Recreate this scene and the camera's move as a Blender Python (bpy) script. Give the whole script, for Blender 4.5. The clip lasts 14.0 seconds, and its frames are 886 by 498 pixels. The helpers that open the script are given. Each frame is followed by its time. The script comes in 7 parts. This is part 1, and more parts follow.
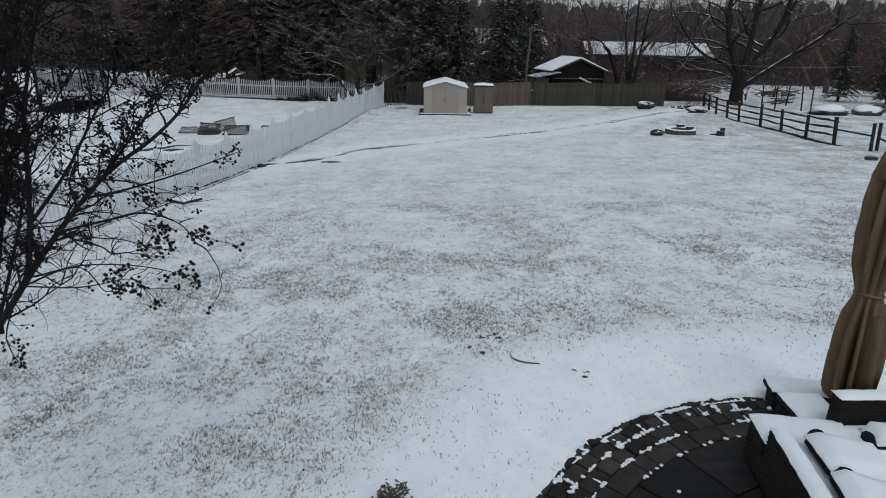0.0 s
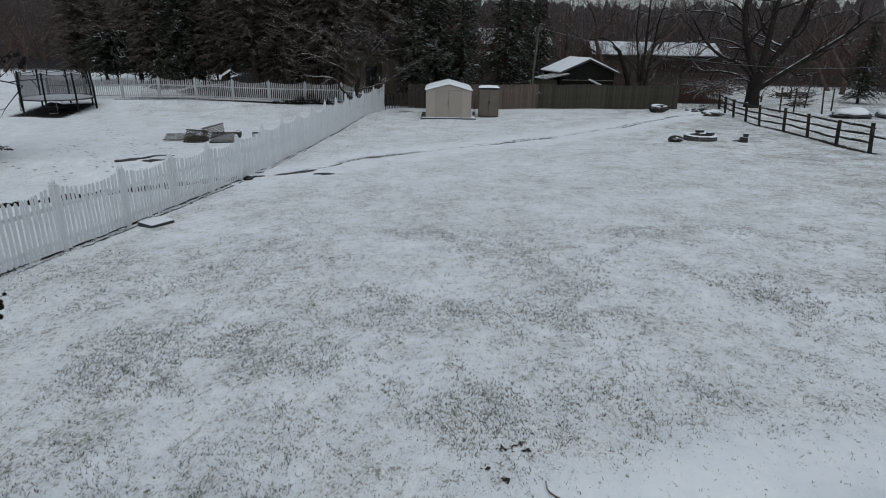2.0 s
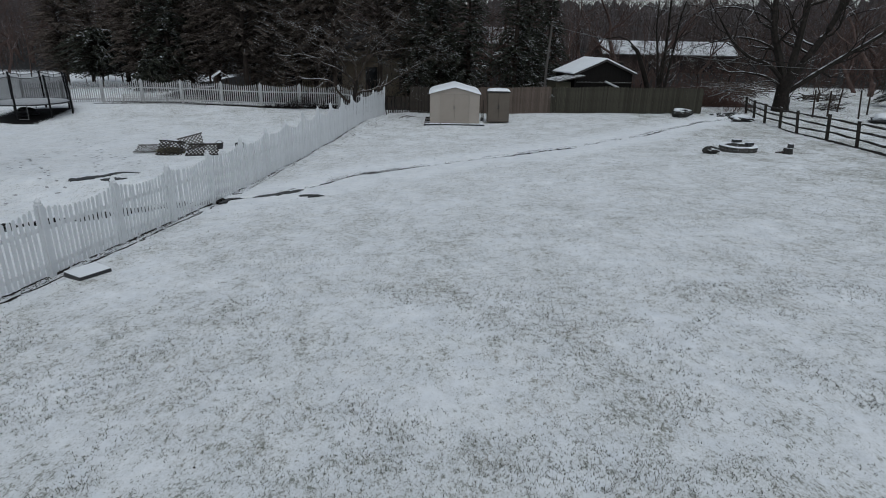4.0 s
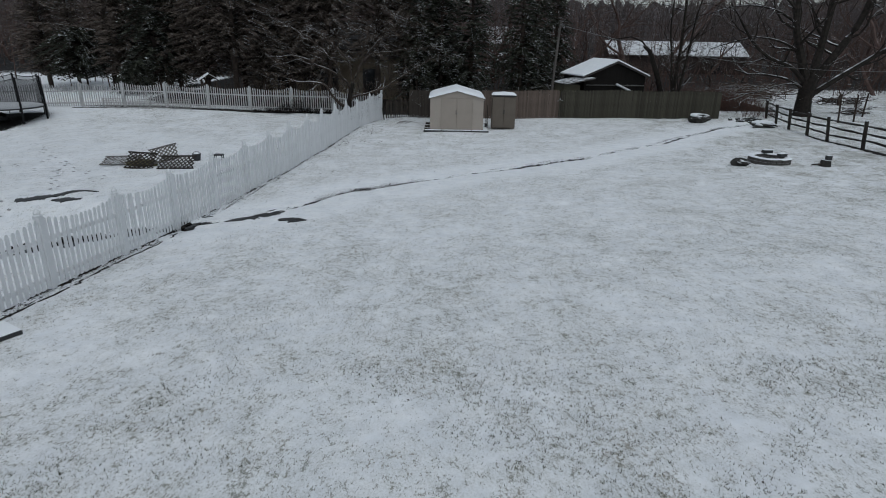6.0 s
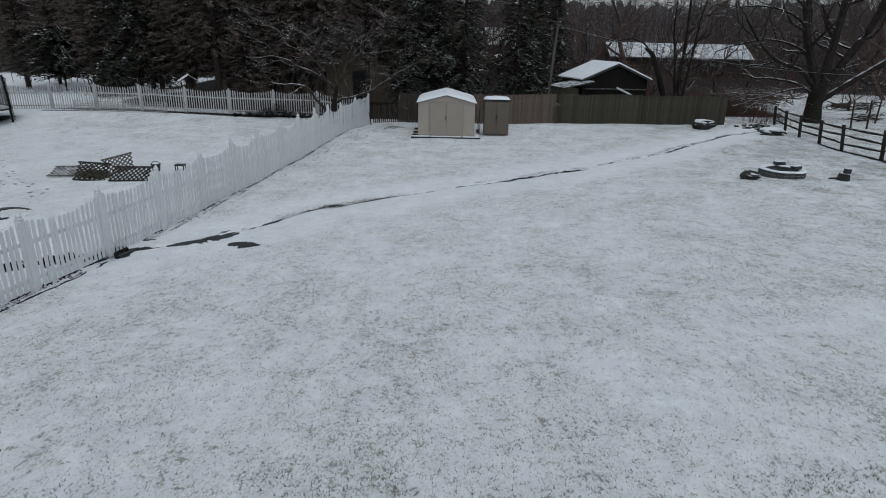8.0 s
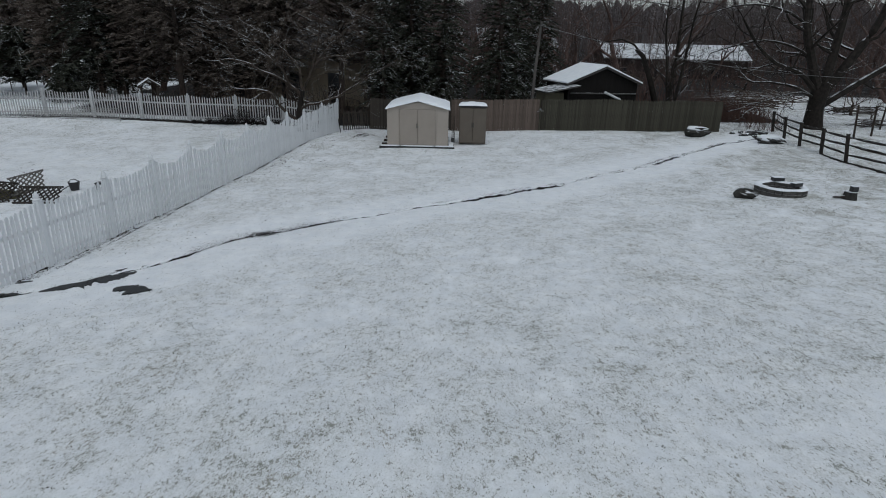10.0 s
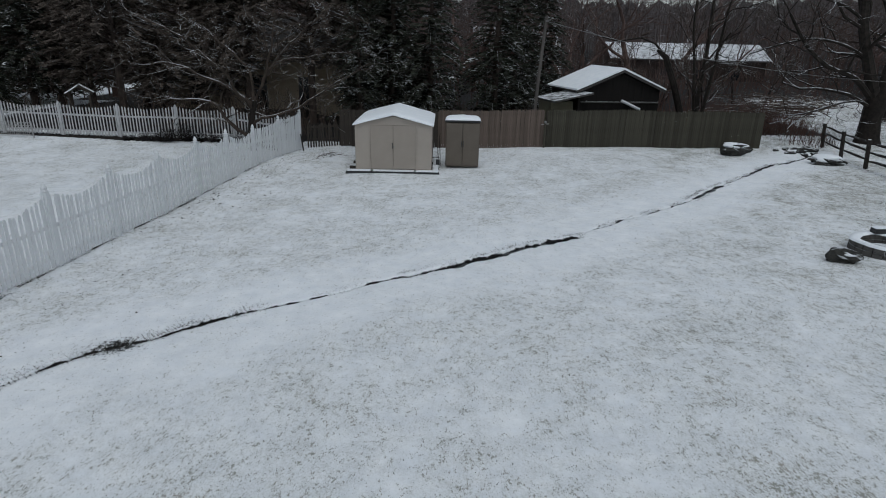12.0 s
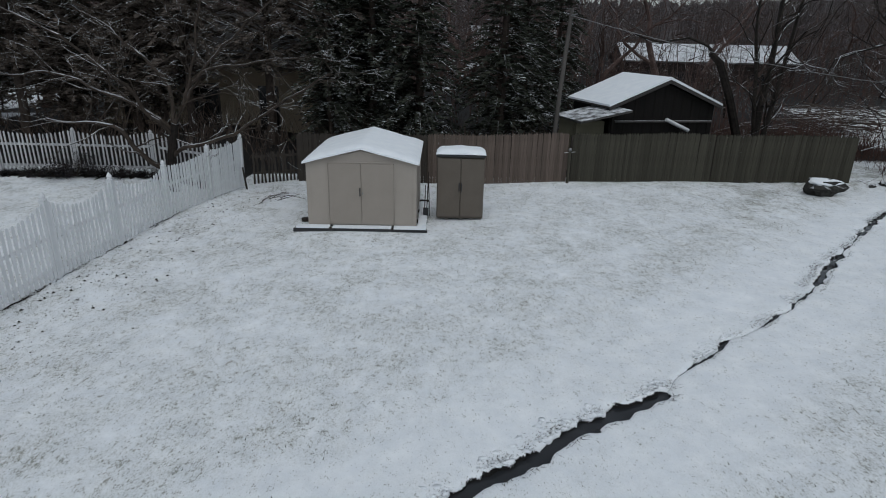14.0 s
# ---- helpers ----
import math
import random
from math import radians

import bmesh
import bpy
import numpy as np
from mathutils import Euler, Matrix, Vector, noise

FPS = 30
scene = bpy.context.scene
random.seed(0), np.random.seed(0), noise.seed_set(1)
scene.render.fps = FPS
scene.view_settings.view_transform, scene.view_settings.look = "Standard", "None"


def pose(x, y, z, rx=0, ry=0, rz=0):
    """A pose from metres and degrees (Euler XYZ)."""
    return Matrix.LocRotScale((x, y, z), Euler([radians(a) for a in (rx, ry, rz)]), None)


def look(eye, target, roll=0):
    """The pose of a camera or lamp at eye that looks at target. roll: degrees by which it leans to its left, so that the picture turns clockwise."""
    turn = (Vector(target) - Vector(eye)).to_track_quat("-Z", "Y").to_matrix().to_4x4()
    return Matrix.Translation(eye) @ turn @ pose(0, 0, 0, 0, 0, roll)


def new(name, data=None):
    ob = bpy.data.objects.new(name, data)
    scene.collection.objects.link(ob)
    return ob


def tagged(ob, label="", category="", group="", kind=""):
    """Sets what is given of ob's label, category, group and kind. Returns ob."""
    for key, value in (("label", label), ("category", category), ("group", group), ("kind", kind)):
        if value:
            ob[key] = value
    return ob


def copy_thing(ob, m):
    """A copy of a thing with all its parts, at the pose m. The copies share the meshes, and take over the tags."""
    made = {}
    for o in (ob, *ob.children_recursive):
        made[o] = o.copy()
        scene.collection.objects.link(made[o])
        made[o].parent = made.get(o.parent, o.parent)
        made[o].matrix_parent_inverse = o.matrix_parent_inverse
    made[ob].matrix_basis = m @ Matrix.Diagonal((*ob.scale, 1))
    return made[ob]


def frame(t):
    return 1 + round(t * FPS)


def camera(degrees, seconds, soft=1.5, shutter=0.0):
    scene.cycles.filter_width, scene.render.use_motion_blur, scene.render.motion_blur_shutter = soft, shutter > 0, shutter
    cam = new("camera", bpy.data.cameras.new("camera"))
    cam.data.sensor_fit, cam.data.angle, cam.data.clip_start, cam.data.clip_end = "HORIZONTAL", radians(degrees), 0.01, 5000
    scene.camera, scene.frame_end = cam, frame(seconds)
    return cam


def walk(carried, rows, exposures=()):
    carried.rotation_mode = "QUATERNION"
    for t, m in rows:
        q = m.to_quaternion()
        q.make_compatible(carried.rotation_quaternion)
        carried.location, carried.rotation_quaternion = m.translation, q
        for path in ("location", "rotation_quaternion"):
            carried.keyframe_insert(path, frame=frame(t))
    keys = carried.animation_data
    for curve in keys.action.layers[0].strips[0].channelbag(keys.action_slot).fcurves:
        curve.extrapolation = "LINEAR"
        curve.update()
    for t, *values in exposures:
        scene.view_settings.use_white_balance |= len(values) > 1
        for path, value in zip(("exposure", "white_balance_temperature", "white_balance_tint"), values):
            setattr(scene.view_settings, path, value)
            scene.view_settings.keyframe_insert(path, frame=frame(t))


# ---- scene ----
cam = camera(73.8, 14.0, soft=0.98)
ROWS = [
    (0, 0.000, 0.000, 5.205, 70.274, -1.097, -0.484),
    (0.5, 0.005, 0.246, 5.199, 70.284, -1.075, -0.487),
    (1, 0.008, 0.753, 5.198, 70.257, -1.062, -0.391),
    (1.5, 0.003, 1.413, 5.201, 70.241, -1.023, -0.300),
    (2, -0.027, 2.208, 5.208, 70.273, -0.998, -0.257),
    (2.5, -0.055, 2.985, 5.198, 70.226, -1.020, -0.158),
    (3, -0.094, 3.923, 5.172, 70.264, -0.999, -0.103),
    (3.5, -0.123, 4.793, 5.171, 70.259, -0.996, -0.045),
    (4, -0.173, 5.702, 5.177, 70.207, -0.966, 0.024),
    (6.5, -0.155, 8.994, 5.157, 70.232, -1.046, 0.237),
    (7, 0.097, 9.582, 5.141, 70.290, -1.112, 0.308),
    (7.5, 0.298, 10.062, 5.153, 70.301, -1.167, 0.274),
    (8, 0.519, 10.574, 5.157, 70.299, -1.225, 0.324),
    (10.5, 2.214, 14.420, 5.234, 70.345, -1.193, 0.263),
    (11, 2.387, 15.923, 5.221, 70.345, -1.206, 0.258),
    (11.5, 2.511, 17.492, 5.210, 70.313, -1.160, 0.231),
    (12, 2.599, 19.498, 5.186, 70.291, -1.144, 0.172),
    (12.5, 2.689, 21.508, 5.162, 70.317, -1.155, 0.209),
    (13, 2.700, 23.807, 5.164, 70.310, -1.181, 0.060),
    (13.5, 2.741, 25.698, 5.188, 70.249, -1.170, 0.015),
    (14, 2.782, 27.096, 5.181, 70.305, -1.204, -0.120),
]
walk(cam, [(t, pose(x, y, z, rx, ry, rz)) for t, x, y, z, rx, ry, rz in ROWS],
     exposures=[(0.0, 0.09, 6100, 4.5), (1.0, 0.07, 6100, 4.5), (2.2, -0.05, 6100, 4.5), (8.0, -0.06, 6100, 4.5), (13.0, -0.04, 6100, 4.5), (14.0, 0.0, 6100, 4.5)])

# ---- overcast winter daylight ----
world = bpy.data.worlds.new("sky")
scene.world = world
world.use_nodes = True
wn, wl = world.node_tree.nodes, world.node_tree.links
sky = wn.new("ShaderNodeTexSky")
sky.sky_type = "NISHITA"
sky.sun_disc = False
sky.sun_elevation = radians(62)
sky.sun_rotation = radians(160)
sky.air_density, sky.dust_density, sky.ozone_density = 1.0, 2.0, 1.0
grey = wn.new("ShaderNodeHueSaturation")
grey.inputs["Saturation"].default_value = 0.30
wl.new(sky.outputs[0], grey.inputs["Color"])
bg = wn["Background"]
wl.new(grey.outputs[0], bg.inputs["Color"])
bg.inputs["Strength"].default_value = 0.121
sun = new("sun", bpy.data.lights.new("sun", "SUN"))
sun.data.energy = 0.25
sun.data.angle = radians(40)
sun.data.color = (1.0, 0.97, 0.93)
sun.matrix_world = look((-4.5, -12.5, 25), (0, 0, 0))

# ---- mesh helpers ----
UP = Vector((0, 0, 1))


class Shape:
    """Collects vertices and faces for one mesh."""

    def __init__(self):
        self.v, self.f = [], []

    def add(self, pts, faces):
        n = len(self.v)
        self.v += [tuple(p) for p in pts]
        self.f += [tuple(n + i for i in q) for q in faces]

    def box(self, x0, x1, y0, y1, z0, z1, m=None, bevel=0.0):
        if bevel <= 0:
            pts = [Vector((x, y, z)) for z in (z0, z1) for x, y in ((x0, y0), (x1, y0), (x1, y1), (x0, y1))]
            faces = [(3, 2, 1, 0), (4, 5, 6, 7), (0, 1, 5, 4), (1, 2, 6, 5), (2, 3, 7, 6), (3, 0, 4, 7)]
        else:
            b = bevel
            pts, faces = [], []
            rings = [(z0, b), (z0 + b, 0), (z1 - b, 0), (z1, b)]
            for z, i in rings:
                xa, xb, ya, yb = x0 + i, x1 - i, y0 + i, y1 - i
                c = b
                pts += [Vector(p) for p in ((xa + c, ya, z), (xb - c, ya, z), (xb, ya + c, z), (xb, yb - c, z),
                                            (xb - c, yb, z), (xa + c, yb, z), (xa, yb - c, z), (xa, ya + c, z))]
            for k in range(3):
                for i in range(8):
                    j = (i + 1) % 8
                    faces.append((k * 8 + i, k * 8 + j, k * 8 + 8 + j, k * 8 + 8 + i))
            faces += [tuple(range(7, -1, -1)), tuple(range(24, 32))]
        if m is not None:
            pts = [m @ p for p in pts]
        self.add(pts, faces)
        return self

    def tube(self, pts, radii, n=5, cap=True):
        pts = [Vector(p) for p in pts]
        rings = []
        for i, p in enumerate(pts):
            d = (pts[min(i + 1, len(pts) - 1)] - pts[max(i - 1, 0)]).normalized()
            a = d.cross(UP if abs(d.z) < 0.9 else Vector((1, 0, 0))).normalized()
            b = a.cross(d)
            r = radii[i] if hasattr(radii, "__len__") else radii
            rings += [p + (a * math.cos(2 * math.pi * k / n) + b * math.sin(2 * math.pi * k / n)) * r for k in range(n)]
        faces = []
        for i in range(len(pts) - 1):
            for k in range(n):
                j = (k + 1) % n
                faces.append((i * n + k, i * n + n + k, i * n + n + j, i * n + j))
        if cap:
            faces += [tuple(range(n)), tuple(range(len(rings) - 1, len(rings) - n - 1, -1))]
        self.add(rings, faces)
        return self

    def prism(self, outline, y0, y1, m=None):
        """An outline in x and z, drawn out along y."""
        n = len(outline)
        pts = [Vector((x, y0, z)) for x, z in outline] + [Vector((x, y1, z)) for x, z in outline]
        faces = [tuple(range(n)), tuple(range(2 * n - 1, n - 1, -1))]
        faces += [(i, n + i, n + (i + 1) % n, (i + 1) % n) for i in range(n)]
        if m is not None:
            pts = [m @ p for p in pts]
        self.add(pts, faces)
        return self

    def lathe(self, profile, n=16, m=None, wobble=None):
        pts, faces = [], []
        for r, z in profile:
            for k in range(n):
                a = 2 * math.pi * k / n
                w = wobble(a, z) if wobble else 1
                pts.append(Vector((r * w * math.cos(a), r * w * math.sin(a), z)))
        for i in range(len(profile) - 1):
            for k in range(n):
                j = (k + 1) % n
                faces.append((i * n + k, i * n + j, i * n + n + j, i * n + n + k))
        faces += [tuple(range(n - 1, -1, -1)), tuple(range(len(pts) - n, len(pts)))]
        if m is not None:
            pts = [m @ p for p in pts]
        self.add(pts, faces)
        return self

    def blob(self, centre, size, seed=0, rough=0.18, n=12, flat=0.0):
        """A lumpy rounded body; flat cuts its underside."""
        pts, faces = [], []
        rows = n // 2 + 1
        for i in range(rows):
            th = math.pi * i / (rows - 1)
            for k in range(n):
                a = 2 * math.pi * k / n
                d = Vector((math.sin(th) * math.cos(a), math.sin(th) * math.sin(a), math.cos(th)))
                s = 1 + rough * 2 * noise.noise(d * 1.7 + Vector((seed * 3.1, seed, 0)))
                p = Vector((d.x * size[0] * s, d.y * size[1] * s, d.z * size[2] * s))
                p.z = max(p.z, -flat * size[2]) if flat else p.z
                pts.append(Vector(centre) + p)
        for i in range(rows - 1):
            for k in range(n):
                j = (k + 1) % n
                faces.append((i * n + k, i * n + n + k, i * n + n + j, i * n + j))
        self.add(pts, faces)
        return self

    def mesh(self, name, material, smooth=False):
        me = bpy.data.meshes.new(name)
        me.from_pydata(self.v, [], self.f)
        me.materials.append(material)
        if smooth:
            me.shade_smooth()
        me.update()
        return me


def part(name, shape, material, parent, label="", smooth=False):
    """One mesh object under a thing or a part."""
    ob = new(name, shape if isinstance(shape, bpy.types.Mesh) else shape.mesh(name, material, smooth))
    ob.parent = parent
    return tagged(ob, label)


def thing(name, label, category, at=(0, 0, 0), turn=0.0, group="", kind=""):
    """An empty at a thing's base that carries its parts."""
    ob = new(name)
    ob.empty_display_size = 0.2
    ob.matrix_basis = pose(*at, 0, 0, turn)
    return tagged(ob, label, category, group, kind)


def solo(name, shape, material, label, category, group="", kind="", smooth=False):
    return tagged(new(name, shape.mesh(name, material, smooth)), label, category, group, kind)


# ---- materials ----
def node_material(name, rough=0.8):
    m = bpy.data.materials.new(name)
    m.use_nodes = True
    n, l = m.node_tree.nodes, m.node_tree.links
    b = n["Principled BSDF"]
    b.inputs["Roughness"].default_value = rough
    b.inputs["Specular IOR Level"].default_value = 0.5 if rough < 0.6 else 0.15
    return m, n, l, b


def noise_node(n, l, scale, detail=4.0, rough=0.6, where=None, stretch=None):
    t = n.new("ShaderNodeTexNoise")
    t.inputs["Scale"].default_value = scale
    t.inputs["Detail"].default_value = detail
    t.inputs["Roughness"].default_value = rough
    if where is not None:
        if stretch:
            mp = n.new("ShaderNodeMapping")
            mp.inputs["Scale"].default_value = stretch
            l.new(where, mp.inputs["Vector"])
            where = mp.outputs[0]
        l.new(where, t.inputs["Vector"])
    return t.outputs["Fac"]


def ramp(n, l, fac, stops):
    r = n.new("ShaderNodeValToRGB")
    e = r.color_ramp.elements
    while len(e) < len(stops):
        e.new(0.5)
    for k, (p, c) in enumerate(stops):
        e[k].position = p
        e[k].color = (*c, 1) if len(c) == 3 else c
    l.new(fac, r.inputs["Fac"])
    return r.outputs["Color"]


def maths(n, l, op, a, b=None, clamp=False):
    q = n.new("ShaderNodeMath")
    q.operation = op
    q.use_clamp = clamp
    for k, v in enumerate((a, b)):
        if v is None:
            continue
        if isinstance(v, (int, float)):
            q.inputs[k].default_value = v
        else:
            l.new(v, q.inputs[k])
    return q.outputs[0]


def mixed(n, l, fac, a, b):
    q = n.new("ShaderNodeMix")
    q.data_type = "RGBA"
    for sock, v in ((q.inputs["Factor"], fac), (q.inputs[6], a), (q.inputs[7], b)):
        if isinstance(v, (int, float)):
            sock.default_value = v
        elif isinstance(v, tuple):
            sock.default_value = (*v, 1)
        else:
            l.new(v, sock)
    return q.outputs[2]


def bumped(n, l, b, height, strength=0.3, distance=0.02):
    q = n.new("ShaderNodeBump")
    q.inputs["Strength"].default_value = strength
    q.inputs["Distance"].default_value = distance
    l.new(height, q.inputs["Height"])
    l.new(q.outputs[0], b.inputs["Normal"])


def world_pos(n):
    return n.new("ShaderNodeNewGeometry").outputs["Position"]


def object_pos(n):
    return n.new("ShaderNodeTexCoord").outputs["Object"]


def random_value(n):
    return n.new("ShaderNodeObjectInfo").outputs["Random"]


def plain_material(name, colour, rough=0.7, vary=0.25, scale=6.0, stretch=(1, 1, 1), bump=0.15, metal=0.0, per_object=0.0, fine=60.0):
    """A surface with stains at one scale and grain at another."""
    m, n, l, b = node_material(name, rough)
    pos = object_pos(n)
    big = noise_node(n, l, scale, 5, 0.6, pos, stretch)
    small = noise_node(n, l, fine, 3, 0.6, pos, stretch)
    amount = maths(n, l, "ADD", maths(n, l, "MULTIPLY", big, 0.7), maths(n, l, "MULTIPLY", small, 0.3))
    dark = tuple(c * (1 - vary) for c in colour)
    light = tuple(min(1, c * (1 + vary)) for c in colour)
    col = ramp(n, l, amount, [(0.3, dark), (0.7, light)])
    if per_object:
        gain = maths(n, l, "ADD", maths(n, l, "MULTIPLY", random_value(n), 2 * per_object), 1 - per_object)
        mul = n.new("ShaderNodeMix")
        mul.data_type, mul.blend_type = "RGBA", "MULTIPLY"
        mul.inputs["Factor"].default_value = 1
        l.new(col, mul.inputs[6])
        l.new(gain, mul.inputs[7])
        col = mul.outputs[2]
    l.new(col, b.inputs["Base Color"])
    b.inputs["Metallic"].default_value = metal
    if bump:
        bumped(n, l, b, amount, bump, 0.01)
    return m


SNOW = (0.80, 0.82, 0.845)


def snow_material():
    m, n, l, b = node_material("snow", 0.75)
    pos = world_pos(n)
    big = noise_node(n, l, 3.0, 5, 0.6, pos)
    col = ramp(n, l, big, [(0.25, (0.74, 0.765, 0.80)), (0.75, (0.83, 0.845, 0.86))])
    l.new(col, b.inputs["Base Color"])
    b.inputs["Subsurface Weight"].default_value = 0.0
    bumped(n, l, b, noise_node(n, l, 40, 4, 0.7, pos), 0.25, 0.01)
    return m


def ground_material():
    """Thin snow over a lawn: blades and soil show through, in patches and in fine specks."""
    m, n, l, b = node_material("snowy_lawn", 0.85)
    pos = world_pos(n)
    lawn = n.new("ShaderNodeAttribute")
    lawn.attribute_name = "lawn"
    soil = n.new("ShaderNodeAttribute")
    soil.attribute_name = "soil"
    patch = noise_node(n, l, 0.75, 5, 0.65, pos, (1.0, 0.85, 1.0))
    tuft = noise_node(n, l, 4.0, 4, 0.7, pos, (1.0, 0.75, 1.0))
    speck = noise_node(n, l, 55.0, 2, 0.6, pos, (1.0, 0.42, 1.0))
    streak = noise_node(n, l, 30.0, 3, 0.7, pos, (1.0, 0.6, 1.0))
    clump = noise_node(n, l, 12.0, 3, 0.65, pos, (1.0, 0.7, 1.0))
    frost = noise_node(n, l, 26.0, 4, 0.75, pos, (1.0, 0.5, 1.0))
    # how deep the snow lies
    cover = maths(n, l, "ADD", maths(n, l, "MULTIPLY", patch, 0.55), maths(n, l, "MULTIPLY", tuft, 0.45))
    thin = n.new("ShaderNodeMapRange")
    thin.inputs["From Min"].default_value = 0.35
    thin.inputs["From Max"].default_value = 0.63
    l.new(cover, thin.inputs["Value"])
    fine = maths(n, l, "ADD", maths(n, l, "MULTIPLY", maths(n, l, "MAXIMUM", speck, streak), 0.62), maths(n, l, "MULTIPLY", clump, 0.38))
    amount = maths(n, l, "MULTIPLY", thin.outputs[0], lawn.outputs["Fac"])
    level = maths(n, l, "SUBTRACT", 0.625, maths(n, l, "MULTIPLY", amount, 0.112))
    show = maths(n, l, "MULTIPLY", maths(n, l, "SUBTRACT", fine, level), 20.0, clamp=True)
    grass = ramp(n, l, noise_node(n, l, 1.3, 4, 0.6, pos), [(0.35, (0.076, 0.080, 0.044)), (0.55, (0.125, 0.119, 0.072)), (0.72, (0.20, 0.162, 0.110))])
    white = ramp(n, l, noise_node(n, l, 2.2, 6, 0.65, pos), [(0.3, (0.74, 0.765, 0.80)), (0.7, (0.87, 0.882, 0.895))])
    # a veil of blades just under the snow
    veil = maths(n, l, "MULTIPLY", maths(n, l, "MULTIPLY", amount, clump), 0.26)
    col = mixed(n, l, veil, white, (0.44, 0.400, 0.345))
    # soft clumps where tufts hold the snow up, and a fine grain of half-covered blades
    for size, low, high, gain, tone in ((11.0, 0.44, 0.74, 0.36, (0.38, 0.38, 0.345)), (42.0, 0.46, 0.66, 0.62, (0.25, 0.255, 0.215))):
        q = n.new("ShaderNodeMapRange")
        q.inputs["From Min"].default_value = low
        q.inputs["From Max"].default_value = high
        l.new(noise_node(n, l, size, 4, 0.7, pos, (1.0, 0.75, 1.0)), q.inputs["Value"])
        col = mixed(n, l, maths(n, l, "MULTIPLY", maths(n, l, "MULTIPLY", q.outputs[0], amount), gain), col, tone)
    hoar = n.new("ShaderNodeMapRange")
    hoar.inputs["From Min"].default_value = 0.42
    hoar.inputs["From Max"].default_value = 0.80
    l.new(frost, hoar.inputs["Value"])
    col = mixed(n, l, maths(n, l, "MULTIPLY", maths(n, l, "MULTIPLY", hoar.outputs[0], amount), 0.34), col, (0.335, 0.325, 0.26))
    col = mixed(n, l, maths(n, l, "MULTIPLY", show, 0.64), col, grass)
    earth = ramp(n, l, speck, [(0.3, (0.0065, 0.0062, 0.0064)), (0.7, (0.021, 0.0195, 0.0188))])
    soil_edge = maths(n, l, "ADD", soil.outputs["Fac"], maths(n, l, "MULTIPLY", maths(n, l, "SUBTRACT", fine, 0.53), 1.6))
    dirt = n.new("ShaderNodeMapRange")
    dirt.inputs["From Min"].default_value = 0.45
    dirt.inputs["From Max"].default_value = 0.55
    l.new(soil_edge, dirt.inputs["Value"])
    col = mixed(n, l, dirt.outputs[0], col, earth)
    l.new(col, b.inputs["Base Color"])
    height = maths(n, l, "ADD", maths(n, l, "MULTIPLY", tuft, 1.0), maths(n, l, "MULTIPLY", fine, 0.8))
    bumped(n, l, b, height, 0.55, 0.03)
    return m


def snowy_material(name, dark, light, snow_from=0.35, amount=0.5, scale=6.0, rough=0.85, patch=0.5):
    """Bark, needles or stone with snow lying on what faces upwards."""
    m, n, l, b = node_material(name, rough)
    pos = world_pos(n)
    geo = n.new("ShaderNodeNewGeometry")
    sep = n.new("ShaderNodeSeparateXYZ")
    l.new(geo.outputs["Normal"], sep.inputs[0])
    body = ramp(n, l, noise_node(n, l, scale, 5, 0.65, pos), [(0.3, dark), (0.7, light)])
    where = maths(n, l, "ADD", sep.outputs["Z"], maths(n, l, "MULTIPLY", maths(n, l, "SUBTRACT", noise_node(n, l, scale * 0.7, 4, 0.7, pos), 0.5), 3 * patch))
    q = n.new("ShaderNodeMapRange")
    q.inputs["From Min"].default_value = snow_from
    q.inputs["From Max"].default_value = snow_from + 0.25
    l.new(where, q.inputs["Value"])
    l.new(mixed(n, l, maths(n, l, "MULTIPLY", q.outputs[0], amount), body, SNOW), b.inputs["Base Color"])
    return m


MAT_GROUND = ground_material()
MAT_SNOW = snow_material()
MAT_WHITE = plain_material("white_vinyl", (0.62, 0.63, 0.645), 0.5, 0.06, 2.0, bump=0.05, per_object=0.05)
# Greyer than white_vinyl: the trees' shade over the back fence is in the paint.
MAT_SHADED_WHITE = plain_material("tree_shaded_white_paint", (0.42, 0.42, 0.425), 0.7, 0.22, 2.5, (3, 3, 1), 0.1, per_object=0.16)
MAT_TAN_WOOD = plain_material("weathered_tan_wood", (0.108, 0.084, 0.070), 0.85, 0.35, 2.0, (8, 8, 0.8), 0.4, per_object=0.16)
MAT_GREY_WOOD = plain_material("green_grey_wood", (0.0490, 0.0455, 0.0350), 0.9, 0.40, 2.0, (8, 8, 0.8), 0.4, per_object=0.22)
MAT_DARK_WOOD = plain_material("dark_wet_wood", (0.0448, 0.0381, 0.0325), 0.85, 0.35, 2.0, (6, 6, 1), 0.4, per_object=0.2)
MAT_RAIL = snowy_material("rail_wood", (0.014, 0.012, 0.0105), (0.046, 0.040, 0.035), 0.62, 0.85, 5.0, patch=0.25)
MAT_SHED = plain_material("beige_resin", (0.325, 0.288, 0.252), 0.6, 0.07, 1.5, bump=0.08, fine=120)
MAT_SHED_DOOR = plain_material("beige_resin_door", (0.282, 0.247, 0.214), 0.6, 0.08, 1.5, bump=0.08, fine=120)
MAT_BROWN = plain_material("taupe_resin", (0.118, 0.100, 0.083), 0.6, 0.12, 2.0, bump=0.08)
MAT_BLACK = plain_material("black_plastic", (0.02, 0.02, 0.022), 0.5, 0.3, 5.0, bump=0.05)
MAT_METAL = plain_material("dull_steel", (0.22, 0.22, 0.22), 0.45, 0.25, 8.0, metal=0.8, bump=0.05)
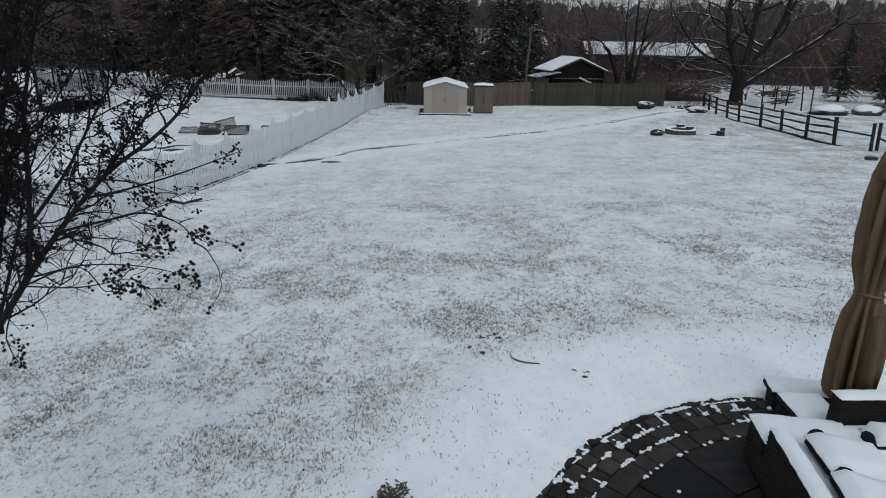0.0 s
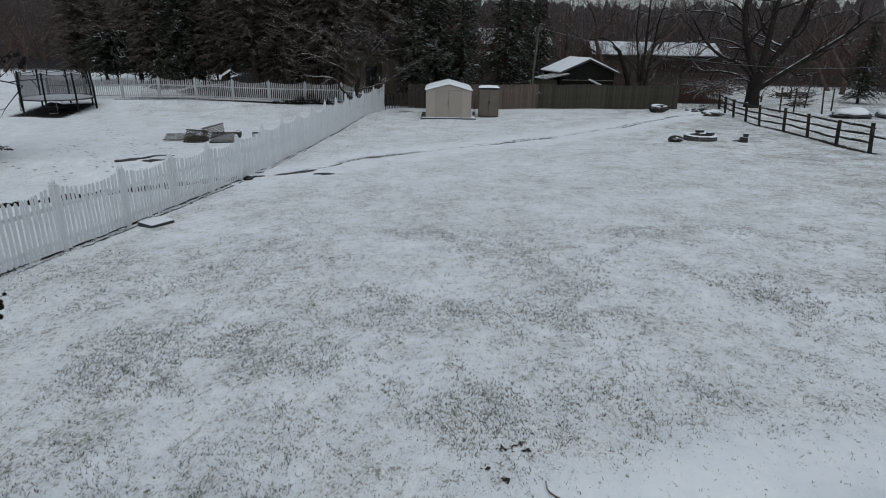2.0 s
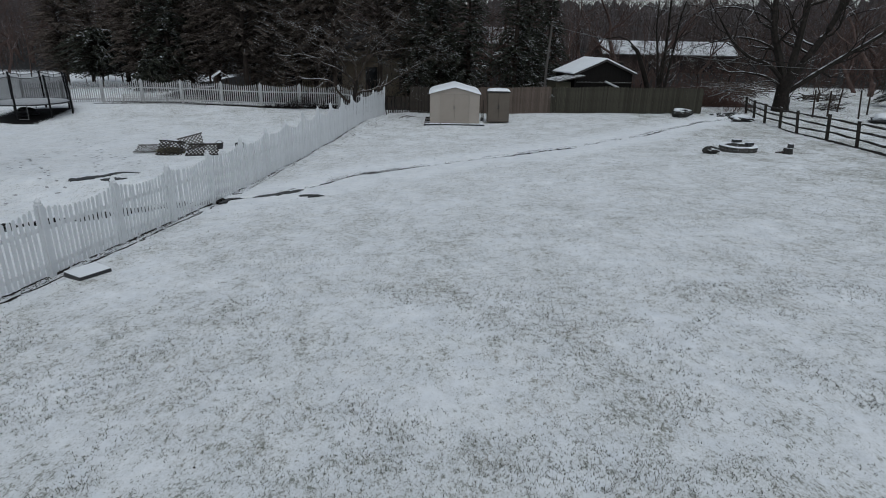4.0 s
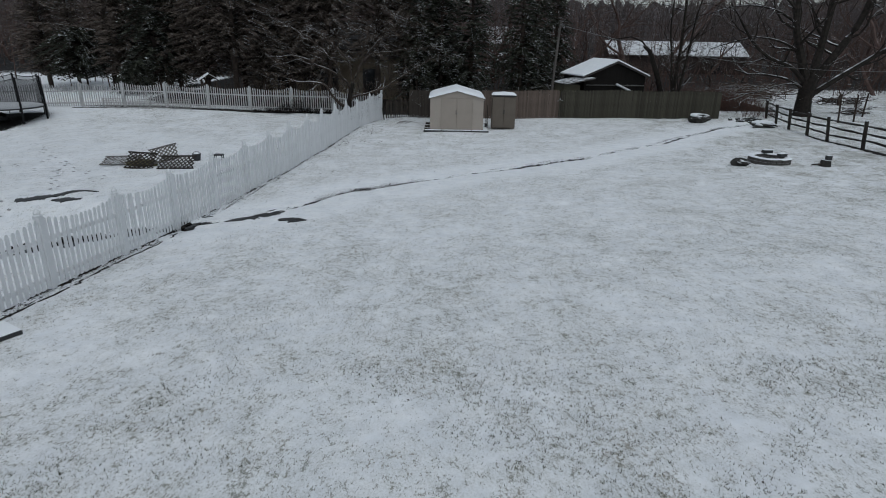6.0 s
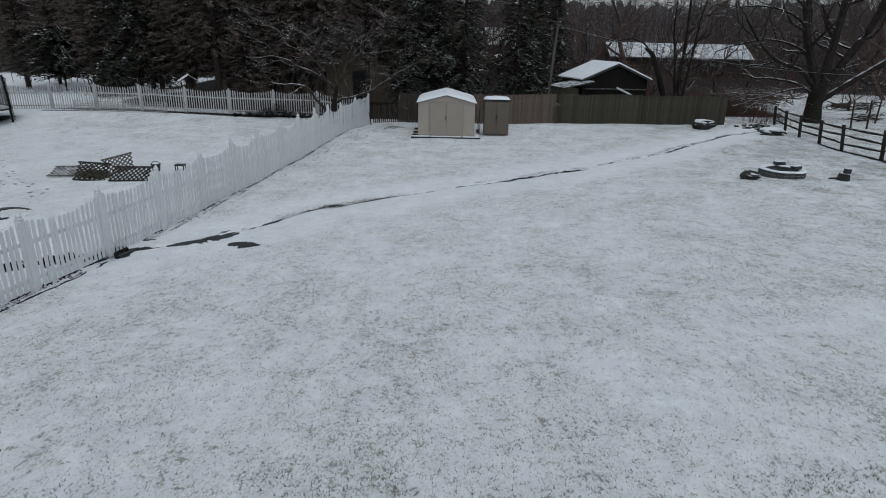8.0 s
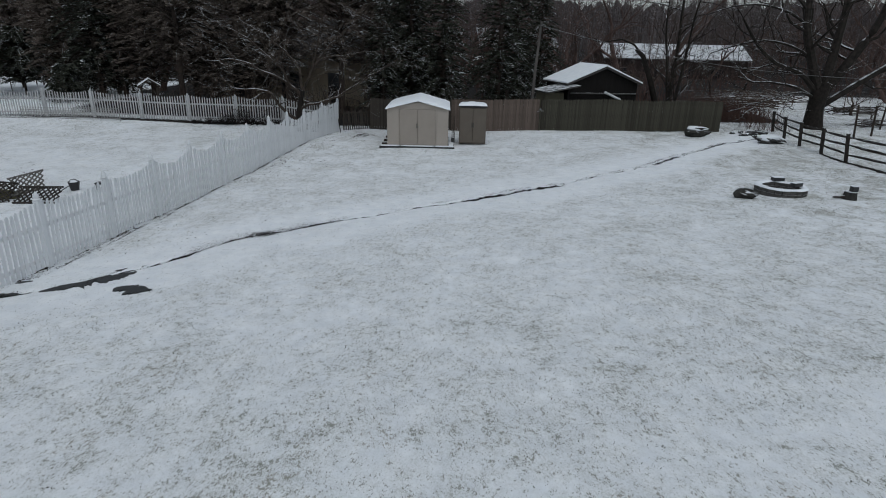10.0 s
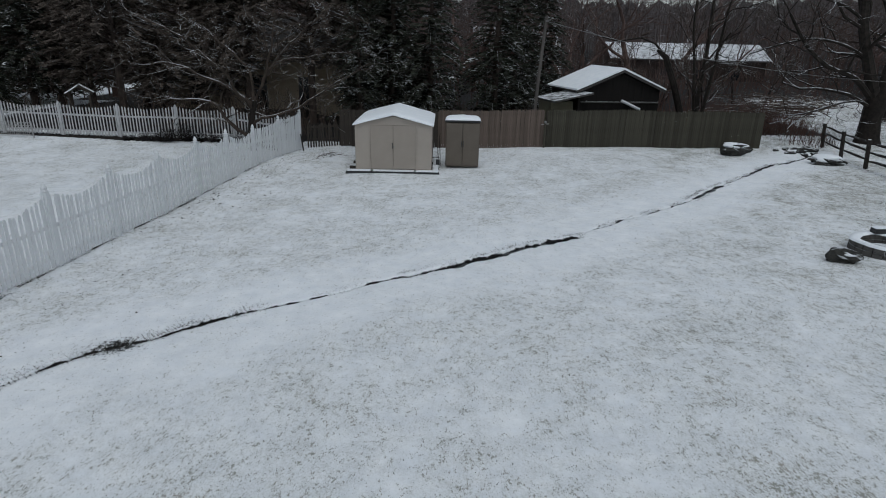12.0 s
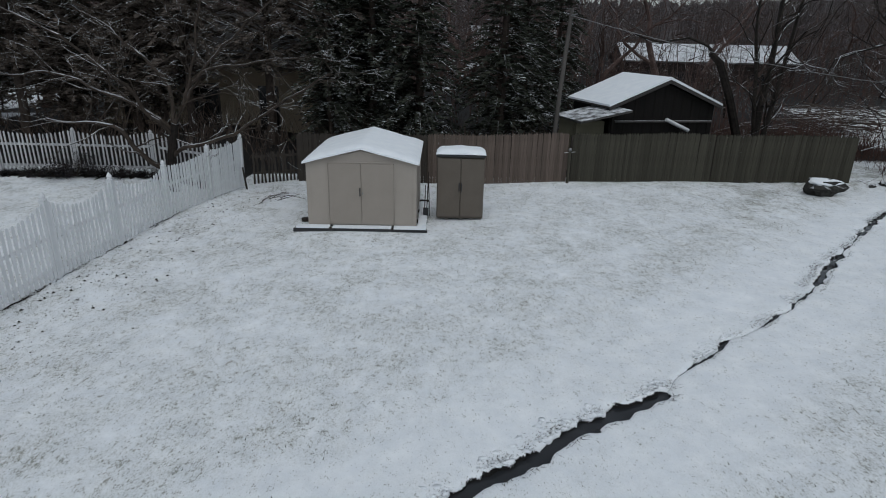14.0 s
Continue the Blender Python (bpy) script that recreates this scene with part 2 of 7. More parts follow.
MAT_BARK = snowy_material("dark_bark", (0.0210, 0.0158, 0.0141), (0.0644, 0.0502, 0.0410), 0.68, 0.7, 4.0)
MAT_TWIG = snowy_material("twig_bark", (0.0351, 0.0262, 0.0214), (0.0936, 0.0690, 0.0549), 0.66, 0.50, 3.0)
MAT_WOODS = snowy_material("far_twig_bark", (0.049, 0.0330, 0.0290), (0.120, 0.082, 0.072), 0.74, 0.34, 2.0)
MAT_NEEDLE = snowy_material("conifer_needles", (0.020, 0.023, 0.0185), (0.058, 0.062, 0.046), 1.06, 0.95, 1.7, patch=0.9)
MAT_CEDAR = snowy_material("cedar_needles", (0.068, 0.056, 0.047), (0.136, 0.111, 0.095), 1.05, 0.42, 1.9, patch=0.75)
MAT_STONE = snowy_material("rough_stone", (0.014, 0.014, 0.013), (0.055, 0.053, 0.048), 0.80, 0.9, 6.0, patch=0.2)
MAT_CONCRETE = snowy_material("concrete_block", (0.048, 0.046, 0.044), (0.105, 0.100, 0.094), 0.85, 0.95, 8.0, patch=0.1)
MAT_LINED = snowy_material("snow_lined_bark", (0.0234, 0.0179, 0.0147), (0.0658, 0.0511, 0.0415), 0.60, 0.62, 2.5, patch=0.25)
MAT_BIG_LIMB = snowy_material("snow_lined_old_bark", (0.010, 0.009, 0.008), (0.034, 0.028, 0.024), 0.66, 0.75, 4.0, patch=0.3)
MAT_OLD_BARK = snowy_material("black_old_bark", (0.008, 0.007, 0.006), (0.026, 0.021, 0.018), 0.80, 0.5, 5.0, patch=0.3)

# ---- the lie of the land ----
STREAM = [(-14.5, 18.6), (-11.2, 21.0), (-9.6, 22.35), (-8.0, 23.3), (-6.25, 24.3), (-5.2, 25.3), (-4.4, 26.3), (-3.93, 27.2), (-3.27, 28.05), (-2.44, 28.75), (-1.65, 29.5), (-0.5, 30.28),
          (0.63, 31.0), (1.6, 31.7), (2.7, 32.4), (5.3, 34.25), (6.35, 34.95), (6.9, 35.6), (8.3, 36.7), (10.0, 38.0), (11.4, 39.4), (12.65, 40.8), (16.6, 44.8), (18.4, 46.2), (21.0, 48.4)]
PATIO, PATIO_R, PATIO_Z = (3.756, 2.22), 3.46, 1.50


def smooth_line(points, step):
    """Catmull-Rom through points, sampled about every step metres."""
    p = [Vector((*q, 0)) if len(q) == 2 else Vector(q) for q in points]
    p = [2 * p[0] - p[1]] + p + [2 * p[-1] - p[-2]]
    out = []
    for i in range(1, len(p) - 2):
        k = max(1, int((p[i + 1] - p[i]).length / step))
        for j in range(k):
            t = j / k
            out.append(0.5 * ((2 * p[i]) + (p[i + 1] - p[i - 1]) * t + (2 * p[i - 1] - 5 * p[i] + 4 * p[i + 1] - p[i + 2]) * t * t
                              + (3 * p[i] - p[i - 1] - 3 * p[i + 1] + p[i + 2]) * t ** 3))
    out.append(p[-2])
    return out


STREAM_LINE = [p + 0.09 * noise.noise_vector(p * 1.3).xy.to_3d() + 0.012 * noise.noise_vector(p * 3.5).xy.to_3d() for p in smooth_line(STREAM, 0.07)]
STREAM_XY = np.array([(p.x, p.y) for p in STREAM_LINE])


def stream_distance(x, y):
    x, y = np.asarray(x, float), np.asarray(y, float)
    best = np.full(x.shape, 99.0)
    near = (y > 15) & (y < 52) & (x > -18) & (x < 25)
    if near.any():
        q = np.stack([x[near], y[near]], -1)
        d = np.full(len(q), 99.0)
        for k in range(0, len(q), 4000):
            d[k:k + 4000] = np.sqrt(((q[k:k + 4000, None, :] - STREAM_XY[None, ::4, :]) ** 2).sum(-1)).min(1)
        best[near] = d
    return best


def smoothstep(e0, e1, x):
    t = np.clip((x - e0) / (e1 - e0), 0, 1)
    return t * t * (3 - 2 * t)


def base_height(x, y):
    """The lawn falls from the patio to a shallow swale, and rises a little beyond."""
    x, y = np.asarray(x, float), np.asarray(y, float)
    u, v = np.clip(x, -14, 20) / 10, np.clip(y, -8, 52) / 10
    z = 2.0511 - 0.826 * v + 0.031 * v ** 2 + 0.011 * v ** 3 + 0.3551 * u - 0.0011 * u * v - 0.0111 * u * v ** 2
    z = z + 0.45 * np.exp(-((x + 21) / 9) ** 2 - ((y - 52) / 8) ** 2)
    z = z + 0.03 * np.sin(x * 0.9 + 0.4 * y) * np.sin(y * 0.7 - 0.3 * x)
    z = z + 0.36 * smoothstep(38, 47.5, y) * (1 - smoothstep(-7.0, -5.2, x))
    # the neighbour's yard lies half a metre higher behind the white fence
    side = -7.45 + (y - 21.4) * 0.093
    z = z + 0.48 * smoothstep(22.6, 25.6, y) * (1 - smoothstep(38, 47.5, y)) * (1 - smoothstep(side - 2.0, side - 0.5, x)) * smoothstep(-23, -17.5, x)
    far = np.clip((y - 70) / 60, 0, 1)
    return z + far * far * 3.0


def land(x, y):
    """Height of the ground at one place, swale included."""
    z = float(base_height(x, y))
    return z - 0.04 * math.exp(-(float(stream_distance(np.array([x]), np.array([y]))[0]) / 1.3) ** 2)


def build_ground():
    def axis(lo, a, b, hi, step, grow=1.16):
        fine = list(np.arange(a, b + 1e-6, step))
        s, up = step, []
        p = b
        while p < hi:
            s *= grow
            p += s
            up.append(p)
        s, down = step, []
        p = a
        while p > lo:
            s *= grow
            p -= s
            down.append(p)
        return np.array(down[::-1] + fine + up)

    xs = axis(-2500, -15, 24, 2500, 0.2)
    ys = axis(-600, 0, 51, 3500, 0.2)
    X, Y = np.meshgrid(xs, ys)
    # vertices near the patio's rim move on to it, so that the snow ends in a clean curve
    dx, dy = X - PATIO[0], Y - PATIO[1]
    r = np.hypot(dx, dy) + 1e-6
    ang = np.arctan2(dy, dx)
    rim = PATIO_R + 0.05 * np.sin(ang * 7) + 0.03 * np.sin(ang * 19 + 1)
    snap = (r > rim - 0.12) & (r < rim + 0.08)
    s = np.where(snap, rim / r, 1.0)
    X, Y = PATIO[0] + dx * s, PATIO[1] + dy * s
    r = r * s
    d = stream_distance(X, Y)
    Z = base_height(X, Y) - 0.04 * np.exp(-(d / 1.3) ** 2)
    Z = np.where((d < 0.23) | ((d < 0.52) & (X < -7.0)), Z - 0.4, Z)
    near_patio = smoothstep(PATIO_R + 1.2, PATIO_R, r)
    Z = Z * (1 - near_patio) + (PATIO_Z + 0.035) * near_patio
    Z = np.where((r < rim - 0.01), PATIO_Z - 0.15, Z)
    ny, nx = X.shape
    verts = np.stack([X, Y, Z], -1).reshape(-1, 3)
    idx = np.arange(nx * ny).reshape(ny, nx)
    faces = np.stack([idx[:-1, :-1], idx[:-1, 1:], idx[1:, 1:], idx[1:, :-1]], -1).reshape(-1, 4)
    me = bpy.data.meshes.new("ground")
    me.from_pydata(verts.tolist(), [], faces.tolist())
    me.materials.append(MAT_GROUND)
    lawn = np.minimum(lawn_shade_amount(X, Y), 0.95 + 0.55 * smoothstep(9, 18, X))
    soil = soil_shade_amount(X, Y)
    for key, val in (("lawn", lawn), ("soil", soil)):
        a = me.attributes.new(key, "FLOAT", "POINT")
        a.data.foreach_set("value", val.reshape(-1).astype(np.float32))
    me.shade_smooth()
    return tagged(new("ground", me), "lawn under a thin cover of snow with grass showing", "ground", kind="structure")


def lawn_shade_amount(x, y):
    """How much grass stands out of the snow, raised in place of tree shade."""
    r = np.hypot(x - PATIO[0], y - PATIO[1])
    a = 0.03 + 0.97 * smoothstep(PATIO_R + 1.0, PATIO_R + 2.2, r)
    a = a * (0.18 + 0.82 * smoothstep(0.7, 2.6, stream_distance(x, y)))
    a = a * np.where(x < -7.3, 0.62, 1.0)
    # Extra grass here darkens the snow in place of the trees' shade.
    a = a + 0.75 * np.exp(-((x + 12) / 9) ** 2 - ((y - 44.0) / 5) ** 2)
    a = a * (1 - 0.12 * smoothstep(8, 24, y)) * (1 + 0.90 * smoothstep(7, 17, x) * smoothstep(14, 26, y) + 0.65 * smoothstep(7, 17, x) * (1 - smoothstep(14, 26, y)))
    a = a + 0.45 * smoothstep(20.0, 22.5, x) * (y < 75)
    a = a * (1 + 0.30 * (1 - smoothstep(9, 16, y)))
    a = a + 0.50 * np.exp(-((x + 1.8) / 3.6) ** 2 - ((y - 7.6) / 2.0) ** 2) + 0.45 * np.exp(-((x - 4.5) / 4.0) ** 2 - ((y - 11.2) / 1.5) ** 2)
    a = a * (1 - 0.75 * np.exp(-((x - 1.2) / 1.1) ** 2 - ((y - 5.9) / 0.8) ** 2))
    return a * np.where((y > 51) & (x < 10), 0.6, 1.0)


def soil_shade_amount(x, y):
    """Bare ground and painted shade: under the trampoline, along the fences, where water stands."""
    # Dark disc under the trampoline: bare ground and its shadow in one colour.
    a = 0.95 * (np.hypot(x + 25.9, (y - 43.3)) < 2.35)
    # Soil before the back fence, deepened for the shade at its foot.
    a = np.maximum(a, 0.66 * np.exp(-np.clip(np.abs(x + 14) - 9, 0, None) ** 2 - ((y - 47.75) / 0.55) ** 2))
    a = np.maximum(a, 0.56 * np.exp(-((x + 7.27 - 0.093 * (y - 21.4)) / 0.17) ** 2) * (y < 31) * (y > 12))
    a = np.maximum(a, 0.42 * (np.abs(x - 20.2 - 0.07 * (y - 38)) < 0.35) * (y > 24) * (y < 46))
    a = np.maximum(a, 0.80 * smoothstep(48.45, 48.9, y) * smoothstep(-21, -19, x) * (x < -4.6))
    a = np.maximum(a, 0.80 * smoothstep(49.3, 50.0, y) * smoothstep(-22, -20, x) * (x < 18.9))
    back = 13 * smoothstep(28, 31, x) * (1 - smoothstep(48, 54, x))
    a = np.maximum(a, 0.78 * smoothstep(60.0, 64.0, y - back) * (x > -24) * np.where(x > 26, 0.84, 1.0))
    a = np.maximum(a, 0.74 * smoothstep(53.0, 54.5, y) * (x > 10) * (1 - smoothstep(24.5, 27, x)))
    a = np.maximum(a, 0.37 * smoothstep(21.0, 24.0, x) * smoothstep(38, 44, y) * (y < 66))
    a = np.maximum(a, 0.70 * smoothstep(74.0, 80.0, y))
    return a


build_ground()

rng = random.Random(4)


def build_stream():
    """A narrow ditch with undercut snowy banks, dark soil and still water."""
    pts = STREAM_LINE
    n = len(pts)
    banks, water = Shape(), Shape()
    prof = 9
    soil, lawn = [], []
    rows_v, water_v = [], []
    for i, p in enumerate(pts):
        d = (pts[min(i + 16, n - 1)] - pts[max(i - 16, 0)]).normalized()
        side = Vector((d.y, -d.x, 0))
        x, y = p.x, p.y
        wob = noise.noise(Vector((x * 1.1, y * 1.1, 3.0)))
        wob2 = noise.noise(Vector((x * 4.1, y * 4.1, 7.0)))
        if x < -7.0:
            w = 0.72 + 0.25 * wob
        elif x < -4.6:
            w = 0.05 + 0.05 * wob
        elif 1.6 < x < 6.35:
            w = 0.08 + 0.20 * min(1, (x - 1.6) / 1.8) + 0.05 * wob
        elif 6.35 <= x < 6.9:
            w = 0.012
        elif x >= 11.3 and x < 13.2:
            w = 0.17 + 0.07 * wob
        elif x >= 6.9:
            w = 0.045 + 0.07 * wob + (0.12 if x > 14.8 else 0)
        elif x < -1.2:
            w = 0.055 + 0.13 * wob
        else:
            w = 0.032 + 0.07 * wob
        gate = noise.noise(Vector((x * 1.9, y * 1.9, 41.0))) + 0.6 * noise.noise(Vector((x * 5.3, y * 5.3, 43.0)))
        w = max(0.004, (w + 0.03 * wob2) * min(1.25, max(0.72 if 1.9 < x < 6.35 or 11.3 < x < 13.2 or x > 15 else 0.06, 0.85 + 1.5 * gate)))
        left = w / 2 + min(0.05, w * 0.5) * noise.noise(Vector((x * 3.0, y * 3.0, 11.0))) + min(0.07, w * 0.8) * noise.noise(Vector((x * 8.0, y * 8.0, 12.0)))
        right = w / 2 + min(0.04, w * 0.3) * noise.noise(Vector((x * 3.0, y * 3.0, 17.0))) + min(0.03, w * 0.3) * noise.noise(Vector((x * 8.0, y * 8.0, 19.0)))
        left, right = max(left, 0.004), max(right, 0.004)
        lip = 0.003 + 0.012 * noise.noise(Vector((x * 2, y * 2, 5.0)))
        deep = -min(0.10, 0.04 + w * 0.2)
        g = [land(*(p + side * o).xy) for o in (-1.15 - w / 2, 1.15 + w / 2)]
        mid = land(x, y)
        h = [land(*(p + side * o).xy) for o in (-0.75 - w / 2, 0.75 + w / 2)]
        cross = [(-1.15 - w / 2, g[0] - 0.015), (-0.75 - w / 2, h[0] + 0.012), (-left - 0.11, mid + 0.014 + lip), (-left - 0.03, mid + 0.010 + lip), (-left, mid - 0.012), (-left * 0.97, mid + deep - 0.02),
                 (right * 0.85, mid + deep - 0.02), (right, mid - 0.008), (right + 0.03, mid + 0.008 + lip * 0.7), (right + 0.11, mid + 0.012 + lip * 0.7), (0.75 + w / 2, h[1] + 0.012), (1.15 + w / 2, g[1] - 0.015)]
        prof = len(cross)
        rows_v += [(p + side * o).to_3d().xy.to_3d() + Vector((0, 0, z)) for o, z in cross]
        edge = min(1.0, 0.10 + w * 1.6) * (0.75 + 0.8 * noise.noise(Vector((x * 2.6, y * 2.6, 23.0))))
        wet = 1.0 if w > 0.03 else 0.65
        hang = (0.5 if x > 1.8 else 0.85) + 0.75 * noise.noise(Vector((x * 2.2, y * 2.2, 51.0))) + 0.5 * noise.noise(Vector((x * 7.0, y * 7.0, 53.0)))
        soil += [0.0, 0.0, edge * 0.30, edge * 0.7, 0.9 * wet * hang, 1.0, 1.0, 0.6 * wet, edge * 0.15, 0.0, 0.0, 0.0]
        dirt = 0.62 * math.exp(-((x + 2.9) ** 2 + (y - 28.4) ** 2) / 0.5) + 0.5 * math.exp(-((x + 1.2) ** 2 + (y - 29.7) ** 2) / 0.2)
        soil[-prof:] = [max(a, dirt * math.exp(-(o / 0.45) ** 2)) for a, (o, z) in zip(soil[-prof:], cross)]
        lawn += [0.3] * prof
        water_v += [p + side * -(left + 0.03) + Vector((0, 0, mid + deep + 0.02)), p + side * (right + 0.03) + Vector((0, 0, mid + deep + 0.02))]
    banks.add(rows_v, [(i * prof + k, i * prof + k + 1, (i + 1) * prof + k + 1, (i + 1) * prof + k) for i in range(n - 1) for k in range(prof - 1)])
    water.add(water_v, [(2 * i, 2 * i + 1, 2 * i + 3, 2 * i + 2) for i in range(n - 1)])
    me = banks.mesh("stream_bank", MAT_GROUND, True)
    for key, val in (("lawn", lawn), ("soil", soil)):
        a = me.attributes.new(key, "FLOAT", "POINT")
        a.data.foreach_set("value", np.array(val, np.float32))
    tagged(new("stream_bank", me), "snowy banks with bare soil of a narrow drainage ditch", "bank", kind="structure")
    m, nn, l, b = node_material("still_dark_water", 0.06)
    b.inputs["Base Color"].default_value = (0.026, 0.027, 0.030, 1)
    b.inputs["IOR"].default_value = 1.33
    bumped(nn, l, b, noise_node(nn, l, 9, 3, 0.5, world_pos(nn)), 0.08, 0.01)
    tagged(new("water", water.mesh("water", m, True)), "still dark water in a narrow ditch", "water", kind="structure")


build_stream()


def melt(path, widths, seed, up=0.022):
    """A shallow pool of meltwater along a line, with a ragged rim."""
    line = smooth_line(path, 0.035)
    n = len(line)
    s = Shape()
    pts = []
    for i, p in enumerate(line):
        d = (line[min(i + 1, n - 1)] - line[max(i - 1, 0)]).normalized()
        side = Vector((-d.y, d.x, 0))
        t = i / (n - 1) * (len(widths) - 1)
        k = min(int(t), len(widths) - 2)
        w = widths[k] + (widths[k + 1] - widths[k]) * (t - k)
        a, b = [max(0.004, w * (1 + 0.7 * noise.noise(Vector((i * 0.06, seed, q))) + 1.2 * noise.noise(Vector((i * 0.23, seed, q + 3))) + 1.0 * noise.noise(Vector((i * 0.7, seed, q + 6))))) for q in (0, 20)]
        for o, z in ((-a - 0.03, -0.03), (-a, up), (0, up), (b, up), (b + 0.03, -0.03)):
            q = p + side * o
            pts.append((q.x, q.y, land(q.x, q.y) + z))
    s.add(pts, [(5 * i + k, 5 * i + 5 + k, 5 * i + 6 + k, 5 * i + 1 + k) for i in range(n - 1) for k in range(4)])
    return s


MAT_MUD = plain_material("wet_mud", (0.009, 0.0088, 0.009), 0.5, 0.7, 7.0, bump=0.5)
PUDDLE = "dark meltwater puddle with a ragged edge in the snowy lawn"
solo("puddle", melt([(-6.25, 24.2), (-5.93, 24.45), (-5.6, 24.78), (-5.23, 25.05), (-4.88, 25.45)], (0.02, 0.14, 0.34, 0.20, 0.02), 1.0), MAT_MUD, PUDDLE, "puddle", kind="structure")
solo("puddle", melt([(-5.5, 25.25), (-5.35, 25.45), (-5.2, 25.68)], (0.02, 0.07, 0.02), 5.0, 0.026), MAT_MUD, PUDDLE, "puddle", kind="structure")
solo("puddle", melt([(-4.75, 24.36), (-4.55, 24.32), (-4.2, 24.25), (-3.93, 24.19)], (0.07, 0.19, 0.18, 0.04), 2.3), MAT_MUD, "oval dark puddle in the snowy lawn", "puddle", kind="structure")
solo("puddle", melt([(-7.0, 23.4), (-6.96, 23.8), (-6.85, 24.03), (-6.55, 24.05)], (0.03, 0.09, 0.10, 0.02), 9.0, 0.024), MAT_MUD, "dark wet soil beside the white fence", "puddle", kind="structure")
solo("puddle", melt([(-7.08, 24.7), (-6.95, 24.78), (-6.8, 24.84)], (0.02, 0.06, 0.02), 11.0), MAT_MUD, "dark wet soil beside the white fence", "puddle", kind="structure")
solo("puddle", melt([(-12.69, 25.14), (-12.05, 25.44), (-11.74, 25.7), (-11.49, 26.15), (-11.29, 26.26), (-10.73, 26.04)], (0.12, 0.22, 0.12, 0.16, 0.04, 0.02), 14.0), MAT_MUD, "dark melted patch in the neighbour's snow", "puddle", kind="structure")
solo("puddle", melt([(-11.6, 25.13), (-11.25, 25.13), (-10.73, 25.17)], (0.03, 0.14, 0.03), 16.0), MAT_MUD, "dark melted patch in the neighbour's snow", "puddle", kind="structure")


def build_blades():
    """Grass that pokes through the snow, densest in the thin patches."""
    r = np.random.default_rng(7)
    n = 1900000
    y = 1.6 + 47 * r.random(n) ** 1.75
    x = -8.0 + 27.5 * r.random(n)
    near = slice(0, 620000)
    y[near] = 1.6 + 14 * r.random(620000)
    x[near] = y[near] * (-0.85 + 1.75 * r.random(620000))
    # some blades stand together in dark tufts
    heads = slice(0, 150000)
    for k in range(1, 4):
        group = slice(150000 * k, 150000 * (k + 1))
        x[group] = x[heads] + r.normal(0, 0.011, 150000)
        y[group] = y[heads] + r.normal(0, 0.011, 150000)
    amount = lawn_shade_amount(x, y)
    q = np.array([0.6 * noise.fractal(Vector((a * 0.42, b * 0.36, 0.0)), 0.6, 2.0, 3) + 0.45 * noise.noise(Vector((a * 2.3, b * 1.9, 9.0))) + 0.35 * noise.noise(Vector((a * 9.0, b * 7.0, 4.0))) for a, b in zip(x.tolist(), y.tolist())])
    chance = r.random(n)
    for k in range(1, 4):
        chance[150000 * k:150000 * (k + 1)] = chance[heads]
    keep = (chance < amount * np.clip(0.10 + 0.80 * q, 0.012, 0.50) * (1 - 0.80 * smoothstep(11, 27, y))) & (stream_distance(x, y) > 0.5) & (np.hypot(x - PATIO[0], y - PATIO[1]) > PATIO_R + 0.16)
    x, y = x[keep], y[keep]
    n = len(x)
    d = stream_distance(x, y)
    z = base_height(x, y) - 0.04 * np.exp(-(d / 1.3) ** 2)
    rr = np.hypot(x - PATIO[0], y - PATIO[1])
    k = smoothstep(PATIO_R + 1.2, PATIO_R, rr)
    z = z * (1 - k) + (PATIO_Z + 0.035) * k
    a = r.random(n) * 2 * np.pi
    h = (0.014 + 0.030 * r.random(n)) * (1 + 0.008 * y)
    w = (0.0034 + 0.0034 * r.random(n)) * (1 + 0.020 * y)
    lean = 0.030 * (0.3 + r.random(n))
    b = r.random(n) * 2 * np.pi
    c, s = np.cos(a) * w, np.sin(a) * w
    base = np.stack([x, y, z - 0.01], -1)
    v = np.empty((n, 3, 3))
    v[:, 0] = base + np.stack([c, s, 0 * c], -1)
    v[:, 1] = base - np.stack([c, s, 0 * c], -1)
    v[:, 2] = base + np.stack([np.cos(b) * lean, np.sin(b) * lean, h], -1)
    me = bpy.data.meshes.new("grass_blades")
    me.from_pydata(v.reshape(-1, 3).tolist(), [], np.arange(3 * n).reshape(-1, 3).tolist())
    m, nn, l, bb = node_material("winter_grass", 0.8)
    ri = nn.new("ShaderNodeNewGeometry").outputs["Random Per Island"]
    l.new(ramp(nn, l, ri, [(0.0, (0.030, 0.032, 0.022)), (0.35, (0.14, 0.143, 0.115)), (1.0, (0.48, 0.48, 0.44))]), bb.inputs["Base Color"])
    me.materials.append(m)
    tagged(new("grass_blades", me), "thin winter grass blades poking through snow", "grass", kind="stuff")


build_blades()

# ---- white picket fences ----
def picket_mesh(h, w, paint):
    """A flat board with a rounded dog-ear point."""
    t = 0.008
    out = [(-w, 0), (w, 0), (w, h - 0.05), (w * 0.55, h - 0.015), (0, h), (-w * 0.55, h - 0.015), (-w, h - 0.05)]
    return Shape().prism(out, -t, t).mesh("picket", paint)


PICKETS = {}


def picket(h, w, paint):
    k = (round(h * 50) / 50, w, paint.name)
    if k not in PICKETS:
        PICKETS[k] = picket_mesh(k[0], w, paint)
    return PICKETS[k]


POST_CAP = [(0.058, 0.0), (0.085, 0.012), (0.085, 0.03), (0.05, 0.045), (0.06, 0.075), (0.066, 0.10), (0.05, 0.14), (0.02, 0.185), (0.004, 0.205)]


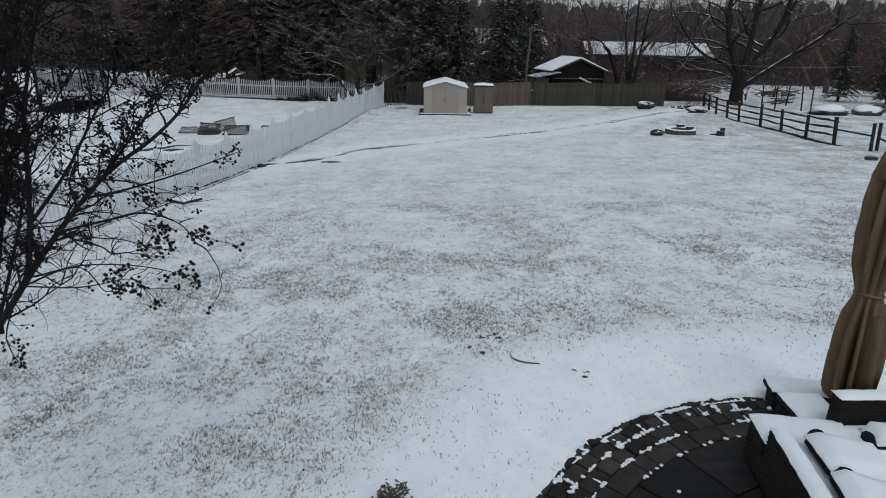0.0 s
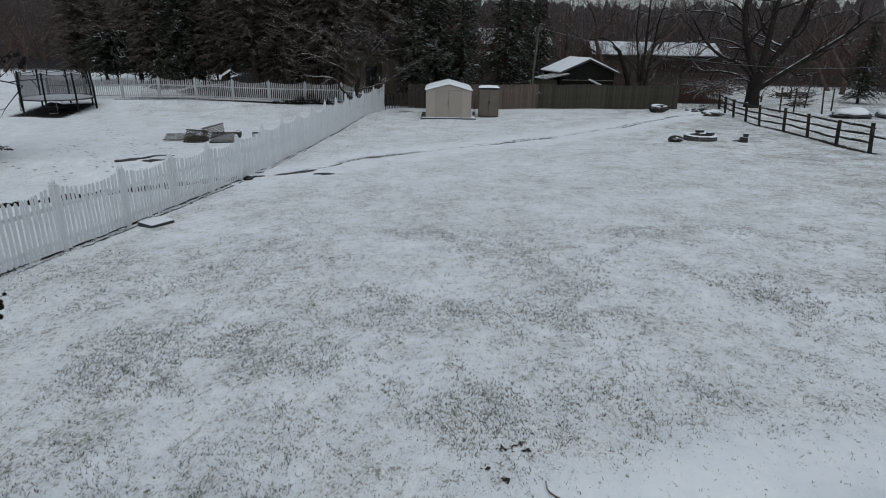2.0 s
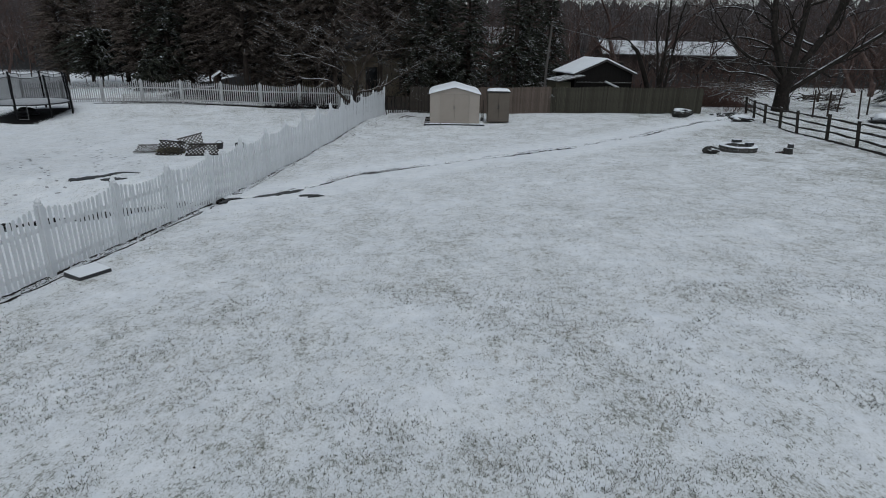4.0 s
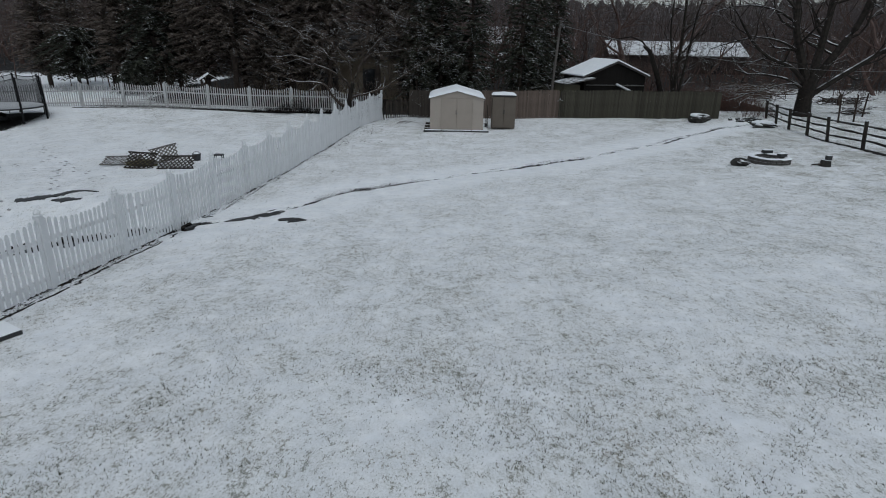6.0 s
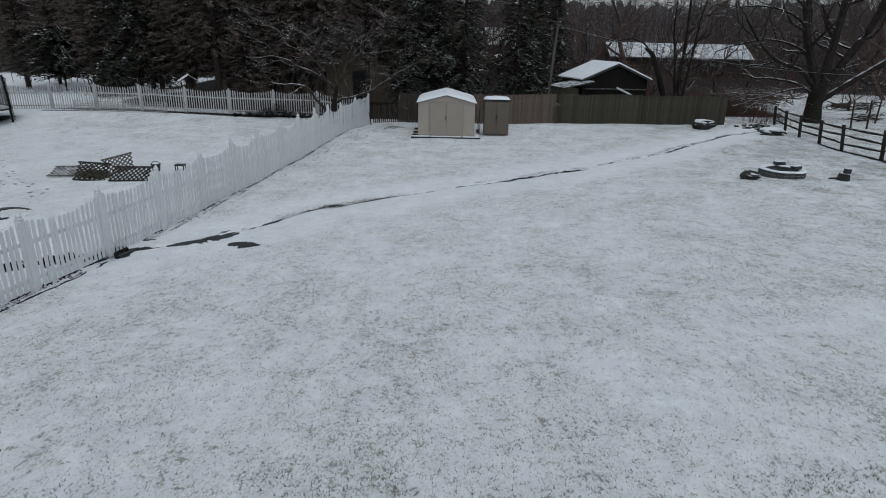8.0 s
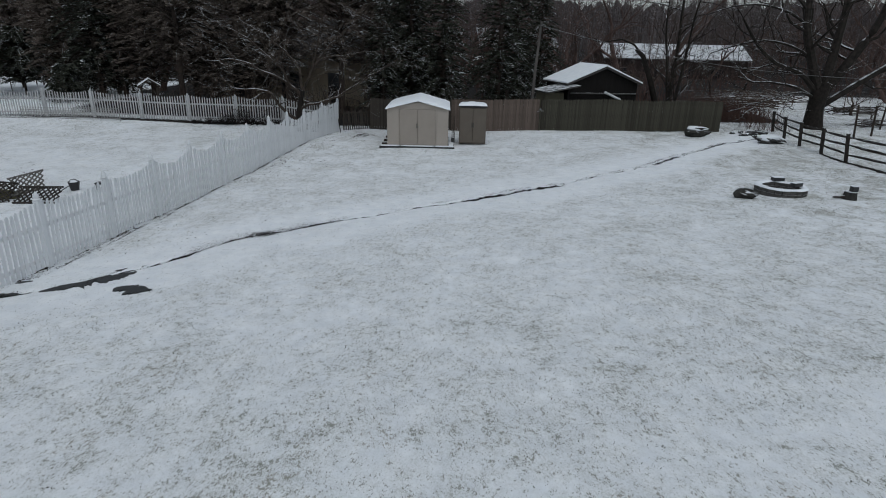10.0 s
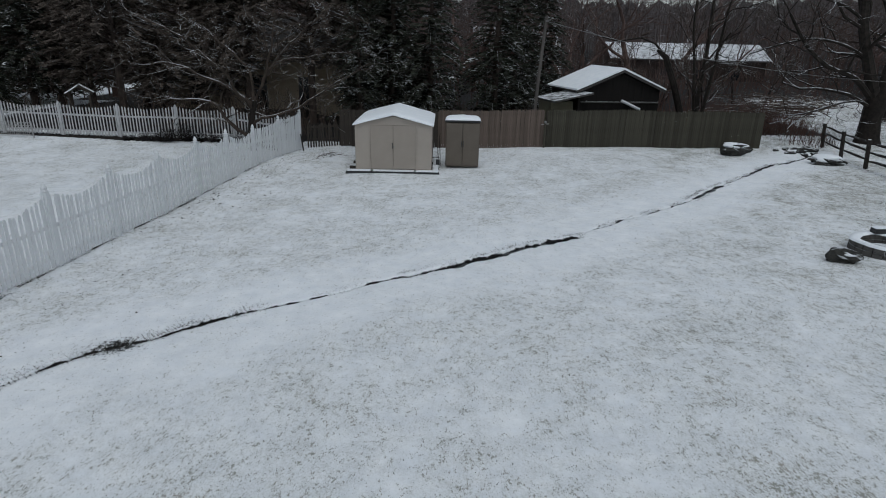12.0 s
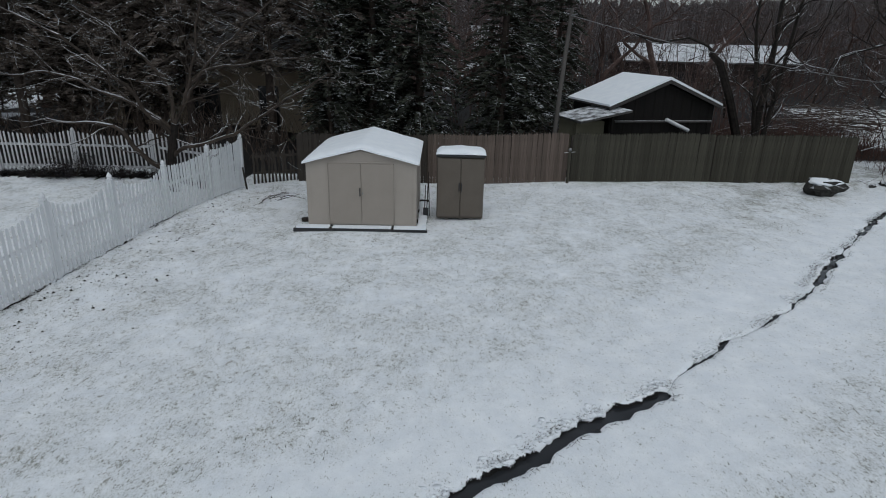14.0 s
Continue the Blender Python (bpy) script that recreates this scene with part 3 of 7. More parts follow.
def picket_fence(name, corners, label, height=1.41, dip=0.20, post=1.46, pickets=18, ground=land, skip=(), face=1, half=0.042, rise=(), dips=(), paint=None):
    f = thing(name, label, "fence", kind="structure")
    paint = paint or MAT_WHITE
    post_body = Shape().box(-0.062, 0.062, -0.062, 0.062, -0.1, post, bevel=0.006).mesh("post", paint)
    cap = Shape().lathe(POST_CAP, 8).mesh("post_cap", paint)
    rise = list(rise) or [0.0] * len(corners)
    for i, (x, y) in enumerate(corners):
        z = ground(x, y)
        p = part("post", post_body if rise[i] == 0 else Shape().box(-0.062, 0.062, -0.062, 0.062, -0.1, post + rise[i], bevel=0.006), paint, f)
        lean = rng.uniform(-1.2, 1.2)
        p.matrix_basis = pose(x, y, z, rng.uniform(-0.8, 0.8), lean, 0)
        c = part("post_cap", cap, paint, p, "white gothic post cap")
        c.matrix_basis = pose(0, 0, post + rise[i], 0, 0, 0)
        c.scale = (1, 1, 0.72 if rise[i] < 0.1 else 1)
    for i in range(len(corners) - 1):
        if i in skip:
            continue
        a, b = Vector(corners[i]), Vector(corners[i + 1])
        d = b - a
        turn = math.degrees(math.atan2(d.y, d.x))
        za, zb = ground(*a), ground(*b)
        tilt = math.degrees(math.atan2(zb - za, d.length))
        for hz in (0.24, 0.98):
            rail = Shape().box(0.06, d.length - 0.06, -0.02, 0.02, hz - 0.04, hz + 0.04)
            r = part("rail", rail, paint, f)
            r.matrix_basis = pose(a.x, a.y, za, 0, -tilt, turn)
        for k in range(pickets):
            t = (k + 0.75) / (pickets + 0.5)
            h = height + rise[i] + (rise[i + 1] - rise[i]) * t - (dips[i] if dips else dip) * math.sin(math.pi * t) + rng.uniform(-0.006, 0.006)
            q = a + d * t
            o = part("picket", picket(h, half, paint), paint, f)
            n = Vector((-d.y, d.x)).normalized() * (0.034 * face)
            o.matrix_basis = pose(q.x + n.x, q.y + n.y, za + (zb - za) * t + 0.05, rng.uniform(-0.6, 0.6), rng.uniform(-0.7, 0.7), turn)
    return f


def fence_x(y):
    return -7.45 + (y - 21.4) * 0.093


side_ys = [7.4, 9.7, 12.0, 14.3, 16.6, 18.9, 21.2, 23.5, 25.8, 28.1, 30.35, 32.5, 34.75, 37.1, 39.45, 41.75, 44.2]
side_posts = [(fence_x(y), y) for y in side_ys] + [(-4.78, 46.2), (-4.23, 47.8)]
side_rise = [0.0] * 7 + [0.06, 0.12, 0.15, 0.24, 0.34, 0.34, 0.36, 0.35, 0.27, 0.10, 0.17, 0.28]
picket_fence("picket_fence", side_posts, "white vinyl picket fence with scalloped tops along the lawn", dip=0.22, pickets=16, half=0.0425, face=-1,
             rise=side_rise, dips=[0.16] * 7 + [0.14] * 3 + [0.27] * 6 + [0.08, 0.06])
back_posts = [(-4.75 - 2.68 * k, 48.15 - 0.10 * k) for k in range(10)]
picket_fence("picket_fence", back_posts, "white picket fence with shallow scallops at the yard's back, tree shade in its paint", height=1.46, dip=0.16, post=1.44, pickets=18, half=0.029, paint=MAT_SHADED_WHITE)


solo("brace_stake", Shape().tube([(-4.02, 47.55, land(-4.1, 47.6) - 0.05), (-4.16, 47.7, land(-4.1, 47.6) + 0.75)], [0.035, 0.03], 6), MAT_DARK_WOOD, "dark stake leaning on the end post of the picket fence", "stake")


def build_dark_pickets():
    f = thing("low_fence", "low dark wooden picket fence in poor repair", "fence", kind="structure")
    a, b = Vector((-3.95, 48.3)), Vector((-2.4, 49.0))
    d = b - a
    turn = math.degrees(math.atan2(d.y, d.x))
    for hz in (0.35, 0.95):
        part("rail", Shape().box(0, d.length, -0.02, 0.02, hz, hz + 0.08), MAT_DARK_WOOD, f).matrix_basis = pose(a.x, a.y, land(*a), 0, 0, turn)
    slat = Shape().prism([(-0.035, 0), (0.035, 0), (0.035, 1.1), (0, 1.16), (-0.035, 1.1)], -0.01, 0.01).mesh("slat", MAT_DARK_WOOD)
    for k in range(14):
        q = a + d * (k / 13)
        part("slat", slat, MAT_DARK_WOOD, f).matrix_basis = pose(q.x, q.y - 0.03, land(*q), rng.uniform(-2, 2), rng.uniform(-4, 4), turn)


build_dark_pickets()


def stockade(name, a, b, za, zb, height, mat, label, seed):
    """Pointed boards nailed side by side on rails."""
    r = random.Random(seed)
    f = thing(name, label, "fence", kind="structure")
    a, b = Vector(a), Vector(b)
    d = b - a
    n = max(2, int(d.length / 0.098))
    turn = math.degrees(math.atan2(d.y, d.x))
    boards = [Shape().prism([(-0.0465, 0), (0.0465, 0), (0.0465, height - 0.075), (0.012, height), (-0.012, height), (-0.0465, height - 0.075)], -0.012, 0.012).mesh("board", mat),
              Shape().prism([(-0.047, 0), (0.046, 0), (0.046, height - 0.06), (0.0, height + 0.01), (-0.047, height - 0.07)], -0.010, 0.010).mesh("board", mat)]
    for hz in (0.3, 1.0, 1.6):
        rail = Shape().box(0, d.length, 0.02, 0.06, hz, hz + 0.08)
        part("rail", rail, MAT_DARK_WOOD, f).matrix_basis = pose(a.x, a.y, za, 0, -math.degrees(math.atan2(zb - za, d.length)), turn)
    for k in range(n):
        t = (k + 0.5) / n
        q = a + d * t
        z = za + (zb - za) * t + 0.02 * math.sin(k * 0.13 + seed)
        o = part("board", boards[r.random() < 0.4], mat, f)
        o.matrix_basis = pose(q.x, q.y + r.uniform(-0.006, 0.006), z + r.uniform(-0.025, 0.02), r.uniform(-0.5, 0.5), r.uniform(-0.35, 0.35), turn)
    for k in range(int(d.length / 2.4) + 1):
        q = a + d.normalized() * min(d.length, 2.4 * k)
        part("post", Shape().box(-0.05, 0.05, 0.03, 0.13, -0.1, height - 0.1), MAT_DARK_WOOD, f).matrix_basis = pose(q.x, q.y, za + (zb - za) * min(1, 2.4 * k / d.length), 0, 0, turn)
    return f


# Section behind the shed: its shade is put into the darker wood.
stockade("stockade_fence", (-2.4, 48.7), (2.3, 48.62), 0.02, 0.05, 1.80, MAT_DARK_WOOD, "stockade fence behind the garden shed, its shade painted as dark boards", 1)
stockade("stockade_fence", (2.35, 48.62), (7.6, 49.1), 0.03, 0.10, 1.86, MAT_TAN_WOOD, "brown weathered stockade fence of pointed boards", 2)
stockade("stockade_fence", (7.75, 49.12), (13.2, 49.45), 0.10, 0.15, 1.86, MAT_GREY_WOOD, "green-grey weathered stockade fence with mossy boards", 3)
stockade("stockade_fence", (13.25, 49.45), (18.62, 49.40), 0.15, 0.20, 1.83, MAT_GREY_WOOD, "green-grey weathered stockade fence with mossy boards", 4)


def build_yard_post():
    """A metal post with a rounded head and small arms before the stockade fence."""
    p = thing("yard_post", "grey metal post with a small cross head before the fence", "post", (7.62, 48.9, land(7.62, 48.9)))
    part("shaft", Shape().tube([(0, 0, -0.1), (0, 0, 1.20)], 0.055, 8), MAT_GREY_WOOD, p)
    part("head", Shape().blob((0, 0, 1.26), (0.07, 0.07, 0.07), 2, 0.1), MAT_METAL, p, smooth=True)
    part("arm", Shape().tube([(-0.2, 0, 1.14), (0.2, 0, 1.18)], 0.018, 6), MAT_METAL, p)


build_yard_post()

# ---- split-rail fence ----
def build_rail_fence():
    f = thing("split_rail_fence", "three-rail split-rail wooden fence dusted with snow", "fence", kind="structure")
    line = [(22.3, 50.2), (21.5, 47.4), (20.85, 44.7), (20.5, 42.2), (20.2, 39.85), (20.1, 36.9), (19.95, 34.3), (19.4, 31.0), (19.05, 28.15)]
    r = random.Random(8)
    for i, (x, y) in enumerate(line):
        z = land(x, y)
        h = 1.28 + r.uniform(-0.06, 0.08)
        s = Shape().box(-0.06, 0.06, -0.075, 0.075, -0.15, h, bevel=0.015)
        part("post", s, MAT_RAIL, f).matrix_basis = pose(x, y, z, r.uniform(-1.5, 1.5), -6.0 + r.uniform(-1.5, 1.5), r.uniform(-10, 10))
        if i + 1 < len(line):
            x2, y2 = line[i + 1]
            z2 = land(x2, y2)
            for hz in (0.38, 0.74, 1.10):
                a = Vector((x, y, z + hz + r.uniform(-0.05, 0.05)))
                b = Vector((x2, y2, z2 + hz + r.uniform(-0.05, 0.05)))
                mids = [a.lerp(b, t) + Vector((r.uniform(-0.02, 0.02), 0, r.uniform(-0.025, 0.02))) for t in (0.3, 0.65)]
                part("rail", Shape().tube([a, *mids, b], [0.035, 0.055, 0.058, 0.035], 5), MAT_RAIL, f)
    part("rail", Shape().tube([(19.05, 28.15, land(19, 28) + 0.72), (19.12, 25.75, land(19, 25.7) + 0.66)], 0.04, 5), MAT_RAIL, f)
    for x, y in ((19.12, 25.75), (19.5, 25.9)):
        part("post", Shape().box(-0.055, 0.055, -0.055, 0.055, -0.1, 1.25, bevel=0.012), MAT_RAIL, f).matrix_basis = pose(x, y, land(x, y), 1, -7, 10)
    part("rail", Shape().tube([(19.2, 25.6, land(19, 25.6) + 0.62), (19.9, 24.6, land(20, 24.6) + 0.12)], 0.045, 5), MAT_RAIL, f)


build_rail_fence()


# Soil colour, also laid on for the shadow at two fences' feet.
MAT_SOIL_SHADE = plain_material("damp_soil_and_shade", (0.018, 0.015, 0.012), 0.9, 0.6, 12.0, bump=0.5)
soil_rng = random.Random(61)
y = 8.0
while y < 47:
    run = soil_rng.uniform(0.25, 0.9)
    wide = soil_rng.uniform(0.02, 0.05) * (1 if y < 24.6 else 0.45)
    side = soil_rng.uniform(-0.07, 0.02)
    if y < 24.6 or soil_rng.random() < 0.22:
        solo("soil_shade_strip", melt([(fence_x(y + run * q) + side + soil_rng.uniform(-0.03, 0.03), y + run * q) for q in (0, 0.35, 0.7, 1)], (0.004, wide, wide * 0.8, 0.004), 61.0 + y, 0.016), MAT_SOIL_SHADE, "ragged patch of bare soil along the picket fence", "soil", kind="structure")
    y += run + soil_rng.uniform(0.02, 0.3)
y = 14.5
while y < 24:
    run = soil_rng.uniform(0.3, 1.1)
    wide = soil_rng.uniform(0.008, 0.022)
    side = soil_rng.uniform(0.20, 0.30)
    solo("soil_shade_strip", melt([(fence_x(y + run * q) + side + soil_rng.uniform(-0.05, 0.05), y + run * q) for q in (0, 0.3, 0.6, 1)], (0.003, wide, wide * 0.7, 0.003), 91.0 + y, 0.014), MAT_SOIL_SHADE, "ragged crack of bare soil where snow has drawn back", "soil", kind="structure")
    y += run + soil_rng.uniform(-0.05, 0.35)
# Back fence foot: soil and shadow drawn as one dark strip.
solo("soil_shade_strip", melt([(-5.6, 47.75), (-7.5, 47.7), (-9.5, 47.65), (-11.5, 47.6), (-14.0, 47.55), (-17.0, 47.45), (-20.0, 47.3), (-24.0, 47.1)], (0.22, 0.30, 0.30, 0.22, 0.10, 0.07, 0.08, 0.05), 71.0, 0.018), MAT_SOIL_SHADE, "ragged dark strip of soil and painted shadow along the back fence", "soil", kind="structure")
# Rail fence foot: its shadow line is laid on with the soil colour.
solo("soil_shade_strip", melt([(19.0, 27.6), (19.35, 31.0), (19.9, 34.3), (20.05, 36.9), (20.15, 39.85), (20.45, 42.2)], (0.14, 0.20, 0.14, 0.16, 0.12, 0.05), 67.0, 0.016), MAT_SOIL_SHADE, "ragged dark strip of soil and painted shadow under the rail fence", "soil", kind="structure")


def build_leaf_litter():
    """Small dark leaves blown over the snow, thickest along the white fence."""
    r = np.random.default_rng(19)
    verts, faces = [], []
    def leaf(x, y, s):
        a, b = r.uniform(0, 6.28), r.uniform(0.2, 0.9)
        z = land(x, y) + 0.006
        c, sn = math.cos(a) * s, math.sin(a) * s
        k = len(verts)
        verts.extend([(x - c, y - sn, z), (x + sn * 0.5, y - c * 0.5, z + s * b), (x + c, y + sn, z + s * 0.3), (x - sn * 0.5, y + c * 0.5, z)])
        faces.append((k, k + 1, k + 2, k + 3))
    for _ in range(420):
        y = r.uniform(27, 48)
        x = fence_x(y) + 0.3 + abs(r.normal(0, 1.6))
        leaf(x, y, r.uniform(0.012, 0.030))
    for _ in range(170):
        y = r.uniform(36.5, 46.5)
        leaf(fence_x(y) + 0.35 + abs(r.normal(0, 1.0)), y, r.uniform(0.022, 0.048))
    for _ in range(420):
        leaf(r.uniform(-7, 18), 5.5 + 38 * r.random() ** 1.4, r.uniform(0.008, 0.020))
    # wet dead grass round the feet of the pickets
    for _ in range(5200):
        y = r.uniform(10, 46.5)
        if noise.noise(Vector((y * 0.9, 3.0, 8.0))) + 0.35 < r.random() * 0.8:
            continue
        leaf(fence_x(y) + 0.045 + r.normal(0, 0.035), y, r.uniform(0.010, 0.030))
    me = bpy.data.meshes.new("leaf_litter")
    me.from_pydata(verts, [], faces)
    me.materials.append(MAT_DARK_WOOD)
    tagged(new("leaf_litter", me), "small dark fallen leaves scattered on snow", "leaves", kind="stuff")


build_leaf_litter()


def build_bank_grass():
    """Dark tufts hanging over the far lip of the ditch."""
    r = np.random.default_rng(23)
    verts, faces = [], []
    n = len(STREAM_LINE)
    for _ in range(30000):
        i = int(r.integers(1, n - 1))
        p = STREAM_LINE[i]
        d = (STREAM_LINE[i + 1] - STREAM_LINE[i - 1]).normalized()
        side = Vector((d.y, -d.x, 0))
        wide = 1.7 < p.x < 6.4 or 10.8 < p.x < 13.5 or p.x < -7
        clump = -4.1 < p.x < -0.8
        lush = noise.noise(Vector((p.x * 1.7, p.y * 1.7, 31.0))) + (0.40 if wide else 0.85 if clump else 0.16)
        if r.random() > lush:
            continue
        off = -(0.15 if wide else 0.04) - abs(r.normal(0, 0.15 if clump else 0.09)) if r.random() < (0.7 if clump else 0.85) else (0.13 if wide else 0.03) + abs(r.normal(0, 0.04))
        q = p + side * off
        z = land(q.x, q.y) + 0.012
        a, h, w = r.uniform(0, 6.28), r.uniform(0.012, 0.050), r.uniform(0.003, 0.007)
        c, s = math.cos(a) * w, math.sin(a) * w
        lean = side * r.uniform(0.0, 0.06) + Vector((r.normal(0, 0.03), r.normal(0, 0.03), 0))
        k = len(verts)
        verts.extend([(q.x - c, q.y - s, z), (q.x + c, q.y + s, z), (q.x + lean.x, q.y + lean.y, z + h)])
        faces.append((k, k + 1, k + 2))
    me = bpy.data.meshes.new("bank_grass")
    me.from_pydata(verts, [], faces)
    me.materials.append(MAT_DARK_WOOD)
    tagged(new("bank_grass", me), "dark dead grass along the ditch", "grass", kind="stuff")


build_bank_grass()


def build_snow_tufts():
    """Little heaps of snow caught on the grass of the ditch's far lip."""
    r = np.random.default_rng(29)
    s = Shape()
    n = len(STREAM_LINE)
    for k in range(2400):
        i = int(r.integers(1, n - 1))
        p = STREAM_LINE[i]
        wide = 1.7 < p.x < 6.4 or 10.8 < p.x < 13.5
        if p.x < -4.3 or noise.noise(Vector((p.x * 1.7, p.y * 1.7, 31.0))) + (0.30 if wide else 0.12) < r.random() * 0.45:
            continue
        d = (STREAM_LINE[i + 1] - STREAM_LINE[i - 1]).normalized()
        q = p - Vector((d.y, -d.x, 0)) * ((0.13 if wide else 0.05) + abs(r.normal(0, 0.13)))
        w = r.uniform(0.012, 0.042)
        s.blob((q.x, q.y, land(q.x, q.y) + 0.012), (w * 1.7, w * 1.2, w * 0.5), k, 0.5, 7)
    tagged(new("snow_tufts", s.mesh("snow_tufts", MAT_SNOW, True)), "little heaps of snow on grass along the ditch", "snow", kind="stuff")


build_snow_tufts()


def build_footprints():
    """Trodden hollows in the neighbour's snow, a trail of ovals."""
    r = random.Random(61)
    m = plain_material("trodden_snow", (0.34, 0.34, 0.35), 0.9, 0.35, 9.0, bump=0.4)
    s = Shape()
    for path in ([(-12.3, 26.08), (-13.47, 28.22), (-14.62, 30.89), (-16.88, 33.26), (-20.01, 36.74)], [(-11.46, 27.37), (-13.01, 29.38), (-15.49, 29.84), (-17.58, 28.68)], [(-15.56, 25.85), (-16.43, 29.07), (-16.04, 31.98)], [(-12.1, 32.05), (-13.03, 33.81), (-14.76, 36.86)],
                 [(-13.09, 23.1), (-14.21, 24.08), (-15.77, 24.36), (-17.74, 25.01)], [(-11.81, 24.04), (-12.99, 24.73), (-14.63, 26.89), (-16.26, 27.72)], [(-15.5, 22.5), (-17.18, 23.37), (-19.39, 23.13)]):
        line = smooth_line(path, 0.42)
        for i in range(1, len(line) - 1):
            d = (line[i + 1] - line[i - 1]).normalized()
            q = line[i] + Vector((-d.y, d.x, 0)) * (0.13 * (1 if i % 2 else -1) + r.gauss(0, 0.12)) + d * r.gauss(0, 0.12)
            a = math.atan2(d.y, d.x) + r.gauss(0, 0.4)
            n = 10
            ring = []
            for k in range(n):
                t = 2 * math.pi * k / n
                u, v = 0.11 * math.cos(t) * r.uniform(0.6, 1.2), 0.048 * math.sin(t) * r.uniform(0.6, 1.3)
                x, y = q.x + u * math.cos(a) - v * math.sin(a), q.y + u * math.sin(a) + v * math.cos(a)
                ring.append((x, y, land(x, y) + 0.014))
            s.add(ring, [tuple(range(n))])
    tagged(new("footprints", s.mesh("footprints", m)), "trail of footprints trodden into thin snow", "footprints", kind="stuff")


build_footprints()

# ---- garden shed and storage cabinet ----
def build_shed():
    x0, x1, y0, y1, z0, ze, zp = -0.93, 2.15, 43.32, 46.9, 0.06, 1.86, 2.24
    xm = (x0 + x1) / 2
    s = thing("garden_shed", "beige resin garden shed with double doors and snowy roof", "shed", (xm, y0, 0))
    m = Matrix.Translation((-xm, -y0, 0))
    t = 0.05
    part("side_wall", Shape().box(x0, x0 + t, y0 + t, y1 - t, z0, ze, m), MAT_SHED, s)
    part("side_wall", Shape().box(x1 - t, x1, y0 + t, y1 - t, z0, ze, m), MAT_SHED, s)
    gable = [(x0, z0), (x1, z0), (x1, ze), (xm, zp - 0.04), (x0, ze)]
    part("front_wall", Shape().prism(gable, y0, y0 + t, m), MAT_SHED, s)
    part("back_wall", Shape().prism(gable, y1 - t, y1, m), MAT_SHED, s)
    # doors a little proud of the wall, with rims and ribs
    for a, b, name in ((-0.31, 0.597, "door"), (0.607, 1.52, "door")):
        d = part(name, Shape().box(a, b, y0 - 0.035, y0 - 0.004, z0 + 0.03, ze - 0.01, m, bevel=0.008), MAT_SHED_DOOR, s, "slightly darker beige shed door")
        if a < 0:
            h = Shape().box(b - 0.045, b - 0.015, y0 - 0.075, y0 - 0.035, 0.92, 1.16, m, bevel=0.008)
            part("handle", h, MAT_BLACK, d, "small dark door handle")
        else:
            part("latch", Shape().box(a + 0.01, a + 0.05, y0 - 0.055, y0 - 0.035, 0.98, 1.03, m), MAT_METAL, d)
    for xa, xb in ((x0 - 0.004, x0 + 0.10), (x1 - 0.10, x1 + 0.004)):
        part("corner_trim", Shape().box(xa, xb, y0 - 0.014, y0 - 0.002, z0, ze, m, bevel=0.004), MAT_SHED, s)
    part("door_frame", Shape().box(-0.36, -0.322, y0 - 0.018, y0 - 0.002, z0, ze - 0.0, m), MAT_SHED, s)
    part("door_frame", Shape().box(1.53, 1.57, y0 - 0.018, y0 - 0.002, z0, ze - 0.0, m), MAT_SHED, s)
    part("lintel", Shape().box(-0.36, 1.57, y0 - 0.022, y0 - 0.002, ze + 0.004, ze + 0.05, m), MAT_SHED, s)
    o, f = 0.07, 0.10
    roof = [(x0 - o, ze - 0.03), (xm, zp), (x1 + o, ze - 0.03), (x1 + o, ze + 0.02), (xm, zp + 0.05), (x0 - o, ze + 0.02)]
    part("roof", Shape().prism(roof, y0 - f, y1 + 0.06, m), MAT_SHED, s)
    # snow: a rounded slab over the roof
    sn = Shape()
    nx, ny = 28, 26
    pts = []
    for j in range(ny + 1):
        y = y0 - f - 0.015 + (y1 - y0 + f + 0.09) * j / ny
        for i in range(nx + 1):
            q = i / nx
            x = x0 - o - 0.015 + (x1 - x0 + 2 * o + 0.03) * q
            edge = min(1, min(q, 1 - q) * 14) * min(1, min(j, ny - j) / 1.6)
            zz = ze + 0.022 + (zp - ze + 0.03) * max(0, 1 - abs(x - xm) / (xm - x0 + o))
            d = 0.012 + 0.085 * math.sqrt(edge) + 0.016 * noise.noise(Vector((x * 1.6, y * 1.6, 2)))
            pts.append(m @ Vector((x, y, zz + d)))
    rows = nx + 1
    fs = [(j * rows + i, j * rows + i + 1, (j + 1) * rows + i + 1, (j + 1) * rows + i) for j in range(ny) for i in range(nx)]
    sn.add(pts, fs)
    for i in range(nx):
        for j in (0, ny):
            a, b = pts[j * rows + i], pts[j * rows + i + 1]
            sn.add([a, b, b - Vector((0, 0, 0.05)), a - Vector((0, 0, 0.05))], [(0, 1, 2, 3)])
    for j in range(ny):
        for i in (0, nx):
            a, b = pts[j * rows + i], pts[(j + 1) * rows + i]
            sn.add([a, b, b - Vector((0, 0, 0.05)), a - Vector((0, 0, 0.05))], [(0, 1, 2, 3)])
    part("snow_cover", sn, MAT_SNOW, s, "smooth layer of snow", smooth=True)
    # timber skids that it stands on
    b = thing("shed_platform", "low timber platform edged with snow under a shed", "platform", (xm, y0, 0))
    for ya in (43.0, 43.9, 45.0, 46.2):
        part("joist", Shape().box(-1.28, 2.46, ya, ya + 0.14, -0.1, 0.05, m, bevel=0.01), MAT_DARK_WOOD, b)
    part("edge_board", Shape().box(-1.30, 2.48, 42.96, 42.995, -0.1, 0.045, m), MAT_BLACK, b)
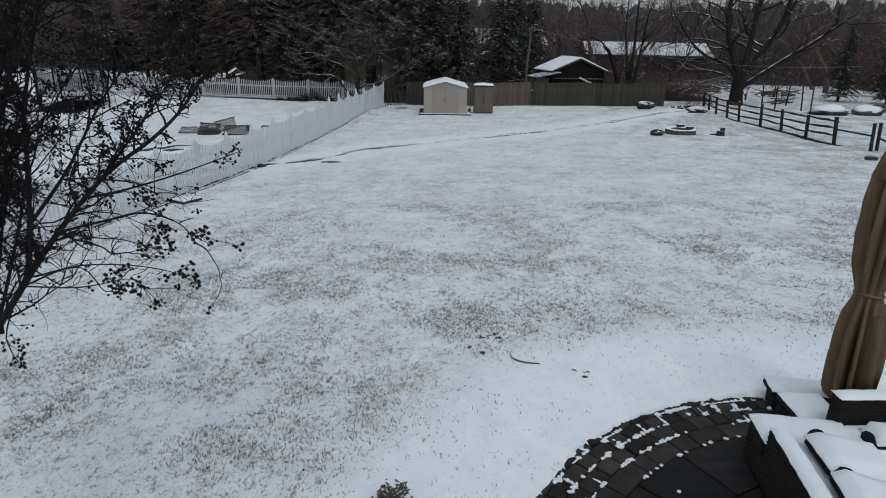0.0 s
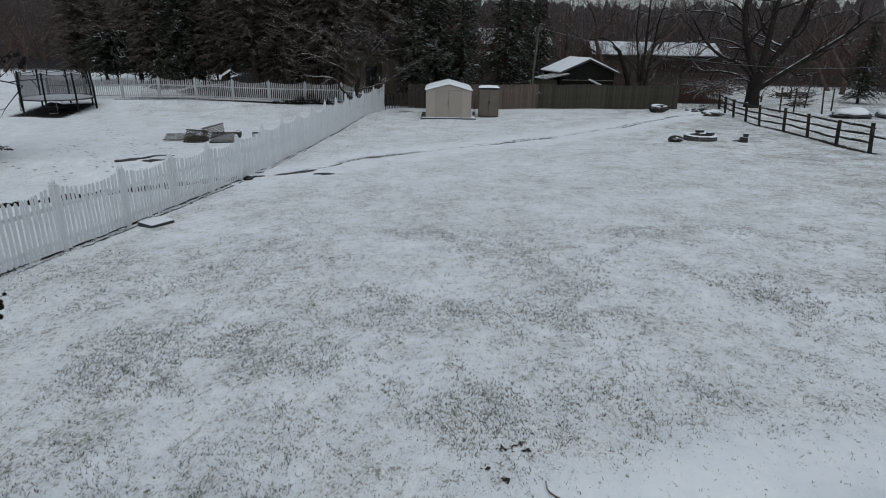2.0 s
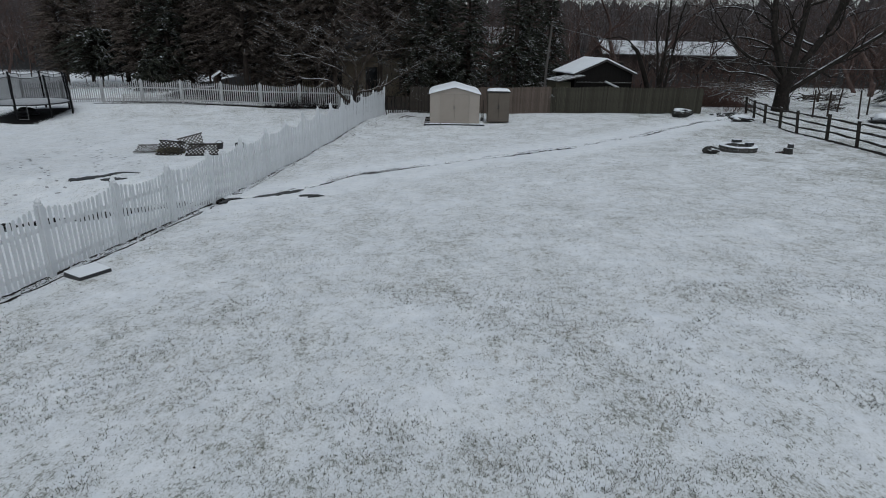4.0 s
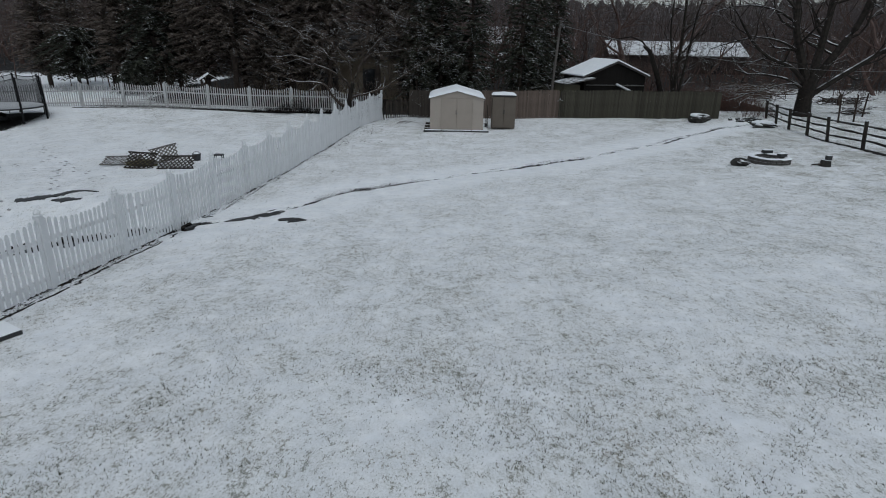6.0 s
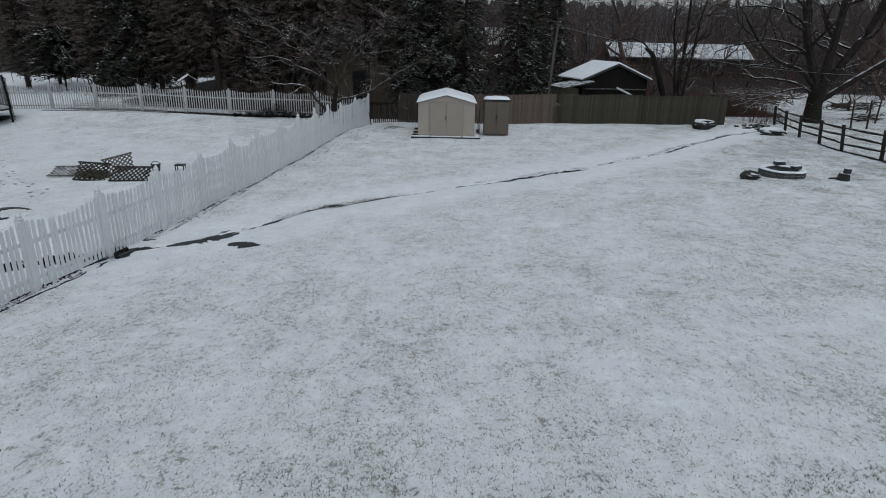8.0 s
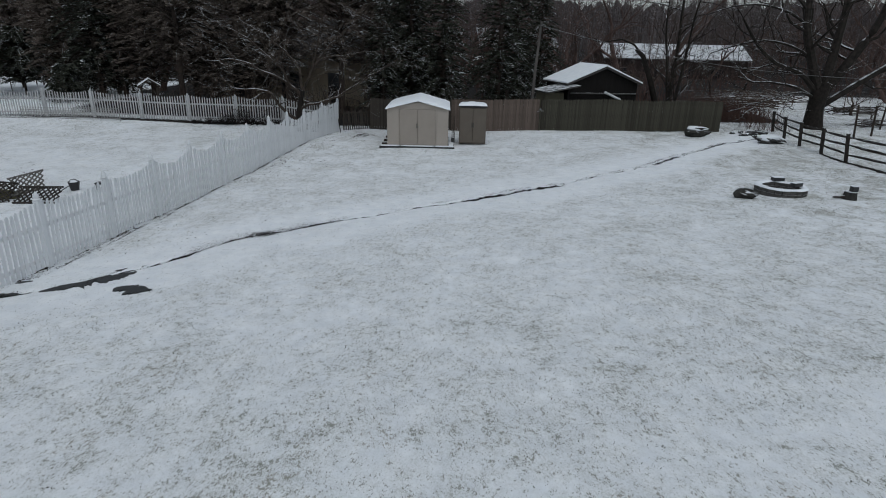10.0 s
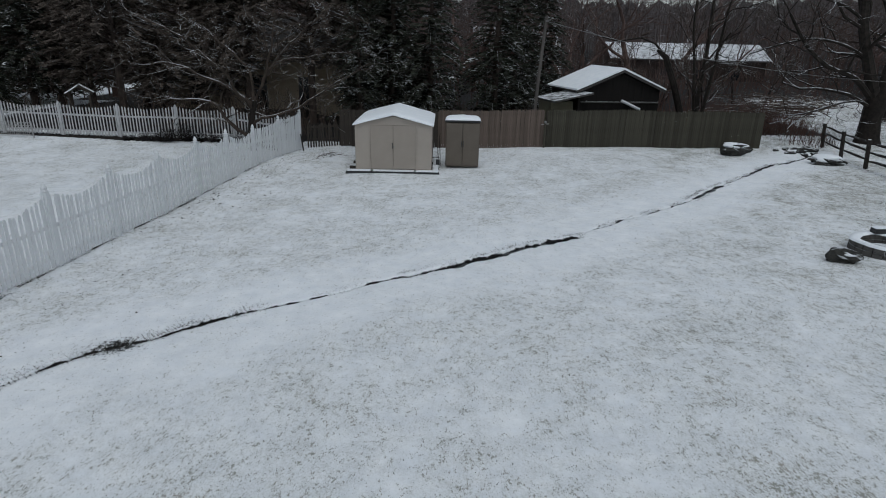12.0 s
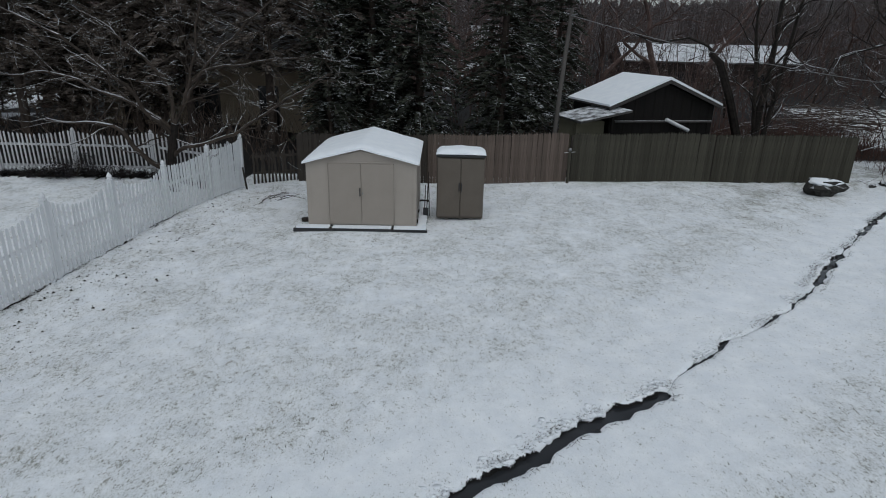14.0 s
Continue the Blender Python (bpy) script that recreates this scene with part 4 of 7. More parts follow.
    part("snow_cover", Shape().box(-1.24, -0.30, 42.97, 43.29, 0.052, 0.072, m, bevel=0.008).box(-0.22, 1.45, 42.99, 43.29, 0.052, 0.066, m, bevel=0.006).box(1.52, 2.44, 42.97, 43.29, 0.052, 0.074, m, bevel=0.008), MAT_SNOW, b)
    part("snow_cover", Shape().box(2.19, 2.44, 43.31, 46.0, 0.052, 0.080, m, bevel=0.01), MAT_SNOW, b)


build_shed()


def build_cabinet():
    c = thing("storage_cabinet", "taupe resin storage cabinet with two doors and snowy lid", "cabinet", (3.42, 44.25, 0.04), -1.5)
    w, d, h = 0.70, 0.78, 1.86
    part("body", Shape().box(-w, w, 0, d, 0, h, bevel=0.03), MAT_BROWN, c)
    a = part("door", Shape().box(-w + 0.02, -0.008, -0.045, -0.004, 0.06, h - 0.03, bevel=0.012), MAT_BROWN, c)
    b = part("door", Shape().box(0.008, w - 0.02, -0.03, -0.004, 0.06, h - 0.03, bevel=0.012), MAT_BROWN, c)
    part("handle", Shape().box(-0.05, -0.02, -0.085, -0.045, 0.85, 1.10, bevel=0.006), MAT_BLACK, a, "dark upright handle")
    part("handle", Shape().box(0.02, 0.05, -0.07, -0.03, 0.85, 1.10, bevel=0.006), MAT_BLACK, b, "dark upright handle")
    # Black lid: the shade under the snow cap is put into its colour.
    part("lid", Shape().box(-w - 0.03, w + 0.03, -0.07, d + 0.03, h + 0.003, h + 0.085, bevel=0.02), MAT_BLACK, c, "lid coloured black for the shade under the snow")
    sn = Shape()
    nx, ny = 16, 10
    top = []
    for j in range(ny + 1):
        for i in range(nx + 1):
            x, y = -w - 0.035 + (2 * w + 0.07) * i / nx, -0.08 + (d + 0.12) * j / ny
            e = min(1, min(i, nx - i) / 1.5) * min(1, min(j, ny - j) / 1.5)
            top.append((x, y, h + 0.088 + 0.11 * math.sqrt(e) + 0.05 * (1 - abs(x) / w) + 0.02 * noise.noise(Vector((x * 3, y * 3, 0)))))
    r = nx + 1
    sn.add(top, [(j * r + i, j * r + i + 1, (j + 1) * r + i + 1, (j + 1) * r + i) for j in range(ny) for i in range(nx)])
    low = [(x, y, h + 0.088) for x, y, z in top]
    ring = [i for i in range(r)] + [j * r + nx for j in range(1, ny + 1)] + [ny * r + i for i in range(nx - 1, -1, -1)] + [j * r for j in range(ny - 1, 0, -1)]
    n = len(ring)
    sn.add([top[i] for i in ring] + [low[i] for i in ring], [(k, n + k, n + (k + 1) % n, (k + 1) % n) for k in range(n)])
    part("snow_cover", sn, MAT_SNOW, c, "thick cap of snow", smooth=True)
    # tools standing between cabinet and shed
    g = thing("garden_tools", "long-handled garden tools leaning beside the shed", "tools", (2.42, 44.4, 0.05))
    for k, (dx, lx, hh) in enumerate(((0, 0.05, 1.35), (0.09, -0.04, 1.2), (-0.06, 0.02, 0.95))):
        part("handle", Shape().tube([(dx, 0, 0), (dx + lx, 0.06, hh)], 0.016, 6), MAT_DARK_WOOD, g)
    part("blade", Shape().box(-0.10, 0.06, -0.03, 0.03, 0.0, 0.26, bevel=0.01), MAT_BLACK, g)


build_cabinet()


# ---- neighbour's dark barn, far houses ----
MAT_BARN = plain_material("black_boards", (0.010, 0.0088, 0.008), 0.85, 0.3, 1.5, (6, 6, 0.5), 0.3)
MAT_TRIM = plain_material("grey_trim", (0.05, 0.046, 0.044), 0.7, 0.2, 4.0)
MAT_CREAM = plain_material("cream_siding", (0.13, 0.12, 0.085), 0.75, 0.2, 2.0)
MAT_TANWALL = plain_material("tan_siding", (0.33, 0.27, 0.20), 0.8, 0.14, 0.8, (1, 1, 10), 0.2)
MAT_BRICKRED = plain_material("dull_brown_siding", (0.028, 0.022, 0.020), 0.85, 0.25, 0.6)
MAT_GLASS, _n, _l, _b = node_material("dark_window_glass", 0.08)
_b.inputs["Base Color"].default_value = (0.015, 0.017, 0.02, 1)
MAT_ROOFSNOW = snowy_material("snowy_shingles", (0.05, 0.048, 0.046), (0.11, 0.105, 0.10), 0.68, 0.74, 1.6, patch=0.32)


def build_barn():
    b = thing("barn", "black boarded barn with a snow-covered gable roof", "barn", (11.98, 51.5, 0.15), 15.0)
    hw, depth, ze, zr = 2.62, 3.6, 2.62, 3.58
    gable = [(-hw + 0.2, 0), (hw - 0.2, 0), (hw - 0.2, ze), (0, zr - 0.1), (-hw + 0.2, ze)]
    part("front_wall", Shape().prism(gable, 0.25, 0.33), MAT_BARN, b)
    part("back_wall", Shape().prism(gable, depth - 0.3, depth - 0.22), MAT_BARN, b)
    part("side_wall", Shape().box(-hw + 0.2, -hw + 0.28, 0.34, depth - 0.31, 0, ze), MAT_BARN, b)
    part("side_wall", Shape().box(hw - 0.28, hw - 0.2, 0.34, depth - 0.31, 0, ze), MAT_BARN, b)
    for k in range(11):
        x = -2.2 + 0.44 * k
        top = ze + (zr - 0.1 - ze) * (1 - abs(x) / (hw - 0.2)) - 0.06
        part("batten", Shape().box(x - 0.02, x + 0.02, 0.232, 0.248, 0.0, top), MAT_BARN, b)
    drop = (zr - ze) / (hw - 0.2)
    for sgn in (-1, 1):
        prof = [(0, zr), (sgn * hw, zr - hw * drop), (sgn * hw, zr - hw * drop + 0.07), (0, zr + 0.07)]
        part("roof", Shape().prism(prof[::sgn], 0, depth), MAT_TRIM, b, "roof panel with a grey edge")
        prof = [(0, zr + 0.074), (sgn * (hw + 0.01), zr - hw * drop + 0.074), (sgn * (hw + 0.01), zr - hw * drop + 0.15), (0, zr + 0.17)]
        part("snow_cover", Shape().prism(prof[::sgn], -0.01, depth + 0.01), MAT_SNOW, b, "thick even snow")
        fas = [(0, zr - 0.07), (sgn * hw, zr - hw * drop - 0.07), (sgn * hw, zr - hw * drop - 0.004), (0, zr - 0.004)]
        part("fascia", Shape().prism(fas[::sgn], -0.02, 0.03), MAT_TRIM, b)
    part("rail", Shape().tube([(-2.3, 0.12, 2.02), (2.3, 0.12, 1.96)], 0.045, 6), MAT_ROOFSNOW, b, "horizontal pipe with snow on it")
    part("downpipe", Shape().tube([(0.05, 0.05, 2.08), (1.15, 0.0, 1.62)], 0.075, 8), MAT_WHITE, b, "white slanting pipe")
    # lean-to at its side
    part("lean_to_wall", Shape().box(-3.95, -2.72, 0.1, 1.6, 0, 2.05), MAT_CREAM, b, "cream lean-to wall")
    part("lean_to_roof", Shape().prism([(-4.2, 2.08), (-2.05, 2.48), (-2.05, 2.56), (-4.2, 2.16)], -0.75, 1.7), snowy_material("patchy_snow_roof", (0.04, 0.038, 0.036), (0.09, 0.085, 0.08), 0.84, 0.8, 4.0, patch=0.4), b, "lean-to roof with patchy snow")
    part("lean_to_post", Shape().box(-2.75, -2.62, -0.5, -0.38, 0, 2.3), MAT_BARN, b)


build_barn()


def window(parent, x, y, z, w, h):
    """A pane in a frame, set before a wall that faces -y."""
    fr = part("window", Shape().box(x - w / 2 - 0.08, x + w / 2 + 0.08, y - 0.06, y - 0.004, z - 0.08, z + h + 0.08), MAT_TRIM, parent)
    part("pane", Shape().box(x - w / 2, x + w / 2, y - 0.075, y - 0.064, z, z + h), MAT_GLASS, fr, "dark glass pane")
    return fr


def build_house(name, label, at, turn, w, d, ze, zr, wall, panes, roof=MAT_ROOFSNOW):
    """A long house with its ridge along x."""
    h = thing(name, label, "house", at, turn)
    part("wall", Shape().box(-w / 2, w / 2, 0, 0.25, -1.5, ze), wall, h)
    part("wall", Shape().box(-w / 2, w / 2, d - 0.25, d, -1.5, ze), wall, h)
    end = [(0.254, -1.5), (d - 0.254, -1.5), (d - 0.254, ze), (d / 2, zr - 0.15), (0.254, ze)]
    for sx in (-1, 1):
        pr = Shape().prism(end, 0, 0.25)
        pr.v = [(sx * w / 2 - (0.25 if sx > 0 else 0) + y, x, z) for x, y, z in pr.v]
        part("gable_wall", pr, wall, h)
    for side in (0, 1):
        o = 0.5
        y_e, y_r = (-o, d / 2) if side == 0 else (d + o, d / 2)
        z_e = ze - o * (zr - ze) / (d / 2)
        s = Shape()
        pts = []
        nx = 24
        for i in range(nx + 1):
            x = -w / 2 - 0.4 + (w + 0.8) * i / nx
            pts += [(x, y_e, z_e), (x, y_r, zr), (x, y_e, z_e + 0.16), (x, y_r, zr + 0.16)]
        fs = []
        for i in range(nx):
            a, c = 4 * i, 4 * i + 4
            fs += [(a, a + 1, c + 1, c), (a + 2, c + 2, c + 3, a + 3), (a, c, c + 2, a + 2)]
        fs += [(0, 2, 3, 1), (4 * nx, 4 * nx + 1, 4 * nx + 3, 4 * nx + 2)]
        s.add(pts, fs)
        part("roof", s, roof, h, "roof covered with snow")
    for x, z, ww, hh in panes:
        window(h, x, 0, z, ww, hh)
    return h


build_house("house", "long low brown house with a snow-covered roof", (32.8, 96.0, 0.5), -4, 18.6, 8.0, 2.8, 4.45, MAT_BRICKRED,
            [(-7.0, 0.4, 1.2, 1.1), (-3.0, 0.4, 1.2, 1.1), (1.5, -0.2, 1.0, 1.8), (5.5, 0.4, 1.6, 1.1)])
build_house("house", "tan sided neighbouring house behind bare trees", (-8.0, 59.5, 0.0), 3, 14.0, 8.0, 4.2, 6.2, MAT_TANWALL,
            [(-5.4, 0.8, 1.0, 1.6), (-1.7, 0.3, 1.3, 2.3), (1.6, 0.3, 0.9, 2.2), (4.6, 0.9, 1.0, 1.5)], roof=MAT_TRIM)
build_house("house", "grey distant house glimpsed through woods", (13.5, 112.0, 1.0), 6, 12.0, 8.0, 3.4, 5.8, MAT_TRIM, [(-3.0, 1.0, 1.2, 1.4), (1.5, 1.0, 1.2, 1.4)])


def build_playhouse():
    p = thing("well_house", "small timber well house with a snowy pitched roof", "well house", (-17.0, 52.2, 0.42), 24)
    p.scale = (0.85, 0.85, 0.85)
    for x in (-0.55, 0.55):
        for y in (-0.5, 0.5):
            part("post", Shape().box(x - 0.06, x + 0.06, y - 0.06, y + 0.06, 0, 1.75), MAT_DARK_WOOD, p)
    part("wall", Shape().box(-0.65, 0.65, -0.62, -0.57, 0.0, 0.95), MAT_BARN, p)
    part("wall", Shape().box(-0.65, 0.65, 0.57, 0.62, 0.0, 0.95), MAT_DARK_WOOD, p)
    for sgn in (-1, 1):
        pr = [(0, 2.25), (sgn * 0.74, 1.78), (sgn * 0.74, 1.85), (0, 2.33)]
        part("roof", Shape().prism(pr[::sgn], -0.62, 0.62), MAT_DARK_WOOD, p)
        t = 0.085 if sgn < 0 else 0.03
        pr = [(0, 2.335), (sgn * 0.75, 1.855), (sgn * 0.75, 1.855 + t), (0, 2.335 + t)]
        part("snow_cover", Shape().prism(pr[::sgn], -0.64 if sgn < 0 else 0.1, 0.64), MAT_SNOW, p)


build_playhouse()


def build_pole():
    p = thing("utility_pole", "leaning grey wooden utility pole behind the fence", "pole", (7.2, 50.4, 0.1))
    part("shaft", Shape().tube([(0, 0, -0.2), (0.16, 0.05, 3.2), (0.36, 0.1, 6.2)], [0.095, 0.085, 0.07], 10), plain_material("weathered_pole", (0.085, 0.078, 0.072), 0.85, 0.3, 1.0, (6, 6, 0.6), 0.3), p)
    part("bracket", Shape().tube([(0.33, 0.0, 5.95), (0.5, -0.2, 6.0)], 0.03, 6), MAT_METAL, p)
    a, b = Vector((7.55, 50.45, 6.05)), Vector((36.0, 52.0, 3.6))
    pts = [a.lerp(b, t / 24) - Vector((0, 0, 1.1 * 4 * (t / 24) * (1 - t / 24))) for t in range(25)]
    solo("overhead_cable", Shape().tube(pts, 0.013, 4), MAT_METAL, "pale overhead cable slung between poles", "cable")


build_pole()

# ---- fire pit, rocks and loose things on the lawn ----
def build_fire_pit():
    cx, cy = 13.75, 33.4
    z = land(cx, cy)
    f = thing("fire_pit", "round stone fire pit ring with snow on its rim", "fire pit", (cx, cy, z))
    n = 22
    for k in range(n):
        a0, a1 = 2 * math.pi * k / n + 0.012, 2 * math.pi * (k + 1) / n - 0.012
        h = 0.24 + rng.uniform(-0.015, 0.015)
        for z0, z1 in ((-0.05, h * 0.5 - 0.004), (h * 0.5 + 0.004, h)):
            pts = [(r * math.cos(a), r * math.sin(a), zz) for zz in (z0, z1) for r, a in ((0.60, a0), (0.83, a0), (0.83, a1), (0.60, a1))]
            s = Shape()
            s.add(pts, [(3, 2, 1, 0), (4, 5, 6, 7), (0, 1, 5, 4), (1, 2, 6, 5), (2, 3, 7, 6), (3, 0, 4, 7)])
            part("block", s, MAT_CONCRETE, f)
    def w(a, zz):
        return 1 + 0.03 * math.sin(5 * a) + 0.02 * math.sin(9 * a + 1)
    rim = Shape()
    m = 40
    prof = [(0.84, 0.24), (0.83, 0.275), (0.73, 0.29), (0.62, 0.275), (0.60, 0.24)]
    pts = [(r * w(2 * math.pi * k / m, 0) * math.cos(2 * math.pi * k / m), r * w(2 * math.pi * k / m, 0) * math.sin(2 * math.pi * k / m), zz) for r, zz in prof for k in range(m)]
    rim.add(pts, [(i * m + k, i * m + (k + 1) % m, (i + 1) * m + (k + 1) % m, (i + 1) * m + k) for i in range(4) for k in range(m)])
    part("snow_cover", rim, MAT_SNOW, f, "ring of snow", smooth=True)
    part("ash_bed", Shape().lathe([(0.61, 0.02), (0.4, 0.09), (0.01, 0.12)], 20), MAT_STONE, f, "dark ash dusted with snow")
    # two loose blocks laid on the rim
    for x, y, t in ((0.22, 0.22, 4), (0.42, -0.62, 25)):
        b = thing("concrete_block", "hollow concrete block lying on the fire pit", "block", (cx + x, cy + y + 0.45, z + 0.285), t)
        part("shell", Shape().box(-0.2, 0.2, -0.1, -0.065, 0, 0.12).box(-0.2, 0.2, 0.065, 0.1, 0, 0.12).box(-0.2, -0.165, -0.064, 0.064, 0, 0.12)
             .box(-0.018, 0.018, -0.064, 0.064, 0, 0.12).box(0.165, 0.2, -0.064, 0.064, 0, 0.12), MAT_BLACK, b)
        part("snow_cover", Shape().box(-0.2, 0.2, -0.1, 0.1, 0.122, 0.15, bevel=0.012), MAT_SNOW, b)


build_fire_pit()


def lump(name, x, y, size, seed, mat, label, category, turn=0, sink=0.25, snow=True, group="", cap=0.48):
    z = land(x, y)
    t = thing(name, label, category, (x, y, z), turn, group)
    part("body", Shape().blob((0, 0, size[2] * (1 - sink) - 0.02), size, seed, 0.28, 18, flat=0.8), mat, t)
    if snow:
        part("snow_cover", Shape().blob((0, 0, size[2] * (1.55 - sink)), (size[0] * 0.84, size[1] * 0.86, size[2] * cap), seed, 0.22, 18, flat=0.5), MAT_SNOW, t, smooth=True)
    return t


lump("boulder", 16.5, 47.65, (0.64, 0.45, 0.33), 3, MAT_STONE, "dark boulder capped with snow near the fence end", "rock", 5)
lump("boulder", 19.85, 45.85, (0.72, 0.55, 0.20), 7, MAT_STONE, "flat snow-topped boulder beside the stream", "rock", -8, cap=0.95)
lump("boulder", 12.16, 32.7, (0.37, 0.24, 0.18), 11, MAT_STONE, "dark stone with snow beside the fire pit", "rock", -18, snow=False)
for k, (x, y, s) in enumerate(((19.6, 48.3, 0.24), (20.3, 48.6, 0.28), (19.9, 49.3, 0.26), (20.0, 47.75, 0.20), (20.75, 48.1, 0.22), (20.9, 48.9, 0.30), (20.5, 49.5, 0.20), (19.2, 48.9, 0.16))):
    lump("stone", x, y, (s * 1.25, s * 0.6, s * (0.36 + 0.14 * (k % 2))), 20 + k, MAT_STONE, "dark fieldstone at the stream's edge", "rock", 30 * k, snow=False, group="stones by the stream")


def build_stump():
    x, y = 15.62, 32.5
    t = thing("stump_seat", "dark tree stump with a block on it beside the fire pit", "stump", (x, y, land(x, y)))
    t.scale = (0.78, 0.78, 0.78)
    part("stump", Shape().lathe([(0.30, -0.05), (0.27, 0.1), (0.24, 0.3), (0.235, 0.33)], 12, wobble=lambda a, z: 1 + 0.1 * math.sin(3 * a)), MAT_STONE, t)
    part("block", Shape().box(-0.05, 0.21, -0.12, 0.12, 0.334, 0.56, bevel=0.015), MAT_BLACK, t)
    part("snow_cover", Shape().blob((0.08, 0, 0.57), (0.13, 0.12, 0.035), 3, 0.1), MAT_SNOW, t)
    part("branch", Shape().tube([(-0.65, 0.15, 0.05), (-0.35, 0.05, 0.09), (-0.2, 0.0, 0.12)], [0.04, 0.06, 0.06], 6), MAT_BARK, t)


build_stump()


def build_hatch():
    """A board on the lawn by the fence, its top under snow."""
    x, y = -7.2, 16.64
    t = thing("ground_board", "dark board lying on the lawn under snow", "board", (x, y, land(x, y)), -31)
    part("board", Shape().box(-0.29, 0.29, -0.32, 0.32, -0.06, 0.085, bevel=0.012), MAT_BLACK, t)
    part("snow_cover", Shape().box(-0.285, 0.285, -0.315, 0.315, 0.087, 0.108, bevel=0.01), MAT_SNOW, t)


build_hatch()


def stick(pts, r, label, name="stick", mat=MAT_BARK):
    pts = [tuple(q) for q in smooth_line(pts, 0.03)]
    z = [land(x, y) + h for x, y, h in pts]
    return solo(name, Shape().tube([(p[0], p[1], zz) for p, zz in zip(pts, z)], [r * (0.7 + 0.4 * math.sin(3 * k / len(pts))) for k in range(len(pts))], 6), mat, label, "stick")


def leaf_heap(x, y, s, seed):
    """A flat heap of a few crumpled leaves."""
    r = random.Random(seed)
    h = Shape()
    for k in range(max(3, int(s * 260))):
        a, l = r.uniform(0, 6.28), r.uniform(0.014, 0.034)
        q = Vector((x + r.gauss(0, s * 0.75), y + r.gauss(0, s * 0.4), 0))
        q.z = land(q.x, q.y) + r.uniform(0.008, 0.02)
        c, d = Vector((math.cos(a), math.sin(a), r.uniform(-0.3, 0.5))) * l, Vector((-math.sin(a), math.cos(a), r.uniform(-0.3, 0.6))) * l * 0.55
        h.add([q - c, q - d * 0.6, q + c, q + d, q + Vector((0, 0, -0.008))], [(0, 1, 2), (0, 2, 3), (0, 4, 1), (1, 4, 2), (2, 4, 3), (3, 4, 0)])
    return h


stick([(0.94, 6.32, 0.04), (0.95, 6.20, 0.026), (1.06, 6.10, 0.016), (1.26, 6.06, 0.004)], 0.009, "bent dark stick half buried in snow", mat=MAT_TWIG)
for k, (x, y, s) in enumerate(((0.59, 6.39, 0.045), (0.66, 6.83, 0.05), (0.79, 6.90, 0.035), (0.84, 6.80, 0.03), (0.45, 6.55, 0.02), (1.62, 5.86, 0.022), (1.74, 5.82, 0.018), (1.70, 5.70, 0.02))):
    solo("leaf_clump", leaf_heap(x, y, s, 40 + k), MAT_DARK_WOOD, "small dark clump of wet leaves on snow", "leaves", group="leaf clumps")


def build_twigs_at_corner():
    t = thing("fallen_branch", "thin fallen branch with snow near the fence corner", "branch", (-2.6, 46.2, land(-2.6, 46.2)), 20)
    for k in range(7):
        a = rng.uniform(-0.5, 0.5)
        p = [(-0.6 + 0.12 * k, rng.uniform(-0.4, 0.4), 0.03), (-0.2 + 0.1 * k, rng.uniform(-0.3, 0.3) + a, 0.10), (0.3 + 0.1 * k, rng.uniform(-0.5, 0.5) + a, 0.06)]
        part("twig", Shape().tube(p, [0.014, 0.011, 0.006], 4), MAT_TWIG, t)


build_twigs_at_corner()

# ---- neighbour's yard: lattice, trampoline, odds and ends ----
def lattice_mesh(w, h, mat):
    """Crossed laths clipped to a panel."""
    out = []
    step, lw, th = 0.165, 0.022, 0.008
    for dirn in (1, -1):
        k = -h
        while k < w:
            # the line x = k + t, z = t, clipped to the panel
            t0, t1 = max(0, -k), min(h, w - k)
            if t1 - t0 > 0.05:
                a, b = (k + t0, t0), (k + t1, t1)
                if dirn < 0:
                    a, b = (w - a[0], a[1]), (w - b[0], b[1])
                d = Vector((b[0] - a[0], 0, b[1] - a[1])).normalized() * 1.0
                n = Vector((-d.z, 0, d.x)) * lw
                y = th * dirn
                P = [Vector((a[0], y - th, a[1])), Vector((b[0], y - th, b[1]))]
                q = [P[0] - n, P[1] - n, P[1] + n, P[0] + n]
                s = Shape()
                out.append(s)
                s.add(q + [p + Vector((0, 2 * th, 0)) for p in q], [(0, 1, 2, 3), (7, 6, 5, 4), (0, 4, 5, 1), (1, 5, 6, 2), (2, 6, 7, 3), (3, 7, 4, 0)])
            k += step
    return out


def lattice_panel(x, y, z, w, h, rx, ry, rz, mat, label):
    t = thing("lattice_panel", label, "lattice", group="lattice pile")
    t.matrix_basis = pose(x, y, z, rx, ry, rz)
    for s in lattice_mesh(w, h, mat):
        part("lath", s, mat, t)
    for a in (Shape().box(-0.03, w + 0.03, -0.02, 0.02, -0.05, -0.001), Shape().box(-0.03, w + 0.03, -0.02, 0.02, h + 0.001, h + 0.04)):
        part("rim", a, mat, t)
    return t


MAT_LATTICE = snowy_material("brown_lattice", (0.018, 0.016, 0.014), (0.050, 0.044, 0.038), 0.95, 0.8, 5.0, patch=0.4)
MAT_PALE_LATTICE = snowy_material("grey_lattice", (0.07, 0.066, 0.060), (0.17, 0.16, 0.148), 0.9, 0.8, 5.0, patch=0.4)
zl = land(-11.0, 30.3)
lattice_panel(-12.04, 30.17, zl + 0.06, 1.0, 0.68, -48, 4, 6, MAT_LATTICE, "brown wooden lattice panel fallen in the snow")
lattice_panel(-10.78, 30.09, zl + 0.06, 1.36, 0.51, -46, -2, -4, MAT_LATTICE, "dark lattice panel lying in the snow")
